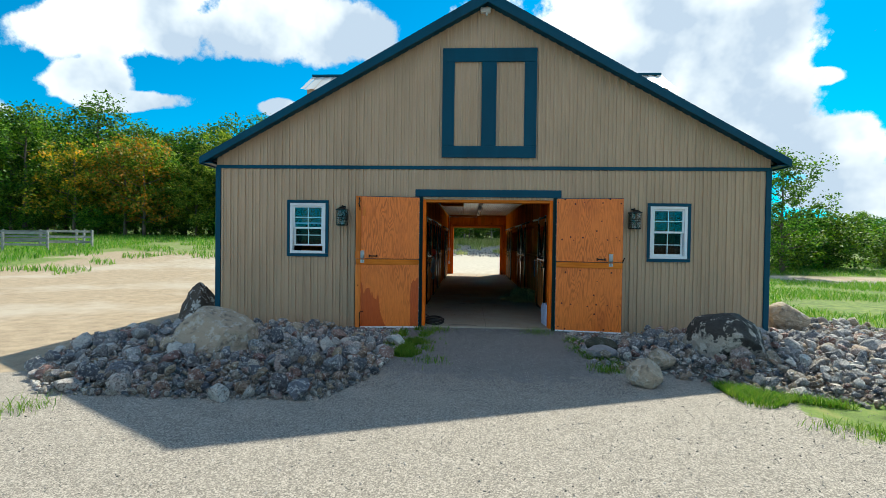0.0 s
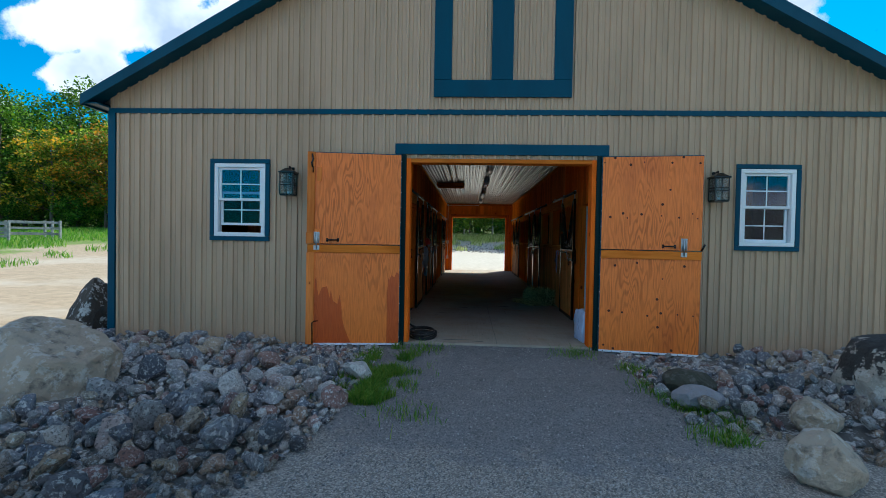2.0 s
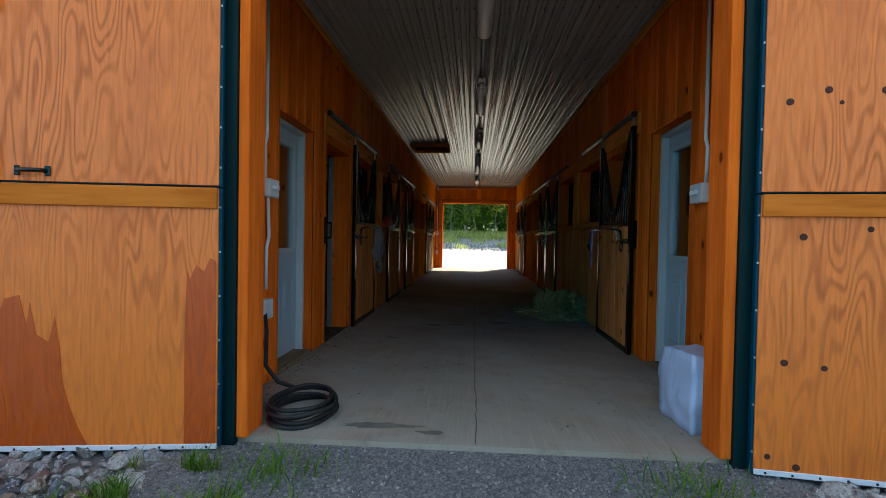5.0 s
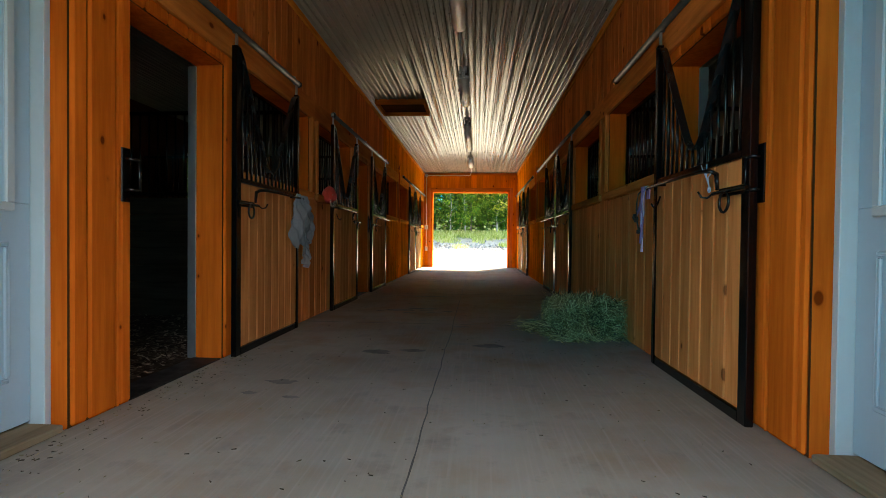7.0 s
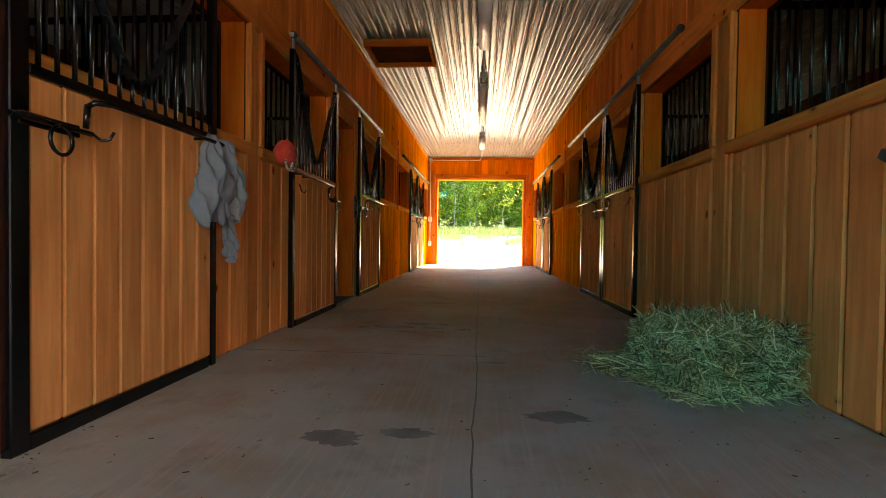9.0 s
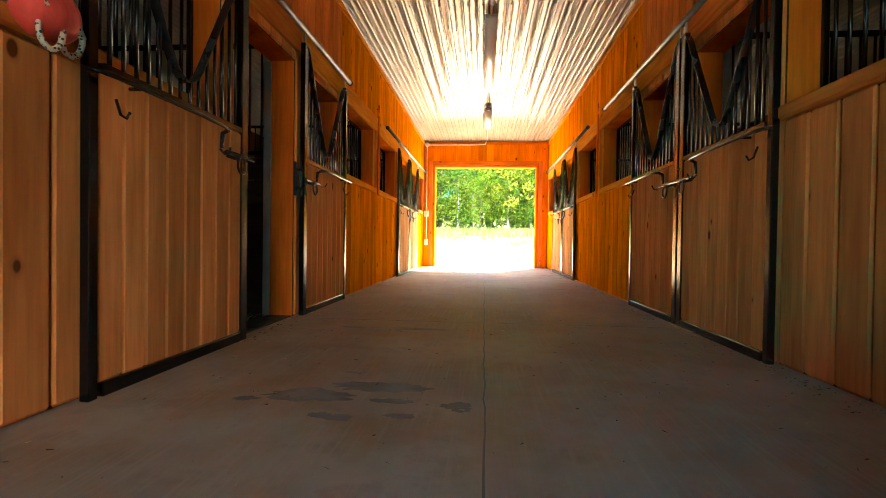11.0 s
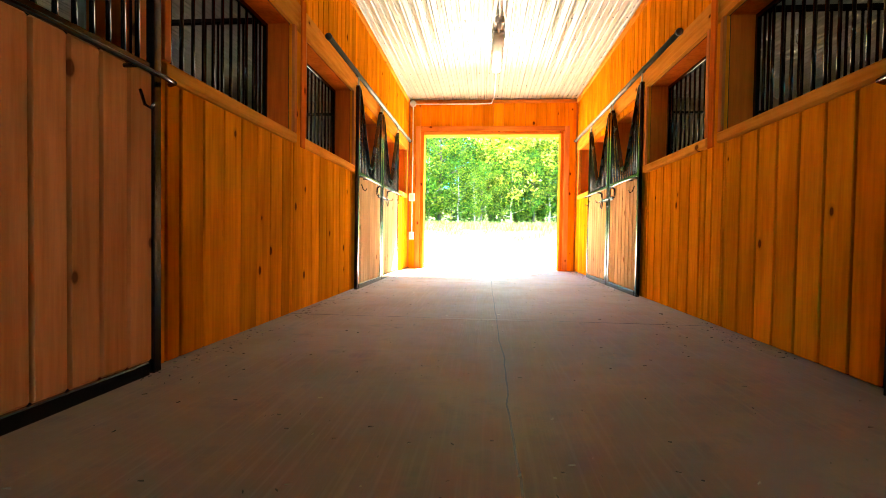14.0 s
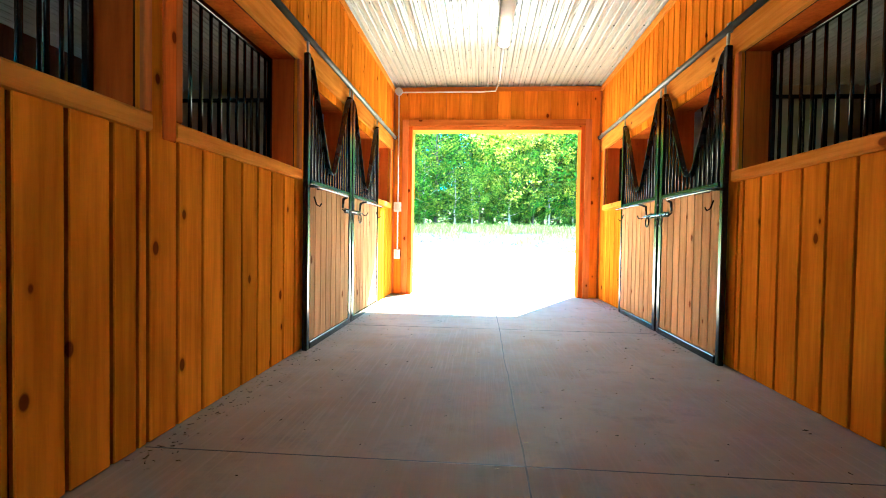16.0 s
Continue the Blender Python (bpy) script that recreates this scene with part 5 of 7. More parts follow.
# ------------------------------------------------------------------ house windows of the front
def front_window(x0, x1, z0, z1, n):
    w = tagged(thing("window_%d" % n, pose(0, 0, 0), "white double-hung window with grilles and blue-green casing", "window", "front windows"), kind="structure")
    c = 0.062
    for nm, d in (("casing", (x0 - c, x1 + c, z1 + 0.002, z1 + c)), ("casing", (x0 - c, x1 + c, z0 - c, z0 - 0.002)), ("casing", (x0 - c, x0 - 0.002, z0, z1)), ("casing", (x1 + 0.002, x1 + c, z0, z1))):
        box_part(nm, w, GREEN, (d[0], d[1], -0.045, -0.002, d[2], d[3]), "blue-green casing")
    f = 0.055
    for d in ((x0, x1, z1 - f, z1), (x0, x1, z0, z0 + f), (x0, x0 + f, z0 + f, z1 - f), (x1 - f, x1, z0 + f, z1 - f)):
        box_part("window_frame", w, WHITE, (d[0], d[1], -0.04, 0.08, d[2], d[3]), "white vinyl frame")
    zm = (z0 + z1) / 2
    for nm, za, zb, y in (("upper_sash", zm - 0.01, z1 - f, -0.012), ("lower_sash", z0 + f + (0.10 if n == 1 else 0.0), zm + 0.02 + (0.10 if n == 1 else 0.0), 0.022)):
        g = 0.035
        xa, xb = x0 + f, x1 - f
        if nm == "lower_sash":
            xa, xb = xa + 0.012, xb - 0.012
        sash = box_part(nm, w, WHITE, (xa, xb, y, y + 0.03, za, za + g), "white sash")
        for d in ((xa, xb, zb - g, zb), (xa, xa + g, za + g, zb - g), (xb - g, xb, za + g, zb - g)):
            box_part("sash_frame", sash, WHITE, (d[0], d[1], y, y + 0.03, d[2], d[3]))
        xm = (xa + xb) / 2
        zc = (za + zb) / 2 + (0.0 if nm == "upper_sash" else -0.02)
        box_part("glazing_bar", sash, WHITE, (xm - 0.008, xm + 0.008, y + 0.008, y + 0.014, za + g, zb - g), r=0.002)
        box_part("glazing_bar", sash, WHITE, (xa + g, xb - g, y + 0.0075, y + 0.0135, zc - 0.008, zc + 0.008), r=0.002)
        pane = box_part("pane", sash, GLASS if nm == "upper_sash" else GLASS_DIM, (xa + g - 0.002, xb - g + 0.002, y + 0.016, y + 0.02, za + g - 0.002, zb - g + 0.002), "window glass", 0.001)
        pane.visible_shadow = False
    # room behind: a low stack of pale things on the sill and the dark room
    return w


for i_, (a_, b_, c_, d_) in enumerate(WINDOWS):
    front_window(a_, b_, c_, d_, i_ + 1)


def wall_lantern(x):
    lamp = thing("wall_lantern", pose(x, -0.022, 2.0) @ Matrix.Diagonal((0.72, 0.72, 0.98, 1)), "black metal wall lantern with seeded glass beside the barn door", "lantern", "wall lanterns")
    box_part("wall_plate", lamp, BLACK, (-0.06, 0.06, -0.02, 0.0, 0.10, 0.40), r=0.006)
    bm = bmesh.new()
    bm_tube(bm, [(0, -0.015, 0.36), (0, -0.06, 0.40), (0, -0.13, 0.40), (0, -0.15, 0.36)], 0.011, 8)
    part("arm", bm, BLACK, lamp, smooth=True)
    hood = box_part("hood", lamp, BLACK, (-0.15, 0.15, -0.30, -0.02, 0.30, 0.325), r=0.006)
    bm = bmesh.new()
    for za, zb, ha, hb in ((0.326, 0.37, 0.12, 0.05),):
        lo = [bm.verts.new((sx * ha, -0.16 + sy * ha, za)) for sx, sy in ((-1, -1), (1, -1), (1, 1), (-1, 1))]
        hi = [bm.verts.new((sx * hb, -0.16 + sy * hb, zb)) for sx, sy in ((-1, -1), (1, -1), (1, 1), (-1, 1))]
        for i in range(4):
            bm.faces.new((lo[i], lo[(i + 1) % 4], hi[(i + 1) % 4], hi[i]))
        bm.faces.new(hi), bm.faces.new(lo[::-1])
    part("cap", bm, BLACK, hood)
    a = 0.12
    for sx in (-1, 1):
        for sy in (-1, 1):
            box_part("corner_bar", lamp, BLACK, (sx * a - 0.009, sx * a + 0.009, -0.16 + sy * a - 0.009, -0.16 + sy * a + 0.009, 0.0, 0.30), r=0.002)
    for z in (0.0, 0.13, 0.165):
        for sx in (-1, 1):
            box_part("cross_bar", lamp, BLACK, (sx * a - 0.005, sx * a + 0.005, -0.16 - a + 0.009, -0.16 + a - 0.009, z, z + 0.012), r=0.002)
        for sy in (-1, 1):
            box_part("cross_bar", lamp, BLACK, (-a + 0.009, a - 0.009, -0.16 + sy * a - 0.005, -0.16 + sy * a + 0.005, z, z + 0.012), r=0.002)
    for sy in (-1,):
        box_part("cross_bar", lamp, BLACK, (-0.006, 0.006, -0.16 + sy * a - 0.005, -0.16 + sy * a + 0.005, 0.178, 0.299), r=0.002)
        box_part("cross_bar", lamp, BLACK, (-0.006, 0.006, -0.16 + sy * a - 0.005, -0.16 + sy * a + 0.005, 0.013, 0.129), r=0.002)
    box_part("floor_plate", lamp, BLACK, (-a, a, -0.16 - a, -0.16 + a, -0.014, -0.001), r=0.003)
    for sx in (-1, 1):
        box_part("pane", lamp, FROST, (sx * (a - 0.014) - 0.0015, sx * (a - 0.014) + 0.0015, -0.16 - a + 0.012, -0.16 + a - 0.012, 0.002, 0.297), "seeded glass", 0.0005)
    for sy in (-1, 1):
        box_part("pane", lamp, FROST, (-a + 0.017, a - 0.017, -0.16 + sy * (a - 0.014) - 0.0015, -0.16 + sy * (a - 0.014) + 0.0015, 0.002, 0.297), "seeded glass", 0.0005)
    bm = bmesh.new()
    bm_tube(bm, [(0, -0.16, 0.0), (0, -0.16, 0.05)], 0.02, 8)
    part("socket", bm, WHITE, lamp, smooth=True)


wall_lantern(-2.90)
wall_lantern(2.84)


def flood_light():
    lamp = thing("flood_light", pose(-0.1, -0.02, 6.17), "small white floodlight under the gable peak", "floodlight")
    box_part("housing", lamp, WHITE, (-0.10, 0.10, -0.10, 0.0, 0.04, 0.13), r=0.012)
    box_part("lens", lamp, PLASTIC, (-0.08, 0.08, -0.108, -0.101, 0.05, 0.12), r=0.003)
    bm = bmesh.new()
    bm_tube(bm, [(0.02, -0.05, 0.04), (0.02, -0.06, -0.01)], 0.02, 8)
    part("sensor", bm, WHITE, lamp, smooth=True)


flood_light()


# ------------------------------------------------------------------ tack room and feed room doors off the aisle
def entry_door(side):
    y0, y1 = TACK
    d = tagged(thing("door_1" if side < 0 else "door_2", pose(side * (AX + 0.095), y0, 0), "pale steel half-glass door in a white frame", "door", "entry doors"), kind="structure")
    s = side
    X = lambda a, b: (min(s * a, s * b), max(s * a, s * b))
    W = y1 - y0
    for a, b in ((0.001, 0.035), (W - 0.035, W - 0.001)):
        box_part("jamb", d, JAMB_WHITE, (*X(0.0, 0.11), a, b, 0.0, 2.055), "white jamb", 0.003)
    box_part("jamb", d, JAMB_WHITE, (*X(0.0, 0.11), 0.036, W - 0.036, 2.02, 2.055), "", 0.003)
    box_part("threshold", d, WORN, (*X(-0.09, 0.10), 0.036, W - 0.036, 0.0, 0.035), "worn pine threshold", 0.006)
    # leaf built round its glass
    la, lb, z0, z1 = 0.038, W - 0.038, 0.045, 2.018
    ga, gb, gz0, gz1 = la + 0.115, lb - 0.115, 0.98, 1.88
    leaf = box_part("leaf", d, DOOR_WHITE, (*X(0.06, 0.104), la, lb, z0, gz0), "pale painted steel leaf", 0.003)
    for a, b, c, e in ((la, lb, gz1, z1), (la, ga, gz0 + 0.0005, gz1 - 0.0005), (gb, lb, gz0 + 0.0005, gz1 - 0.0005)):
        box_part("leaf_frame", leaf, DOOR_WHITE, (*X(0.06, 0.104), a, b, c, e), "", 0.002)
    g = 0.035
    for a, b, c, e in ((ga - g, gb + g, gz1 - 0.004, gz1 + g), (ga - g, gb + g, gz0 - g, gz0 + 0.004), (ga - g, ga + 0.004, gz0, gz1), (gb - 0.004, gb + g, gz0, gz1)):
        box_part("glass_bead", leaf, JAMB_WHITE, (*X(0.045, 0.0598), a, b, c, e), "", 0.005)
    box_part("pane", leaf, DOOR_GLASS, (*X(0.08, 0.084), ga, gb, gz0, gz1), "door glass", 0.0005)
    m = (la + lb) / 2
    for a, b in ((la + 0.10, m - 0.045), (m + 0.045, lb - 0.10)):
        t = 0.022
        for q in ((a, b, 0.80, 0.80 + t), (a, b, 0.24, 0.24 + t), (a, a + t, 0.262, 0.799), (b - t, b, 0.262, 0.799)):
            box_part("moulding", leaf, DOOR_WHITE, (*X(0.052, 0.0598), *q), "", 0.006)
        box_part("panel", leaf, DOOR_WHITE, (*X(0.055, 0.0598), a + 0.05, b - 0.05, 0.30, 0.76), "", 0.004)
    # back wall of the small room, with what hangs there
    bx = s * 2.05
    bm = bmesh.new()
    wx = (s * 4.5, s * 4.52)
    bm_box(bm, min(wx), max(wx), 0.16, 2.05, 0.0, CEIL)
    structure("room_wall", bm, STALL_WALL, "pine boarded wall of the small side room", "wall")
    bm = bmesh.new()
    bm_box(bm, min(s * (AX + WT + 0.03), s * 4.49), max(s * (AX + WT + 0.03), s * 4.49), 2.045, 2.07, 0.0, CEIL)
    back = structure("room_wall", bm, DOOR_PINE, "tan pine board wall at the back of the side room", "wall")
    bd = board_mesh("board", 0.19, CEIL - 0.02, 0.02, DOOR_PINE)
    for i in range(14):
        piece("board", bd, back, (s * (AX + WT + 0.04) + s * 0.19 * i + (0.0 if s > 0 else -0.19), 2.044, 0.01), (0, 0, -math.pi / 2))
    bm = bmesh.new()
    bm_box(bm, min(s * (AX + WT + 0.01), s * 5.2), max(s * (AX + WT + 0.01), s * 5.2), 0.16, 2.05, -0.012, -0.002)
    structure("room_floor", bm, CONCRETE, "concrete floor of the side room", "floor")


for s_ in (-1, 1):
    entry_door(s_)

ACRYLIC = leafy("milky_acrylic", (0.9, 0.9, 0.88), (0.91, 0.91, 0.89), (0.92, 0.92, 0.9), 0.38, 0.0, 0.08)


# ------------------------------------------------------------------ ceiling fixtures
def strip_light(y0, y1):
    lamp = thing("strip_light", pose(0.03, 0, CEIL), "unlit vapour-tight strip light with milky cover under the ceiling", "light", "ceiling strip lights")
    box_part("housing", lamp, WHITE, (-0.07, 0.07, y0, y1, -0.05, -0.004), r=0.012)
    bm = bmesh.new()
    n = 8
    rows = [[bm.verts.new((-0.068 * math.cos(math.pi * i / n), y, -0.051 - 0.05 * math.sin(math.pi * i / n))) for i in range(n + 1)] for y in (y0 + 0.01, y1 - 0.01)]
    for a, b, c, d in zip(rows[0], rows[0][1:], rows[1][1:], rows[1]):
        bm.faces.new((a, b, c, d))
    bm.faces.new(rows[0]), bm.faces.new(rows[1][::-1])
    part("cover", bm, ACRYLIC, lamp, "milky acrylic cover", True)
    for x in (-0.02, 0.02):
        bm = bmesh.new()
        bm_tube(bm, [(x, y0 + 0.05, -0.078), (x, y1 - 0.05, -0.078)], 0.012, 8)
        part("tube", bm, WHITE, lamp, smooth=True)
    for i in range(6):
        y = y0 + 0.08 + (y1 - y0 - 0.16) * i / 5
        for s in (-1, 1):
            xa, xb = sorted((s * 0.07, s * 0.082))
            box_part("clip", lamp, GALV, (xa, xb, y - 0.01, y + 0.01, -0.075, -0.04), r=0.002)


for a_, b_ in ((0.9, 2.1), (3.75, 4.95), (6.5, 7.72), (9.2, 11.6), (12.95, 14.2)):
    strip_light(a_, b_)


def ceiling_conduit():
    c = thing("ceiling_conduit", pose(0.03, 0, CEIL), "grey conduit with junction boxes linking the strip lights", "conduit")
    for a, b in ((2.1, 3.75), (4.95, 6.5), (7.72, 9.2), (11.6, 12.95), (14.2, 15.6)):
        bm = bmesh.new()
        bm_tube(bm, [(0, a + 0.002, -0.02), (0, b - 0.002, -0.02)], 0.012, 8)
        part("pipe", bm, PLASTIC, c, smooth=True)
    for y in (3.5, 6.2, 8.75, 12.6):
        bm = bmesh.new()
        bm_tube(bm, [(0, y, -0.004), (0, y, -0.07)], 0.055, 14)
        box = part("junction_box", bm, PLASTIC, c, smooth=False)
        bm = bmesh.new()
        bm_tube(bm, [(0, y, -0.071), (0, y, -0.13)], [0.035, 0.025], 10)
        part("lamp_holder", bm, PLASTIC, box, smooth=True)


ceiling_conduit()


def ceiling_hatch():
    h = thing("ceiling_hatch", pose(-1.0, 7.93, CEIL), "boxed pine hatch hanging under the ceiling", "hatch")
    for d in ((-0.40, 0.40, -0.37, -0.335), (-0.40, 0.40, 0.335, 0.37), (-0.40, -0.365, -0.334, 0.334), (0.365, 0.40, -0.334, 0.334)):
        box_part("frame_board", h, PINE_X, (*d, -0.085, -0.002))
    box_part("lid", h, STALL_WALL, (-0.36, 0.36, -0.33, 0.33, -0.03, -0.006), "dark boarded lid")


ceiling_hatch()


def end_wiring():
    c = thing("wall_conduit", pose(-AX + 0.09, LEN - 0.085, 0), "white conduit with a junction box and outlets on the end wall", "conduit")
    bm = bmesh.new()
    bm_tube(bm, [(0, 0, 0.62), (0, 0, 3.0)], 0.011, 8)
    bm_tube(bm, [(0, -0.012, 2.99), (1.2, -0.012, 2.99), (1.42, -0.012, 3.0), (1.45, -0.10, 3.06)], 0.011, 8)
    part("pipe", bm, WHITE, c, smooth=True)
    for z, w in ((1.30, 0.055), (0.60, 0.045)):
        b = box_part("outlet_box", c, WHITE, (-w, w, -0.045, 0.0, z - 0.07, z + 0.07), r=0.006)
        box_part("outlet", b, PLASTIC, (-w * 0.5, w * 0.5, -0.052, -0.0455, z - 0.045, z + 0.045), r=0.003)
    bm = bmesh.new()
    bm_tube(bm, [(0, 0.0, 3.0), (0, -0.05, 3.0)], 0.055, 14)
    part("junction_box", bm, PLASTIC, c)


end_wiring()


def switch_station(side):
    c = thing("switch_box", pose(side * (AX - 0.004), 0.88, 1.43), "grey plastic switch box with conduit on the pine boards", "switch", "switch boxes")
    s = -side
    X = lambda a, b: (min(s * a, s * b), max(s * a, s * b))
    box_part("box", c, PLASTIC, (*X(0.0, 0.055), -0.10, 0.075, -0.065, 0.065), r=0.006)
    for y in (-0.05, -0.012, 0.026):
        box_part("toggle", c, WHITE, (*X(0.0555, 0.075), y - 0.007, y + 0.007, -0.01, 0.02), r=0.002)
    bm = bmesh.new()
    bm_tube(bm, [(s * 0.02, -0.09, 0.066), (s * 0.02, -0.10, 0.3), (s * 0.02, -0.07, 0.36), (s * 0.02, -0.07, 1.55)], 0.013, 8)
    if side < 0:
        bm_tube(bm, [(s * 0.02, -0.04, -0.066), (s * 0.02, -0.02, -0.35), (s * 0.02, -0.06, -0.42), (s * 0.02, -0.06, -0.72)], 0.013, 8)
        box_part("outlet_box", c, PLASTIC, (*X(0.0, 0.05), -0.13, 0.0, -0.93, -0.79), r=0.006)
    part("conduit", bm, PLASTIC, c, smooth=True)


for s_ in (-1, 1):
    switch_station(s_)


# ------------------------------------------------------------------ loose things in the aisle
def hay_bale():
    bale = thing("hay_bale", pose(1.21, 4.42, 0, 0, 0, 17), "loose green-grey hay bale against the stall front", "hay")
    rnd = random.Random(11)
    bm = bmesh.new()
    L, W, H = 0.54, 0.46, 0.31
    bm_bevel_box(bm, -W / 2 + 0.04, W / 2 - 0.04, -L / 2 + 0.04, L / 2 - 0.04, 0.0, H - 0.04, r=0.03)
    part("core", bm, HAY_CORE, bale)

    def stalks(name, n, spot):
        verts, faces = [], []
        for _ in range(n):
            p, d = spot()
            ln = rnd.choice((0.05, 0.07, 0.09, 0.12, 0.16, 0.22)) * rnd.uniform(0.8, 1.2)
            bend = Vector((rnd.gauss(0, 1), rnd.gauss(0, 1), rnd.gauss(0, 0.7))) * 0.025
            side = d.cross(Vector((rnd.gauss(0, 1), rnd.gauss(0, 1), rnd.gauss(0, 1)))).normalized() * rnd.choice((0.001, 0.0015, 0.002, 0.0035))
            b = len(verts)
            for k in range(3):
                q = p + d * ln * (k / 2 - 0.5) + bend * (1 - (k - 1) ** 2)
                q.z = max(q.z, 0.004)
                verts += [q - side, q + side]
            faces += [(b, b + 1, b + 3, b + 2), (b + 2, b + 3, b + 5, b + 4)]
        me = bpy.data.meshes.new(name)
        me.from_pydata([tuple(v) for v in verts], [], faces)
        me.materials.append(HAY)
        ob = new(name, me)
        ob.parent = bale
        ob["kind"] = "stuff"
        return ob

    def on_bale():
        f = rnd.choice("tttfffffnns")
        u, v = rnd.uniform(-1, 1), rnd.uniform(0, 1)
        j = abs(rnd.gauss(0, 0.02))
        if f == "t":
            p = Vector((u * W / 2, rnd.uniform(-1, 1) * L / 2, H - 0.03 + j))
        elif f == "f":
            p = Vector((-W / 2 - j + 0.02, u * L / 2, v * H))
        elif f == "n":
            p = Vector((u * W / 2, -L / 2 - j + 0.02, v * H))
        else:
            p = Vector((u * W / 2, L / 2 + j - 0.02, v * H))
        d = Vector((rnd.gauss(0, 0.5), rnd.gauss(0, 1), rnd.gauss(0, 0.7))).normalized()
        return p, d
    stalks("hay", 8500, on_bale)

    def strewn():
        a, r = rnd.uniform(0, 2 * math.pi), abs(rnd.gauss(0, 0.16))
        p = Vector((-W / 2 - abs(rnd.gauss(0, 0.07)), rnd.uniform(-L / 2, L / 2 + 0.25), rnd.uniform(0.004, 0.03)))
        if rnd.random() < 0.3:
            p = Vector((-0.3 + rnd.gauss(0, 0.1), L / 2 + rnd.gauss(0.05, 0.1), abs(rnd.gauss(0, 0.05))))
        return p, Vector((rnd.gauss(0, 1), rnd.gauss(0, 1), rnd.gauss(0, 0.15))).normalized()
    stalks("strewn_hay", 1300, strewn)


hay_bale()


def cloth_on_bar():
    """A grey sheet gathered over the far end of the first blanket bar: two folds and a twisted tail."""
    c = thing("horse_sheet", pose(-AX + 0.10, 4.42, 1.23), "crumpled pale grey cloth sheet hanging from the blanket bar", "cloth")

    def fold(name, y0, w0, w1, w2, z0, z1, drift, ph, bulge):
        bm = bmesh.new()
        nu, nv = 28, 40
        g = []
        for j in range(nv + 1):
            v = j / nv
            wide = w0 + (w1 - w0) * math.sin(min(1, v * 1.6) * math.pi / 2) + (w2 - w1) * max(0, v - 0.6) / 0.4
            row = []
            for i in range(nu + 1):
                u = i / nu - 0.5
                x = 0.022 * math.sin(u * 9 + v * 4 + ph) * (0.5 + v) + 0.010 * math.sin(u * 25 - v * 11 + ph) + bulge * math.cos(u * math.pi) * math.sin(v * math.pi)
                x += 0.03 * abs(noise.noise((u * 4 + ph, v * 4 + u * 3, ph))) - 0.018 * abs(noise.noise((u * 9 - v * 5, v * 7 + ph, 3.1)))
                row.append(bm.verts.new((x, y0 + u * wide + drift * v, z0 + (z1 - z0) * v + 0.02 * math.sin(u * 7 + ph) * v)))
            g.append(row)
        for p_, q_ in zip(g, g[1:]):
            for p, q, r, t in zip(p_, p_[1:], q_[1:], q_):
                bm.faces.new((p, q, r, t))
        bmesh.ops.solidify(bm, geom=bm.faces[:], thickness=0.005)
        part(name, bm, CLOTH, c, smooth=True)
    fold("near_fold", -0.07, 0.10, 0.25, 0.20, 0.035, -0.45, -0.03, 0.3, 0.055)
    fold("far_fold", 0.06, 0.12, 0.30, 0.12, 0.030, -0.42, 0.06, 2.1, 0.07)
    fold("tail", 0.06, 0.09, 0.13, 0.02, -0.38, -0.64, 0.06, 4.0, 0.03)


cloth_on_bar()


def bm_strap(bm, pts, wide, thick=0.003, twist=0.0):
    """A strap along pts, its width turned about its run by twist per step."""
    pts = [Vector(p) for p in pts]
    rings = []
    for i, p in enumerate(pts):
        d = (pts[min(i + 1, len(pts) - 1)] - pts[max(i - 1, 0)]).normalized()
        a = d.cross(Vector((1, 0, 0))).normalized()
        e = d.cross(a).normalized()
        w = twist * i
        u, v = a * math.cos(w) + e * math.sin(w), e * math.cos(w) - a * math.sin(w)
        rings.append([bm.verts.new(p + c) for c in (u * wide / 2 + v * thick, -u * wide / 2 + v * thick, -u * wide / 2 - v * thick, u * wide / 2 - v * thick)])
    for p, q in zip(rings, rings[1:]):
        for j in range(4):
            bm.faces.new((p[j], p[(j + 1) % 4], q[(j + 1) % 4], q[j]))
    bm.faces.new(rings[0][::-1])
    bm.faces.new(rings[-1])


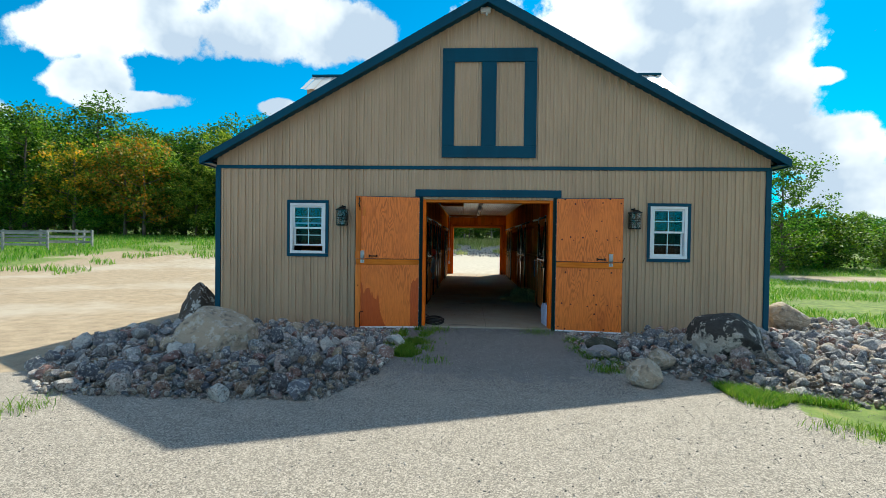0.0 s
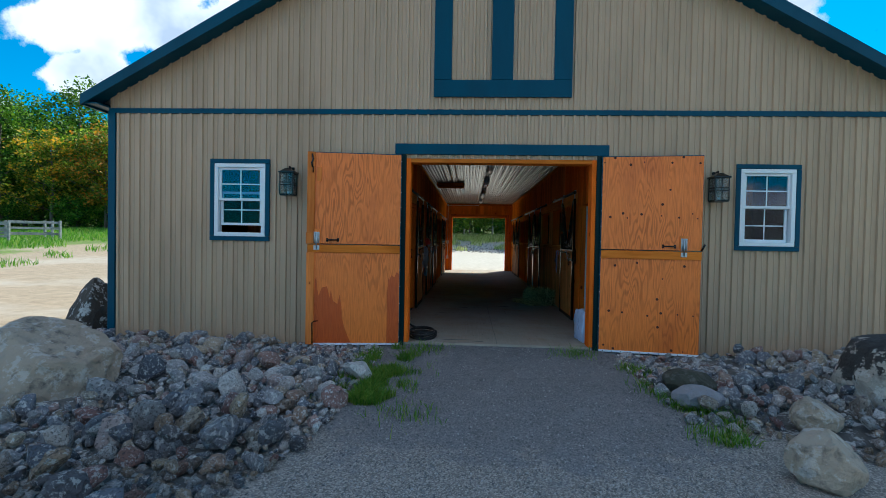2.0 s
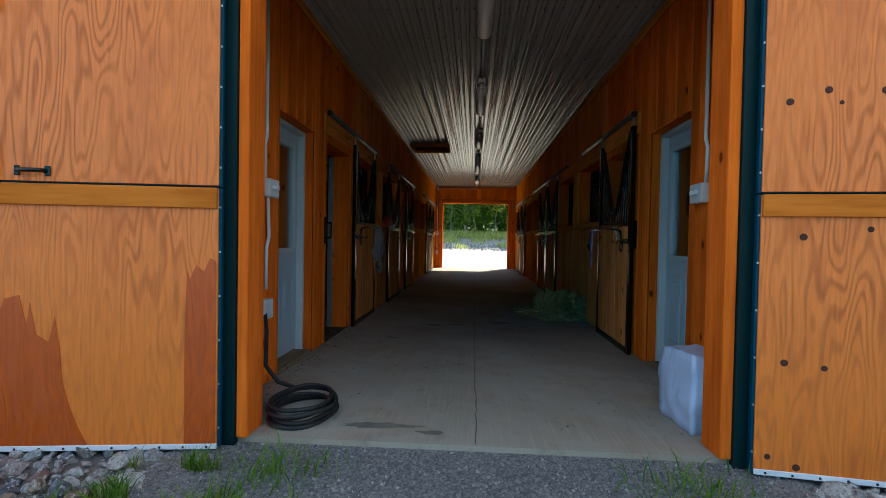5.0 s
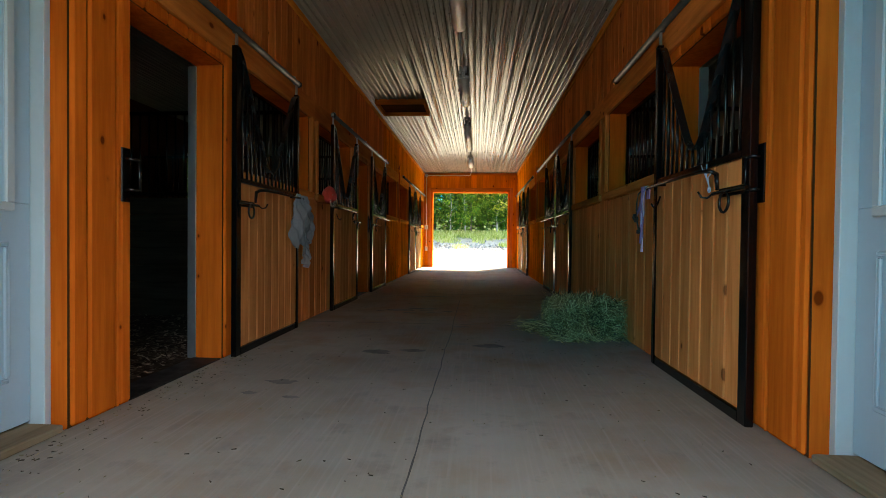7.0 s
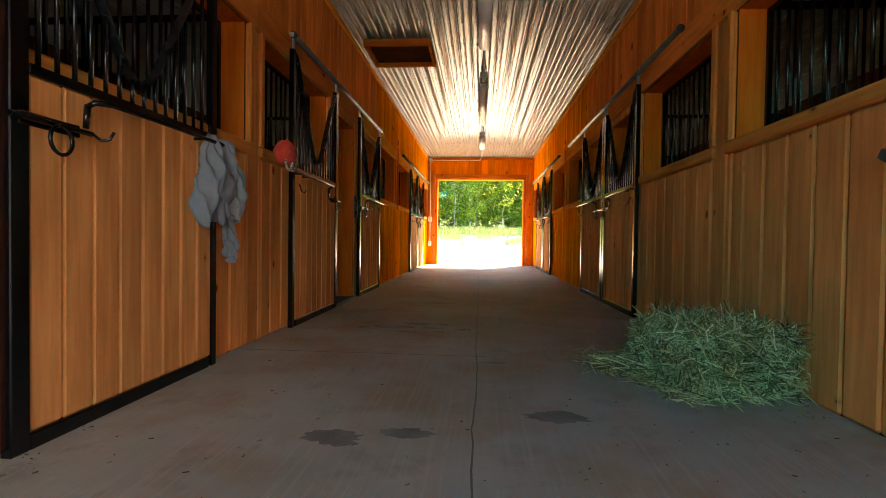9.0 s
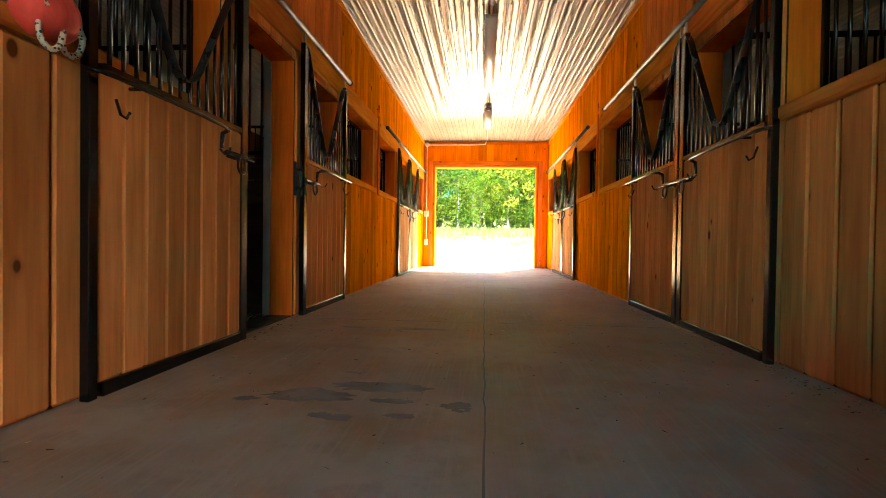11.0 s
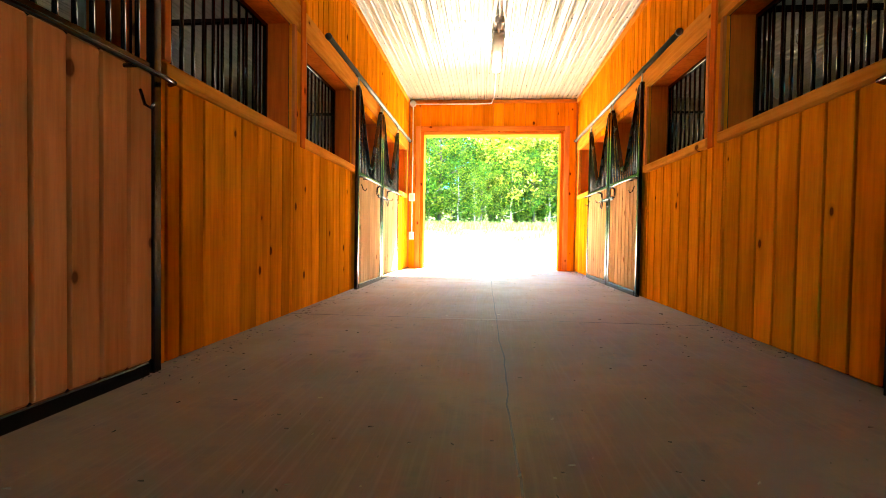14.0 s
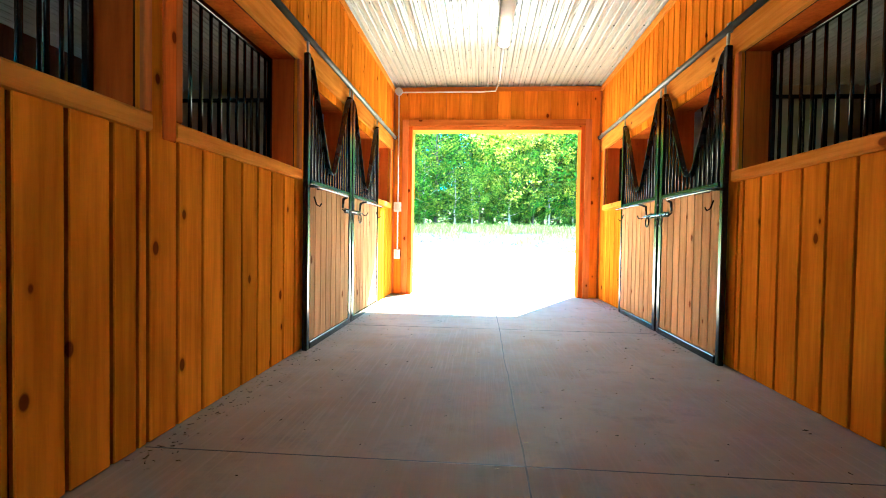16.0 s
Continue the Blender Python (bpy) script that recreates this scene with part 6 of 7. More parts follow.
def halter():
    h = thing("halter", pose(AX - 0.10, 3.47, 1.225, 0, 0, 180), "purple webbing halter and lead hanging from the blanket bar", "halter")
    rnd = random.Random(12)
    # the lead in long folds, laid over the bar
    for k, (y, ln, mat) in enumerate(((-0.028, 0.44, PURPLE), (-0.012, 0.46, PURPLE_PALE), (0.004, 0.40, PURPLE), (0.016, 0.36, PURPLE), (0.03, 0.21, PURPLE_PALE), (-0.02, 0.30, PURPLE))):
        n, ph = 16, rnd.uniform(0, 6)
        pts = [(-0.012, y * 0.9, -0.07), (-0.014, y * 0.9, -0.01), (0.0, y * 0.9, 0.018)]
        pts += [(0.016 + 0.007 * (k % 3) + 0.006 * math.sin(i * 0.5 + ph), y * (1 - 0.45 * i / n) + 0.006 * math.sin(i * 0.55 + ph) - 0.016 * i / n, 0.014 - ln * i / n) for i in range(n + 1)]
        bm = bmesh.new()
        bm_strap(bm, pts, 0.019, 0.0016, rnd.uniform(-0.05, 0.05))
        part("strap", bm, mat, h, "" if mat is PURPLE else "pale lilac strap", True)
    bm = bmesh.new()
    bm_strap(bm, [(0.022, -0.01 - 0.125 * t, -0.01 - 0.165 * t - 0.03 * math.sin(t * 3.1)) for t in [i / 10 for i in range(11)]], 0.026, 0.002)
    part("noseband", bm, PURPLE, h, smooth=True)
    box_part("buckle", h, DARK, (-0.012, 0.012, -0.034, 0.034, -0.018, 0.018), "dark buckle", 0.004, Matrix.Translation((0.028, -0.145, -0.20)) @ Matrix.Rotation(radians(-32), 4, "X"))
    bm = bmesh.new()
    bm_tube(bm, [(0.02, -0.02, 0.0), (0.024, -0.10, -0.03), (0.022, -0.135, -0.10), (0.026, -0.12, -0.19), (0.024, -0.105, -0.25), (0.022, -0.075, -0.295), (0.024, -0.045, -0.27), (0.022, -0.03, -0.21)], 0.006, 6)
    part("cheek_strap", bm, DARK, h, "dark strap", True)
    box_part("keeper", h, DARK, (0.014, 0.034, -0.10, -0.062, -0.315, -0.285), "", 0.003)


PURPLE_PALE = painted("lilac_webbing", (0.62, 0.52, 0.72), 0.85, 0.3, 25.0)
halter()


def red_halter():
    h = thing("fly_mask", pose(-AX + 0.06, 5.42, 1.34), "red padded fly mask with spotted straps on the window sill", "mask")
    bm = bmesh.new()
    bmesh.ops.create_uvsphere(bm, u_segments=22, v_segments=14, radius=1)
    for v in bm.verts:
        c = v.co.copy()
        k = 1 - 0.22 * max(0, c.z) ** 2
        v.co = Vector((c.x * 0.085 * k, c.y * 0.11 * k + 0.02 * max(0, c.z), c.z * (0.12 if c.z > 0 else 0.075)))
        v.co *= 1 + 0.05 * noise.noise(c * 3)
    part("pad", bm, RED, h, smooth=True)
    bm = bmesh.new()
    ring = [2 * math.pi * i / 20 for i in range(21)]
    bm_tube(bm, [(0.05 + 0.012 * math.cos(t), -0.035 + 0.032 * math.cos(t), -0.055 + 0.062 * math.sin(t)) for t in ring], 0.010, 6)
    bm_tube(bm, [(0.052 + 0.01 * math.sin(t), 0.045 + 0.04 * math.cos(t), -0.06 + 0.05 * math.sin(t)) for t in ring], 0.010, 6)
    bm_tube(bm, [(0.058, -0.07 + 0.155 * i / 10, 0.012 - 0.05 * (i / 10) ** 2) for i in range(11)], 0.011, 6)
    part("strap", bm, SPOTTED, h, "spotted tan and black strap", True)


red_halter()


def hose():
    h = thing("hose_coil", pose(-1.06, 0.36, 0.0), "coiled black rubber hose on the slab", "hose")
    rnd = random.Random(8)
    for k in range(5):
        bm = bmesh.new()
        r, z = 0.20 - 0.018 * (k % 3), 0.016 + 0.026 * k * 0.8
        n = 40
        bm_tube(bm, [((r + 0.012 * math.sin(3 * t + k)) * math.cos(t) * 0.95 + 0.01 * (k % 2), r * math.sin(t) * 1.35, z + 0.006 * math.sin(2 * t + k)) for t in [2 * math.pi * i / n for i in range(n + 1)]], 0.0135, 8)
        part("loop", bm, RUBBER, h, smooth=True)
    bm = bmesh.new()
    bm_tube(bm, [(-0.10, 0.20, 0.09), (-0.2, 0.1, 0.16), (-0.28, 0.10, 0.26), (-0.38, 0.34, 0.44), (-0.43, 0.42, 0.56)], 0.0135, 8)
    part("tail", bm, RUBBER, h, smooth=True)


hose()


def wrapped_bag():
    b = thing("wrapped_bag", pose(1.33, 0.48, 0.0, 0, 0, 4), "white plastic-wrapped bag standing on the slab", "bag")
    bm = bmesh.new()
    bm_box(bm, -0.12, 0.12, -0.20, 0.20, 0.0, 0.44)
    bmesh.ops.subdivide_edges(bm, edges=bm.edges[:], cuts=9, use_grid_fill=True)
    for v in bm.verts:
        c = v.co
        pin = 1 - 0.10 * max(0, (c.z - 0.3) / 0.14)
        k = noise.noise(c * 9) * 0.022 + noise.noise(c * 22) * 0.008
        w = 1.0 + 0.08 * math.sin(math.pi * min(1, c.z / 0.44))
        v.co = Vector((c.x * w * pin + k, c.y * w * pin + k, max(0.0, c.z + (k if c.z > 0.05 else 0))))
    part("bag", bm, BAG, b, smooth=True)


wrapped_bag()


def stains():
    rnd = random.Random(21)
    for x, y, rx, ry in ((-0.68, 5.80, 0.20, 0.09), (-0.44, 5.93, 0.22, 0.075), (-0.36, 5.76, 0.10, 0.03), (-0.92, 5.72, 0.05, 0.03), (-0.58, 5.58, 0.05, 0.03), (-0.50, 5.56, 0.06, 0.035), (-0.60, 6.14, 0.07, 0.02), (-0.1, 5.72, 0.06, 0.05), (-0.5, 3.55, 0.12, 0.07), (-0.25, 3.62, 0.10, 0.05), (0.35, 3.85, 0.14, 0.07), (-0.9, 2.72, 0.10, 0.05),
                         (-0.55, 7.3, 0.42, 0.05), (-0.55, 0.22, 0.22, 0.045), (-0.25, 0.15, 0.10, 0.03), (0.1, 4.7, 0.09, 0.03), (-1.0, 2.5, 0.05, 0.03), (-0.75, 2.45, 0.05, 0.025), (-0.8, 5.75, 0.05, 0.03), (-0.3, 5.6, 0.06, 0.025)):
        bm = bmesh.new()
        n = 40
        ph = rnd.uniform(0, 9)
        vs = []
        for i in range(n):
            t = 2 * math.pi * i / n
            r = 0.9 + 0.4 * noise.noise((math.cos(t) * 1.3 + ph, math.sin(t) * 1.3, ph)) + 0.22 * noise.noise((math.cos(t) * 4 + ph, math.sin(t) * 4, ph)) + 0.08 * math.sin(11 * t + ph)
            vs.append(bm.verts.new((x + rx * r * math.cos(t), y + ry * r * math.sin(t), 0.0016 + 0.0007 * rnd.random())))
        for v in vs:
            v.co.z = vs[0].co.z
        bm.faces.new(vs)
        tagged(part("floor_stain", bm, DAMP), "dark damp patch on the concrete", "stain", "floor stains")


DAMP = painted("damp_concrete", (0.17, 0.16, 0.14), 0.6, 0.45, 5.0)
stains()


def floor_litter():
    rnd = random.Random(64)
    verts, faces = [], []
    for _ in range(4200):
        y = rnd.uniform(0.2, LEN)
        if rnd.random() < 0.72:
            s = rnd.choice((-1, 1))
            x = s * (AX - 0.02 - abs(rnd.gauss(0, 0.09)))
            if noise.noise((y * 0.9, s * 3.0, 1.5)) < -0.05:
                continue
        else:
            x = rnd.uniform(-1.4, 1.4)
        ln, w, a = rnd.uniform(0.002, 0.010), rnd.uniform(0.0006, 0.0016), rnd.uniform(0, 6.28)
        d, e = Vector((math.cos(a), math.sin(a), 0)) * ln, Vector((-math.sin(a), math.cos(a), 0)) * w
        p = Vector((x, y, 0.003))
        b = len(verts)
        verts += [tuple(p - d - e), tuple(p + d - e), tuple(p + d + e + Vector((0, 0, 0.004))), tuple(p - d + e + Vector((0, 0, 0.002)))]
        faces.append((b, b + 1, b + 2, b + 3))
    me = bpy.data.meshes.new("floor_litter")
    me.from_pydata(verts, [], faces)
    me.materials.append(LITTER)
    tagged(new("floor_litter", me), "bits of hay and dirt along the aisle edges", "litter", "", "stuff")


LITTER = leafy("hay_bits", (0.05, 0.04, 0.025), (0.10, 0.08, 0.045), (0.42, 0.36, 0.2), 0.9, 0.0, 0.1)
floor_litter()


# ------------------------------------------------------------------ rocks
def rock_mesh(name, seed, mat, subdiv=2, flat=0.72, rough=0.34):
    """A chipped stone about one unit across."""
    rnd = random.Random(seed)
    bm = bmesh.new()
    bmesh.ops.create_icosphere(bm, subdivisions=subdiv, radius=0.5)
    off = Vector((rnd.uniform(0, 50), rnd.uniform(0, 50), rnd.uniform(0, 50)))
    cuts = [(Vector((rnd.gauss(0, 1), rnd.gauss(0, 1), rnd.gauss(0, 1))).normalized(), rnd.uniform(0.20, 0.38)) for _ in range(16)]
    sx, sy = rnd.uniform(0.85, 1.25), rnd.uniform(0.75, 1.05)
    for v in bm.verts:
        c = v.co * (1 + rough * noise.noise(v.co * 1.8 + off))
        for d, k in cuts:
            e = c.dot(d) - k
            if e > 0:
                c -= d * e * 0.95
        c *= 1 + 0.10 * noise.noise(v.co * 5 + off)
        v.co = Vector((c.x * sx, c.y * sy, c.z * flat))
    return to_mesh(name, bm, mat, False)


STONES = [rock_mesh("stone", i, ROCK, 2 if i < 6 else 1) for i in range(14)]


def pile_height(side, x, y):
    """Height of the rock heap above the yard, 0 outside it."""
    if side < 0:
        d = min((x + 6.55 - 0.28 * max(0, -2.4 - y) ** 2) / 0.8, (-1.45 - 0.14 * max(0, -2.6 - y) ** 2 - x) / 0.45, (y + 4.62 - 0.02 * (x + 4) ** 2) / 0.7)
        if y > -0.05 and x > BX0 - 0.1:
            return 0
        d = min(d, (1.6 - y) / 0.6)
        hump = math.exp(-((y + 2.6) / 1.3) ** 2) * min(1, max(0, (-2.2 - x) / 1.5))
        return (0.05 + 0.17 * hump) * min(1, max(0, d))
    edge = -2.6 - 0.62 * (x - 1.45) if x < 4 else -4.2 - 0.15 * (x - 4)
    d = min((x - 1.42) / 0.5, (y - edge) / 0.7, (8.6 - x) / 1.0)
    if y > -0.05 and x < BX1 + 0.1:
        return 0
    d = min(d, (2.2 - y) / 0.8, (7.5 + 0.5 * y - x + 1.2) / 0.8 if y > 0 else 9)
    hump = math.exp(-((y + 1.9) / 1.3) ** 2) * min(1, max(0, (x - 2.2) / 1.2))
    return (0.05 + 0.16 * hump) * min(1, max(0, d))


def rock_piles():
    for side in (-1, 1):
        rnd = random.Random(40 + side)
        pile = thing("rock_pile", pose(0, 0, -0.08), "heap of grey and reddish field stones along the barn front", "rocks", "rock piles")
        xr = (-7.0, -1.4) if side < 0 else (1.4, 8.7)
        yr = (-5.2, 1.6) if side < 0 else (-5.0, 2.2)
        # stones big enough to tell apart, kept from lying inside one another
        cells, placed, layer = {}, [], []
        tries = 0
        big = 0
        while tries < 80000 and len(placed) < 3200:
            tries += 1
            x, y = rnd.uniform(*xr), rnd.uniform(*yr)
            h = pile_height(side, x, y)
            if h <= 0.006:
                continue
            low = abs(x) < 3.0 and y > -1.3
            size = rnd.choice((0.06, 0.08, 0.10, 0.12, 0.16, 0.2)) if len(placed) > 170 else rnd.uniform(0.2, 0.42)
            if low:
                size, h = min(max(size, 0.1), 0.17), h * 0.3 + 0.004
            if any(abs(x - bx) < br and abs(y - by) < br * 0.9 for bx, by, br in BOULDER_SPOTS):
                continue
            if y > -0.05 - size * 0.55 and BX0 - size * 0.5 < x < BX1 + size * 0.5:
                continue
            key = (int(x / 0.5), int(y / 0.5))
            near = [p for i in (-1, 0, 1) for j in (-1, 0, 1) for p in cells.get((key[0] + i, key[1] + j), ())]
            if any((x - a) ** 2 + (y - b) ** 2 < ((size + c) * 0.285) ** 2 for a, b, c in near):
                continue
            cells.setdefault(key, []).append((x, y, size))
            placed.append((x, y, size, h))
        for _ in range(1500):
            x, y = rnd.uniform(*xr), rnd.uniform(*yr)
            h = pile_height(side, x, y)
            low = abs(x) < 3.0 and y > -1.3
            size = rnd.uniform(0.10, 0.17) if low else rnd.uniform(0.11, 0.27)
            if h < (0.012 if low else 0.03) or y > -0.25 or any(abs(x - bx) < br + 0.05 and abs(y - by) < br for bx, by, br in BOULDER_SPOTS):
                continue
            if any((x - a) ** 2 + (y - b) ** 2 < ((size + c) * 0.4) ** 2 for a, b, c in layer[-400:]):
                continue
            layer.append((x, y, size))
            placed.append((x, y, size, h * 0.3 + 0.03 if low else h + 0.06))
        placed.sort(key=lambda p: p[1] + abs(p[0]) * 0.35 - p[2] * 4)
        rest_v, rest_f = [], []
        for i, (x, y, size, h) in enumerate(placed):
            me = rnd.choice(STONES[:6] if size > 0.2 else STONES)
            rot = (rnd.uniform(-0.8, 0.8), rnd.uniform(-0.8, 0.8), rnd.uniform(0, 6.28))
            z = h * 0.9 + size * (rnd.uniform(0.08, 0.28) if not (abs(x) < 3.0 and y > -1.3) else rnd.uniform(0.02, 0.14))
            if i < 290:
                piece("stone", me, pile, (x, y, z), rot, (size, size, size))
            else:
                m = Matrix.LocRotScale((x, y, z), Euler(rot), (size, size, size))
                b = len(rest_v)
                rest_v += [tuple(m @ v.co) for v in me.vertices]
                rest_f += [tuple(b + k for k in p.vertices) for p in me.polygons]
        me = bpy.data.meshes.new("rubble")
        me.from_pydata(rest_v, [], rest_f)
        me.materials.append(ROCK_MIX)
        ob = new("rubble", me)
        ob.parent = pile
        ob["kind"] = "stuff"
        # earth under the stones
        bm = bmesh.new()
        nx, ny = 60, 60
        g = [[bm.verts.new((xr[0] + (xr[1] - xr[0]) * i / nx, yr[0] + (yr[1] - yr[0]) * j / ny, pile_height(side, xr[0] + (xr[1] - xr[0]) * i / nx, yr[0] + (yr[1] - yr[0]) * j / ny) - 0.03)) for i in range(nx + 1)] for j in range(ny + 1)]
        for a, b in zip(g, g[1:]):
            for p, q, r, s in zip(a, a[1:], b[1:], b):
                if max(v.co.z for v in (p, q, r, s)) > -0.02:
                    bm.faces.new((p, q, r, s))
        for v in [v for v in bm.verts if not v.link_faces]:
            bm.verts.remove(v)
        part("rubble_bed", bm, PEBBLE, pile, smooth=True)


def rock_mix():
    m = rock_mat("small_field_stone", [(0.42, 0.40, 0.38)])
    N, L, b = nodes_of(m)
    geo = N.new("ShaderNodeNewGeometry")
    col = ramp_node(m, geo.outputs["Random Per Island"], [(0.0, (0.36, 0.35, 0.35)), (0.2, (0.12, 0.135, 0.175)), (0.4, (0.38, 0.31, 0.22)), (0.52, (0.23, 0.12, 0.105)), (0.7, (0.54, 0.53, 0.51)), (0.85, (0.30, 0.295, 0.31)), (1.0, (0.07, 0.08, 0.11))])
    n = noise_node(m, 60, 6, 0.7)
    col = blend(m, col, (0.05, 0.056, 0.055), value(m, n.outputs[0], 0.48, 0.68, 0.0, 0.85))
    n2 = noise_node(m, 34, 6, 0.75)
    col = blend(m, col, (0.62, 0.62, 0.61), value(m, n2.outputs[0], 0.53, 0.60, 0.0, 0.75))
    L.new(col, b.inputs["Base Color"])
    return m


ROCK_MIX = rock_mix()
BOULDER_SPOTS = [(-3.98, -2.75, 0.52), (-6.25, 0.55, 0.55), (3.62, -2.2, 0.5), (1.98, -3.75, 0.22), (6.35, 0.9, 0.5), (1.80, -1.75, 0.2), (1.72, -2.15, 0.18), (2.42, -2.65, 0.26)]
rock_piles()


def boulder(x, y, z, dims, rz, seed, mat, label, cuts=(), rough=1.0):
    """A boulder of the given size: a rounded block hewn by flat breaks (normal, distance), with chipped faces."""
    rnd = random.Random(seed)
    bm = bmesh.new()
    bmesh.ops.create_icosphere(bm, subdivisions=5, radius=1.0)
    off = Vector((seed * 1.7, 3.1, 0.4))
    hewn = [(Vector(n).normalized(), d) for n, d in cuts]
    hewn += [(Vector((rnd.gauss(0, 1), rnd.gauss(0, 1), rnd.gauss(0, 1))).normalized(), rnd.uniform(0.82, 0.94)) for _ in range(14)]
    for v in bm.verts:
        c = v.co * (1 + 0.10 * rough * noise.noise(v.co * 1.4 + off))
        for n, d in hewn:
            e = c.dot(n) - d
            if e > 0:
                c -= n * e * 0.93
        k = abs(noise.noise(c * 2.2 + off)) * 0.10 + noise.noise(c * 6 + off) * 0.03 + noise.noise(c * 15 + off) * 0.015
        c *= 1.03 - k * rough
        v.co = Vector((c.x * dims[0] / 2, c.y * dims[1] / 2, c.z * dims[2] / 2))
    ob = new("boulder", to_mesh("boulder", bm, mat))
    ob.matrix_basis = pose(x, y, z, 0, 0, rz)
    tagged(ob, label, "boulder", "boulders")


boulder(-4.12, -2.72, 0.20, (1.28, 1.15, 1.08), 0, 101, BOULDER, "large pale grey boulder on the rock heap",
        (((0.42, -0.1, 0.9), 0.60), ((-0.9, -0.1, 0.3), 0.78), ((-0.1, -0.85, 0.5), 0.62), ((-0.6, -0.3, 0.75), 0.80), ((0.75, -0.6, 0.1), 0.80)))
boulder(-6.22, 0.55, 0.10, (0.85, 0.8, 1.25), 30, 102, BOULDER_DARK, "dark brown boulder at the barn corner", (((-0.75, -0.3, 0.6), 0.6), ((0.6, -0.3, 0.7), 0.72)))
boulder(3.53, -2.15, 0.22, (1.18, 1.1, 1.02), 0, 103, BOULDER_LICHEN, "rounded boulder with dark lichen patches on the rock heap", (((-0.9, -0.2, 0.2), 0.86), ((0.1, -0.9, -0.35), 0.8)), 0.8)
boulder(1.90, -3.50, 0.06, (0.44, 0.4, 0.40), 10, 104, BOULDER, "pale angular boulder at the edge of the rock heap", (((0.5, -0.5, 0.7), 0.7), ((-0.7, -0.6, 0.2), 0.72)))
boulder(1.80, -1.75, 0.04, (0.52, 0.42, 0.30), 5, 106, BOULDER_OLIVE, "dark olive rounded stone at the edge of the rock heap", (), 0.4)
boulder(1.72, -2.15, 0.03, (0.44, 0.30, 0.22), -8, 107, BOULDER_SLATE, "smooth oblong grey stone at the edge of the rock heap", (), 0.3)
boulder(2.42, -2.65, 0.06, (0.42, 0.34, 0.32), 30, 108, BOULDER, "tan angular stone on the rock heap", (((0.3, -0.4, 0.85), 0.6),))
boulder(6.35, 0.9, 0.20, (0.85, 0.7, 0.7), 0, 105, BOULDER, "tan boulder beside the barn corner", (((0.55, -0.2, 0.8), 0.62),))


# ------------------------------------------------------------------ loose gravel, grass
def chips():
    m = material("stone_chips", (0.4, 0.38, 0.35), 0.9)
    N, L, b = nodes_of(m)
    geo = N.new("ShaderNodeNewGeometry")
    L.new(ramp_node(m, geo.outputs["Random Per Island"], [(0.0, (0.09, 0.09, 0.095)), (0.4, (0.16, 0.158, 0.16)), (0.8, (0.26, 0.255, 0.255)), (1.0, (0.42, 0.41, 0.40))]), b.inputs["Base Color"])
    return m


CHIPS = chips()


def scatter_gravel():
    rnd = random.Random(77)
    verts, faces = [], []
    base = [(1, 0, 0), (-1, 0, 0), (0, 1, 0), (0, -1, 0), (0, 0, 0.8), (0, 0, -0.8)]
    tri = [(0, 2, 4), (2, 1, 4), (1, 3, 4), (3, 0, 4), (2, 0, 5), (1, 2, 5), (3, 1, 5), (0, 3, 5)]
    for _ in range(60000):
        y = rnd.uniform(-8.5, -0.02)
        x = rnd.uniform(-1, 1) * (3.0 + 0.5 * (-y)) if y < -4 else rnd.uniform(-1.7, 1.7)
        if pile_height(-1, x, y) > 0.02 or pile_height(1, x, y) > 0.02 or rnd.random() < (0.35 if y > -4 else 0.82):
            continue
        r = rnd.choice((0.004, 0.005, 0.006, 0.008, 0.011))
        m = Matrix.LocRotScale((x, y, ground_z(x, y) + r * 0.05), Euler((rnd.uniform(0, 6), rnd.uniform(0, 6), rnd.uniform(0, 6))), (r * rnd.uniform(0.7, 1.3), r, r * rnd.uniform(0.6, 1.0)))
        b = len(verts)
        verts += [tuple(m @ Vector(v)) for v in base]
        faces += [tuple(b + k for k in t) for t in tri]
    me = bpy.data.meshes.new("gravel")
    me.from_pydata(verts, [], faces)
    me.materials.append(CHIPS)
    tagged(new("gravel", me), "loose crushed stone on the yard", "gravel", "", "stuff")


scatter_gravel()


def blades(name, n, spot, height, mat, label, width=0.005, lean=0.4, seed=1):
    rnd = random.Random(seed)
    verts, faces = [], []
    for _ in range(n):
        p = spot(rnd)
        if p is None:
            continue
        h = height * rnd.uniform(0.45, 1.2)
        a = rnd.uniform(0, 6.28)
        w = Vector((math.cos(a), math.sin(a), 0)) * width * rnd.uniform(0.7, 1.4)
        d = Vector((rnd.gauss(0, lean), rnd.gauss(0, lean), 0)) * h
        b = len(verts)
        q1 = p + d * 0.35 + Vector((0, 0, h * 0.6))
        q2 = p + d + Vector((0, 0, h))
        verts += [tuple(p - w), tuple(p + w), tuple(q1 - w * 0.8), tuple(q1 + w * 0.8), tuple(q2)]
        faces += [(b, b + 1, b + 3, b + 2), (b + 2, b + 3, b + 4)]
    me = bpy.data.meshes.new(name)
    me.from_pydata(verts, [], faces)
    me.materials.append(mat)
    return tagged(new(name, me), label, "grass", "", "stuff")


def at_ground(x, y, dz=0.0):
    return Vector((x, y, ground_z(x, y) + dz))


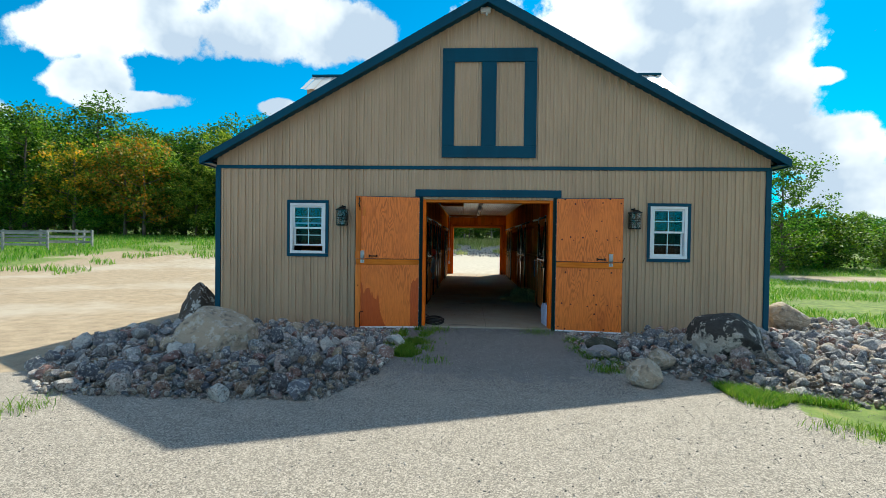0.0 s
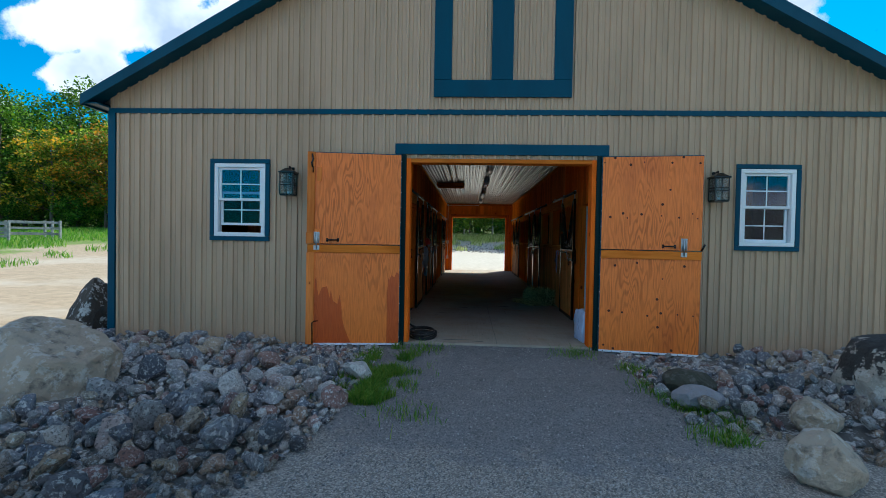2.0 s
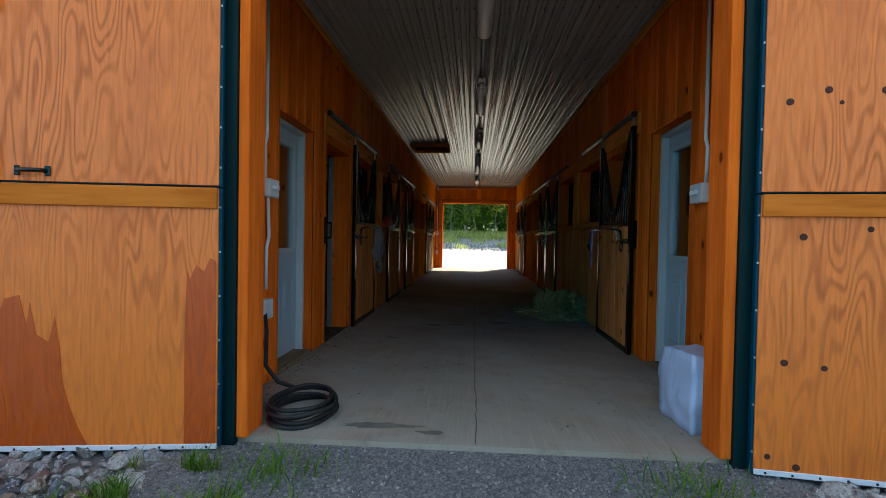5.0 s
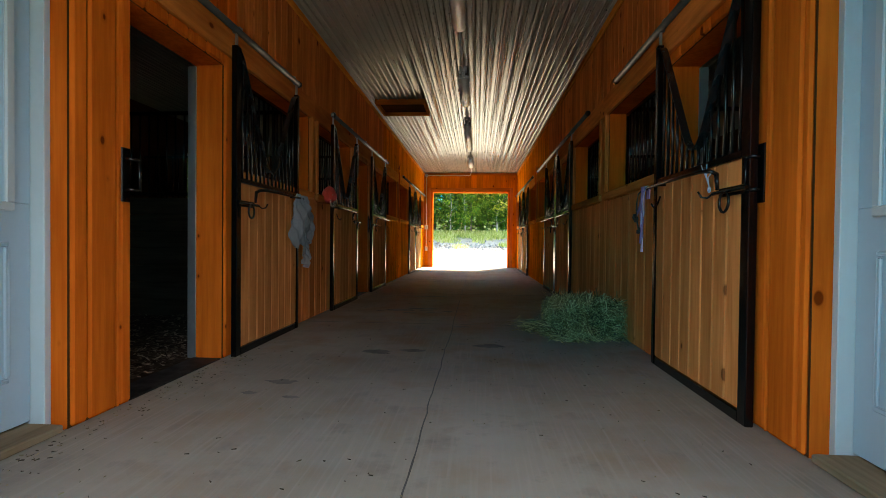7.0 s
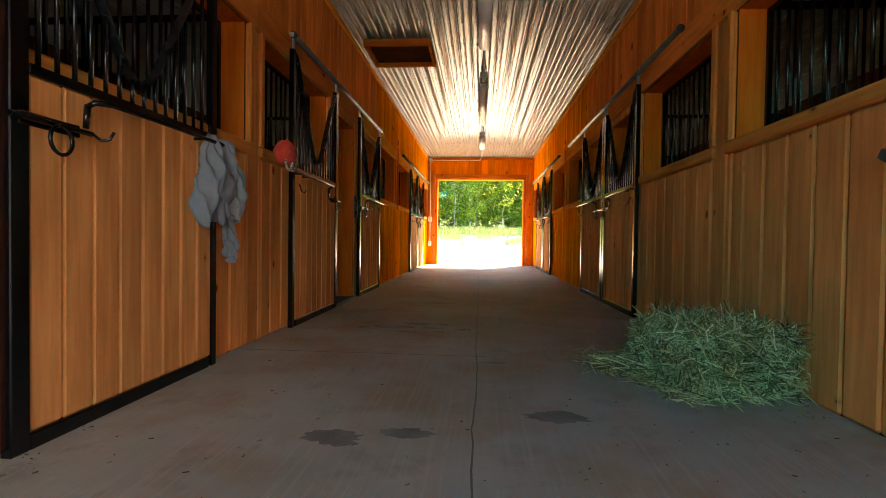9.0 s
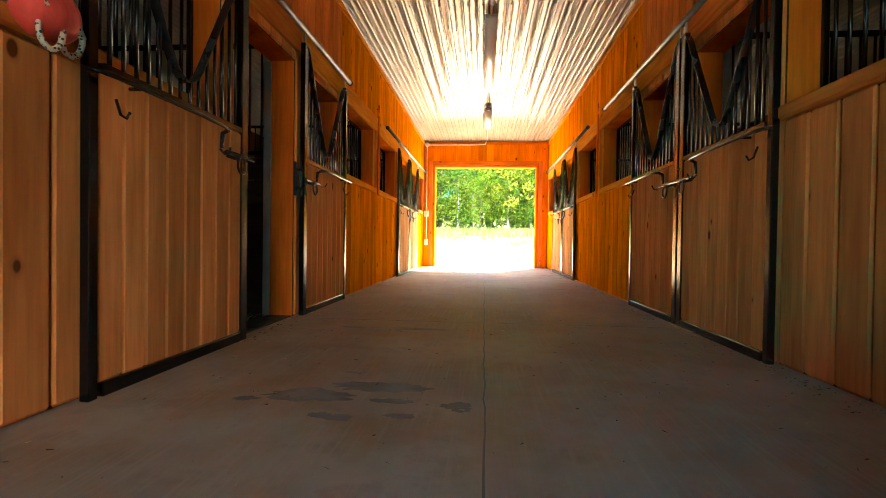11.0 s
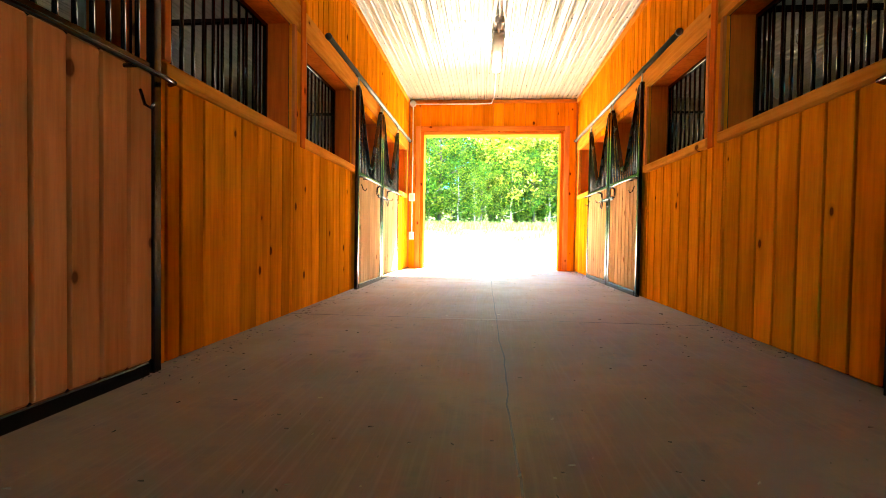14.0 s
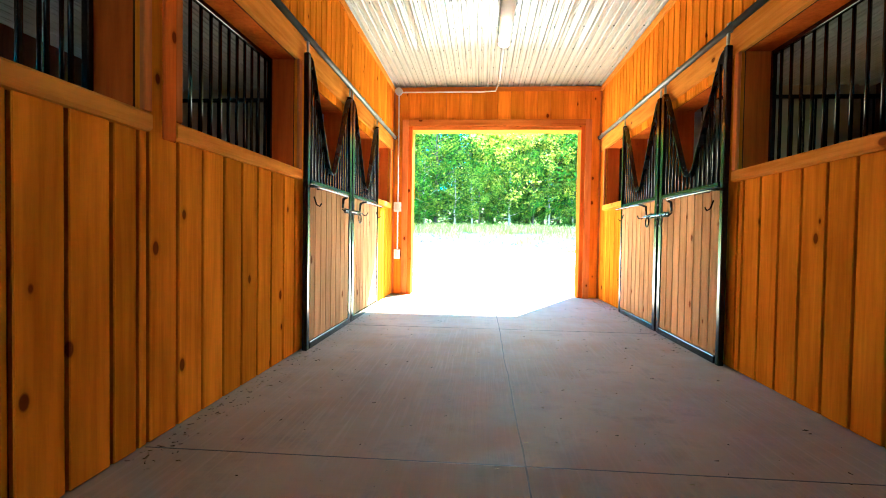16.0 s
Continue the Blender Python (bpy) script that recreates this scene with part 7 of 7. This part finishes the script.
def near_grass(rnd):
    k = rnd.random()
    if k < 0.30:
        x, y = rnd.gauss(-1.36, 0.17), rnd.uniform(-2.4, -0.3)
        if noise.noise((x * 3.4, y * 3.4, 7)) < 0.05:
            return None
    elif k < 0.37:
        x, y = 1.5 + rnd.gauss(0, 0.10) + rnd.random() * 0.3, rnd.uniform(-3.0, -0.8)
        if noise.noise((x * 2.6, y * 2.6, 3)) < 0.05:
            return None
    elif k < 0.385:
        cx, cy = rnd.choice(((-0.9, -2.6), (-4.9, -5.0), (-0.9, -0.3), (1.0, -0.35)))
        x, y = rnd.gauss(cx, 0.14), rnd.gauss(cy, 0.12)
    else:
        x = rnd.uniform(2.75, 6.5)
        edge = -2.6 - 0.62 * (x - 1.45) if x < 4 else -4.2 - 0.15 * (x - 4)
        y = edge - 0.05 - abs(rnd.gauss(0, 0.3 + 0.25 * max(0, x - 2.6)))
        if noise.noise((x * 1.5, y * 1.5, 4)) < -0.02:
            return None
    if y > -0.06 and abs(x) < 5.4:
        return None
    return at_ground(x, y)


blades("grass", 34000, near_grass, 0.11, GRASS, "tufts of green grass at the heap edges", 0.0032, 0.6, 5)


def side_grass(rnd):
    x, y = rnd.uniform(5.7, 30), rnd.uniform(-4, 45)
    if pile_height(1, x, y) > 0.0 or 16 < y < 19.5 or noise.noise((x * 0.25, y * 0.25, 9)) < -0.25:
        return None
    return at_ground(x, y)


blades("meadow", 110000, side_grass, 0.19, GRASS, "rough green meadow beside the barn", 0.010, 0.6, 6)


def left_grass(rnd):
    x, y = rnd.uniform(-52, -8), rnd.uniform(8, 52)
    edge = -20.5 - 0.18 * (y - 11)
    if (y < 22 and x > edge + 2) or (x > edge - 5 and y < 40 and noise.noise((x * 0.35, y * 0.35, 2)) < 0.22 - 0.012 * (y - 12)):
        return None
    return at_ground(x, y)


blades("field_grass", 42000, left_grass, 0.35, GRASS, "rough grass rising to the woods", 0.02, 0.4, 7)


def bank_grass(rnd):
    x, y = rnd.uniform(-16, 18), rnd.uniform(48.5, 63)
    if y < 55 and noise.noise((x * 0.35, y * 0.35, 12)) < 0.42 - 0.11 * (y - 48.5):
        return None
    return at_ground(x, y)


blades("bank_grass", 30000, bank_grass, 0.5, DRY_GRASS, "green grass on the bank behind the yard", 0.022, 0.4, 8)


def bank_rubble():
    rnd = random.Random(9)
    verts, faces = [], []
    for _ in range(2000):
        x, y = rnd.uniform(-16, 18), rnd.gauss(50, 1.7)
        me = rnd.choice(STONES[6:])
        s = rnd.uniform(0.10, 0.36)
        m = Matrix.LocRotScale((x, y, ground_z(x, y) + s * 0.15), Euler((rnd.uniform(0, 6), rnd.uniform(0, 6), rnd.uniform(0, 6))), (s, s, s))
        b = len(verts)
        verts += [tuple(m @ v.co) for v in me.vertices]
        faces += [tuple(b + k for k in p.vertices) for p in me.polygons]
    me = bpy.data.meshes.new("bank_rubble")
    me.from_pydata(verts, [], faces)
    me.materials.append(ROCK_MIX)
    tagged(new("bank_rubble", me), "band of pale rubble along the foot of the bank", "rubble", "", "stuff")


bank_rubble()


# ------------------------------------------------------------------ trees and bushes
def tree(m, height, spread, seed, leaf_mat, label, leaf=0.3, count=7600, trunk=True, name="tree", category="tree", bark=None):
    rnd = random.Random(seed)
    t = thing(name, m, label, category, "woodland trees" if name == "tree" else "bushes")
    bm = bmesh.new()
    tips = []
    top = height * 0.8
    r0 = 0.016 * height
    stem = [(0.15 * rnd.gauss(0, 1) * i / 6, 0.15 * rnd.gauss(0, 1) * i / 6, top * i / 6) for i in range(7)]
    bm_tube(bm, stem, [r0 * (1 - 0.85 * i / 6) for i in range(7)], 7)
    n = 15
    for k in range(n):
        f = (0.16 if trunk else 0.05) + 0.80 * k / n
        z = top * f
        a = k * 2.4 + rnd.uniform(-0.4, 0.4)
        ln = spread * (0.55 + 0.45 * math.sin(math.pi * min(1, 0.25 + f * 0.75))) * rnd.uniform(0.75, 1.15) * (1.0 if f < 0.75 else 0.7)
        up = 0.25 + 0.5 * f
        p0 = Vector((0, 0, z))
        p1 = p0 + Vector((math.cos(a) * ln * 0.5, math.sin(a) * ln * 0.5, ln * up * 0.35))
        p2 = p0 + Vector((math.cos(a + 0.2) * ln, math.sin(a + 0.2) * ln, ln * up))
        rb = r0 * (0.42 - 0.25 * f)
        bm_tube(bm, [p0, p1, p2], [rb, rb * 0.6, rb * 0.2], 5)
        tips += [(p2, 1.0), (p1.lerp(p2, 0.45), 0.9), (p0.lerp(p1, 0.8), 0.7)]
    tips += [(Vector((0, 0, top * 0.98)), 1.0), (Vector((0, 0, top * 1.08)), 0.8)]
    part("trunk", bm, bark or BARK, t, smooth=True)
    verts, faces = [], []
    clumps = []
    for p, w in tips:
        for _ in range(3):
            clumps.append((p + Vector((rnd.gauss(0, 1), rnd.gauss(0, 1), rnd.gauss(0, 0.6))) * spread * 0.16, spread * rnd.uniform(0.16, 0.32) * w))
    for _ in range(count):
        c, r = rnd.choice(clumps)
        d = Vector((rnd.gauss(0, 1), rnd.gauss(0, 1), rnd.gauss(0, 0.75)))
        d = d.normalized() * r * rnd.random() ** 0.4
        p = c + d
        if p.z < 0.1:
            continue
        a = Vector((rnd.gauss(0, 1), rnd.gauss(0, 1), rnd.gauss(0, 0.6))).normalized()
        b = a.cross(Vector((rnd.gauss(0, 1), rnd.gauss(0, 1), rnd.gauss(0, 1)))).normalized()
        s = leaf * rnd.uniform(0.55, 1.25)
        i = len(verts)
        verts += [tuple(p - a * s * 0.6), tuple(p + b * s * 0.34 + a * s * 0.05), tuple(p + a * s * 0.6), tuple(p - b * s * 0.34 + a * s * 0.05)]
        faces.append((i, i + 1, i + 2, i + 3))
    me = bpy.data.meshes.new("crown")
    me.from_pydata(verts, [], faces)
    me.materials.append(leaf_mat)
    ob = new("crown", me)
    ob.parent = t
    return t


def woods():
    rnd = random.Random(31)
    kinds = [tree(pose(-30, 62, 0), 17, 4.6, 1, LEAF, "tall broadleaf tree with dense dark green crown"),
             tree(pose(-22, 62, 0), 14, 4.2, 2, LEAF_LIGHT, "broadleaf tree with light green crown"),
             tree(pose(-38, 60, 0), 15, 4.4, 3, LEAF, "broadleaf tree with ragged green crown"),
             tree(pose(-34, 57, 0), 13.5, 3.8, 4, LEAF_AUTUMN, "tree with leaves turning orange and yellow", count=4200),
             tree(pose(4, 61, 0), 14, 3.6, 5, LEAF_YELLOW, "tree with sunlit yellowing crown at the wood edge", count=3600),
             tree(pose(-4, 59, 0), 9, 1.7, 6, LEAF_LIGHT, "slender young tree with pale bare stem", 0.24, 800, bark=BARK_PALE)]
    for k, (x, y) in zip(kinds, ((-30, 62), (-22, 62), (-38, 60), (-41, 45.5), (3.2, 60.6), (-6.1, 58.7))):
        k.matrix_basis = pose(x, y, ground_z(x, y) - 0.1)
    spots = []
    # wood behind the yard and along the left field
    x = -74.0
    while x < 22:
        if x < -20:
            y = 50 + 0.10 * (x + 20)
        else:
            y = 61 + 0.06 * abs(x)
        spots.append((x + rnd.uniform(-1, 1), y + rnd.uniform(-1.5, 1.5), rnd.choice((0, 1, 1, 2)), rnd.uniform(0.75, 0.95)))
        spots.append((x + rnd.uniform(-1.5, 3), y + 6 + rnd.uniform(-1.5, 2), rnd.choice((0, 0, 2)), rnd.uniform(0.95, 1.15)))
        spots.append((x + rnd.uniform(-1, 3), y - 1.5 + rnd.uniform(-1, 1), rnd.choice((1, 1, 2, 0)), rnd.uniform(0.42, 0.62)))
        if abs(x) > 18:
            spots.append((x + 2 + rnd.uniform(-1, 1), y + 11, rnd.choice((0, 2)), rnd.uniform(0.95, 1.1)))
        x += 3.4
    spots += [(7.6, 60.2, 4, 0.8), (9.6, 61.5, 4, 1.0), (0.4, 62.5, 4, 0.95), (-3.0, 58.9, 5, 0.8), (-1.2, 58.6, 5, 0.7), (2.6, 58.8, 5, 0.9), (6.6, 58.7, 5, 0.85), (9.0, 58.9, 5, 0.75), (-46, 44, 3, 0.95), (-38, 44.5, 3, 0.92),  (-52, 44, 0, 0.98), (-56.5, 43, 0, 1.05), (-28, 55, 1, 0.7), (42, 52, 1, 0.28), (50, 56, 0, 0.3), (60, 60, 2, 0.32), (18.6, 21, 0, 0.47), (70, 64, 0, .35), (38, 60, 0, .34), (46, 66, 2, .3), (56, 70, 0, .34), (64, 74, 1, .34)]
    for x, y, k, s in spots:
        c = copy_thing(kinds[k], pose(0, 0, 0))
        c.matrix_basis = Matrix.LocRotScale((x, y, ground_z(x, y) - 0.1), Euler((0, 0, rnd.uniform(0, 6.28))), (s, s, s * rnd.uniform(0.92, 1.1)))
    bush = tree(pose(20, 22, 0), 3.2, 1.7, 9, LEAF, "rounded green bush in the meadow", 0.16, 3600, False, "bush", "bush")
    bush.matrix_basis = pose(23.2, 24, ground_z(23.2, 24) - 0.1)
    for x, y, s in ((22.2, 24.6, 1.15), (24.4, 24.8, 1.2), (28.5, 26, 0.8), (23.4, 26.2, 1.35), (31, 28, 0.8), (33, 31, 0.9), (19.4, 22, 0.9), (-12, 58, 1.0), (-7, 59, 0.9), (-2, 60, 0.8), (4, 60, 0.9), (9, 59, 1.0), (14, 60, 0.9),
                    (-24, 48, 1.1), (-30, 47.5, 1.2), (-37, 46, 1.1), (-44, 45, 1.2), (-51, 44, 1.2), (-18, 50, 1.1), (36, 36, 1.1), (42, 40, 1.2), *[(-74 + 2.6 * i, (49.5 + 0.10 * (-54 + 2.6 * i) if -74 + 2.6 * i < -20 else 60.0), 0.9 + 0.5 * ((i * 7) % 5) / 5) for i in range(38)]):
        c = copy_thing(bush, pose(0, 0, 0))
        c.matrix_basis = Matrix.LocRotScale((x, y, ground_z(x, y) - 0.1), Euler((0, 0, rnd.uniform(0, 6.28))), (s, s, s))


woods()


# ------------------------------------------------------------------ paddock fence
def paddock_fence():
    line = [(-48, 26), (-39, 28.5), (-33.5, 29.5), (-30.5, 27.5), (-31.5, 24.5), (-36, 22), (-44, 20.5)]
    f = thing("paddock_fence", pose(0, 0, 0), "weathered grey board fence round a paddock", "fence")
    for (xa, ya), (xb, yb) in zip(line, line[1:]):
        n = max(1, round(math.hypot(xb - xa, yb - ya) / 2.4))
        for i in range(n):
            p = Vector((xa + (xb - xa) * i / n, ya + (yb - ya) * i / n, 0))
            q = Vector((xa + (xb - xa) * (i + 1) / n, ya + (yb - ya) * (i + 1) / n, 0))
            p.z, q.z = ground_z(p.x, p.y), ground_z(q.x, q.y)
            bm = bmesh.new()
            bm_bevel_box(bm, p.x - 0.07, p.x + 0.07, p.y - 0.07, p.y + 0.07, p.z - 0.2, p.z + 1.4, r=0.01)
            part("post", bm, FENCE_WOOD, f)
            d = q - p
            a = math.atan2(d.y, d.x)
            for h in (0.35, 0.75, 1.18):
                bm = bmesh.new()
                bm_bevel_box(bm, 0, d.length, -0.10, -0.075, h, h + 0.15, r=0.004, m=Matrix.Translation(p) @ Matrix.Rotation(a, 4, "Z"))
                part("rail", bm, FENCE_WOOD, f)


paddock_fence()


# ------------------------------------------------------------------ small fittings of the stall fronts and side rooms
def post_keeper(side, y, z0, z1):
    k = thing("latch_keeper", pose(side * AX, y, 0), "black steel latch keeper on the stall post", "latch", "latch keepers")
    s = -side
    X = lambda a, b: (min(s * a, s * b), max(s * a, s * b))
    box_part("plate", k, BLACK, (*X(0.0, 0.008), -0.03, 0.03, z0, z1), r=0.003)
    bm = bmesh.new()
    for z in (z0 + 0.06, z1 - 0.06):
        bm_tube(bm, [(s * 0.006, -0.015, z), (s * 0.045, -0.015, z), (s * 0.055, 0.0, z), (s * 0.055, 0.035, z)], 0.009, 8)
    bm_tube(bm, [(s * 0.055, 0.032, z0 + 0.052), (s * 0.055, 0.032, z1 - 0.052)], 0.009, 8)
    part("loop", bm, BLACK, k, smooth=True)
    for z in (z0 + 0.02, z1 - 0.02):
        bm = bmesh.new()
        bm_tube(bm, [(s * 0.007, 0, z), (s * 0.013, 0, z)], 0.008, 6)
        part("bolt", bm, BLACK, k)


for s_, y_, z_ in ((-1, 2.25, 1.02), (1, 2.245, 1.03), (-1, 7.70, 0.97), (1, 7.785, 0.99), (-1, 13.42, 0.99), (1, 13.40, 0.99)):
    post_keeper(s_, y_, z_, z_ + 0.27)


def hanging_bag():
    bag = thing("hanging_bag", pose(1.955, 1.965, 0), "black cloth bag hanging by a strap on the board wall", "bag")
    bm = bmesh.new()
    bmesh.ops.create_uvsphere(bm, u_segments=20, v_segments=16, radius=1)
    for v in bm.verts:
        c = v.co
        w = 0.072 + 0.022 * math.sin(2.2 * c.z + 0.6)
        n = 1 + 0.16 * noise.noise(c * 2.2 + Vector((3, 1, 7)))
        v.co = Vector((c.x * w * n + 0.012 * math.sin(3 * c.z), c.y * 0.042 * n, 1.43 + c.z * 0.205 * (1 + 0.04 * noise.noise(c * 3))))
    part("sack", bm, RUBBER, bag, smooth=True)
    bm = bmesh.new()
    bm_tube(bm, [(-0.02, 0.05, 1.87), (-0.035, 0.04, 1.75), (-0.03, 0.02, 1.62)], 0.006, 6)
    bm_tube(bm, [(0.0, 0.0, 1.24), (-0.03, 0.01, 1.17), (-0.01, 0.015, 1.10), (0.0, 0.02, 1.0)], 0.008, 6)
    part("strap", bm, RUBBER, bag, smooth=True)


hanging_bag()


def bridle_hook(x, z, rings, y=2.022):
    h = thing("bridle_hook", pose(x, y, z), "black iron bridle hook on the board wall", "hook", "bridle hooks")
    box_part("plate", h, BLACK, (-0.012, 0.012, -0.008, 0.0, -0.07, 0.04), r=0.003)
    bm = bmesh.new()
    for cx, r in rings:
        bm_tube(bm, [(cx + r * math.sin(t), -0.035 - 0.01 * math.cos(t), r * math.cos(t)) for t in [2 * math.pi * i / 16 for i in range(17)]], 0.009, 6)
        bm_tube(bm, [(0, -0.004, 0), (cx * 0.5, -0.035, -0.005)], 0.007, 6)
    if not rings:
        bm_tube(bm, [(-0.07, -0.05, 0.02), (-0.05, -0.04, -0.005), (0, -0.008, 0), (0.05, -0.04, -0.01), (0.08, -0.05, 0.0)], 0.008, 6)
    part("arm", bm, BLACK, h, smooth=True)


bridle_hook(2.06, 1.87, [(0.0, 0.048), (0.075, 0.038)])
bridle_hook(-2.16, 1.68, [])


def twine_tuft():
    rnd = random.Random(15)
    bm = bmesh.new()
    for i in range(5):
        a, c = rnd.uniform(-0.025, 0.025), rnd.uniform(-0.02, 0.02)
        bm_tube(bm, [(0, 0, 0), (-0.01, a * 0.5, 0.05), (-0.012 + c, a, 0.10 + rnd.uniform(-0.02, 0.03))], 0.0025, 5)
    bm_tube(bm, [(0.0, 0.012 * math.sin(t), -0.012 + 0.014 * math.cos(t)) for t in [2 * math.pi * i / 10 for i in range(11)]], 0.004, 5)
    ob = part("twine", bm, TWINE, smooth=True)
    ob.matrix_basis = pose(AX - 0.088, 2.56, 1.135)
    tagged(ob, "knotted pale blue baling twine on the door latch", "twine")


TWINE = painted("pale_blue_twine", (0.45, 0.60, 0.74), 0.7, 0.2, 30.0)
twine_tuft()


def caged_lamp(x, y):
    lamp = thing("caged_lamp", pose(x, y, CEIL), "caged glass lamp under the stall ceiling", "lamp", "caged lamps")
    bm = bmesh.new()
    bm_tube(bm, [(0, 0, 0), (0, 0, -0.05)], 0.05, 14)
    part("base", bm, PLASTIC, lamp)
    bm = bmesh.new()
    bm_tube(bm, [(0, 0, -0.051), (0, 0, -0.09), (0, 0, -0.15), (0, 0, -0.175)], [0.034, 0.042, 0.038, 0.015], 14)
    part("jar", bm, FROST, lamp, smooth=True)
    bm = bmesh.new()
    for i in range(6):
        a = math.pi * i / 3
        bm_tube(bm, [(r * math.cos(a), r * math.sin(a), z) for r, z in ((0.046, -0.05), (0.054, -0.10), (0.048, -0.165), (0.006, -0.195))], 0.004, 5)
    bm_tube(bm, [(0.054 * math.cos(t), 0.054 * math.sin(t), -0.11) for t in [2 * math.pi * i / 14 for i in range(15)]], 0.004, 5)
    part("cage", bm, GALV, lamp, smooth=True)


caged_lamp(3.55, 13.1)


def stall_shavings():
    rnd = random.Random(51)
    verts, faces = [], []
    for _ in range(9000):
        x, y = -AX - WT - 0.02 - abs(rnd.gauss(0, 0.75)), rnd.uniform(2.2, 8.9)
        if x < BX0 + 0.3 or min(abs(y - q) for q in PARTS_Y) < 0.05:
            continue
        ln, w, a = rnd.uniform(0.006, 0.022), rnd.uniform(0.003, 0.009), rnd.uniform(0, 6.28)
        d, e = Vector((math.cos(a), math.sin(a), rnd.uniform(-0.3, 0.3))) * ln, Vector((-math.sin(a), math.cos(a), rnd.uniform(-0.4, 0.4))) * w
        p = Vector((x, y, 0.012 + 0.03 * max(0, noise.noise((x * 3, y * 3, 1)))))
        b = len(verts)
        verts += [tuple(p - d - e), tuple(p + d - e), tuple(p + d + e), tuple(p - d + e)]
        faces.append((b, b + 1, b + 2, b + 3))
    me = bpy.data.meshes.new("shavings")
    me.from_pydata(verts, [], faces)
    me.materials.append(FLAKES)
    tagged(new("shavings", me), "pale wood shavings strewn on the stall floor", "shavings", "", "stuff")


FLAKES = leafy("shaving_flakes", (0.05, 0.04, 0.028), (0.20, 0.16, 0.11), (0.62, 0.54, 0.42), 0.85, 0.0, 0.1)
stall_shavings()
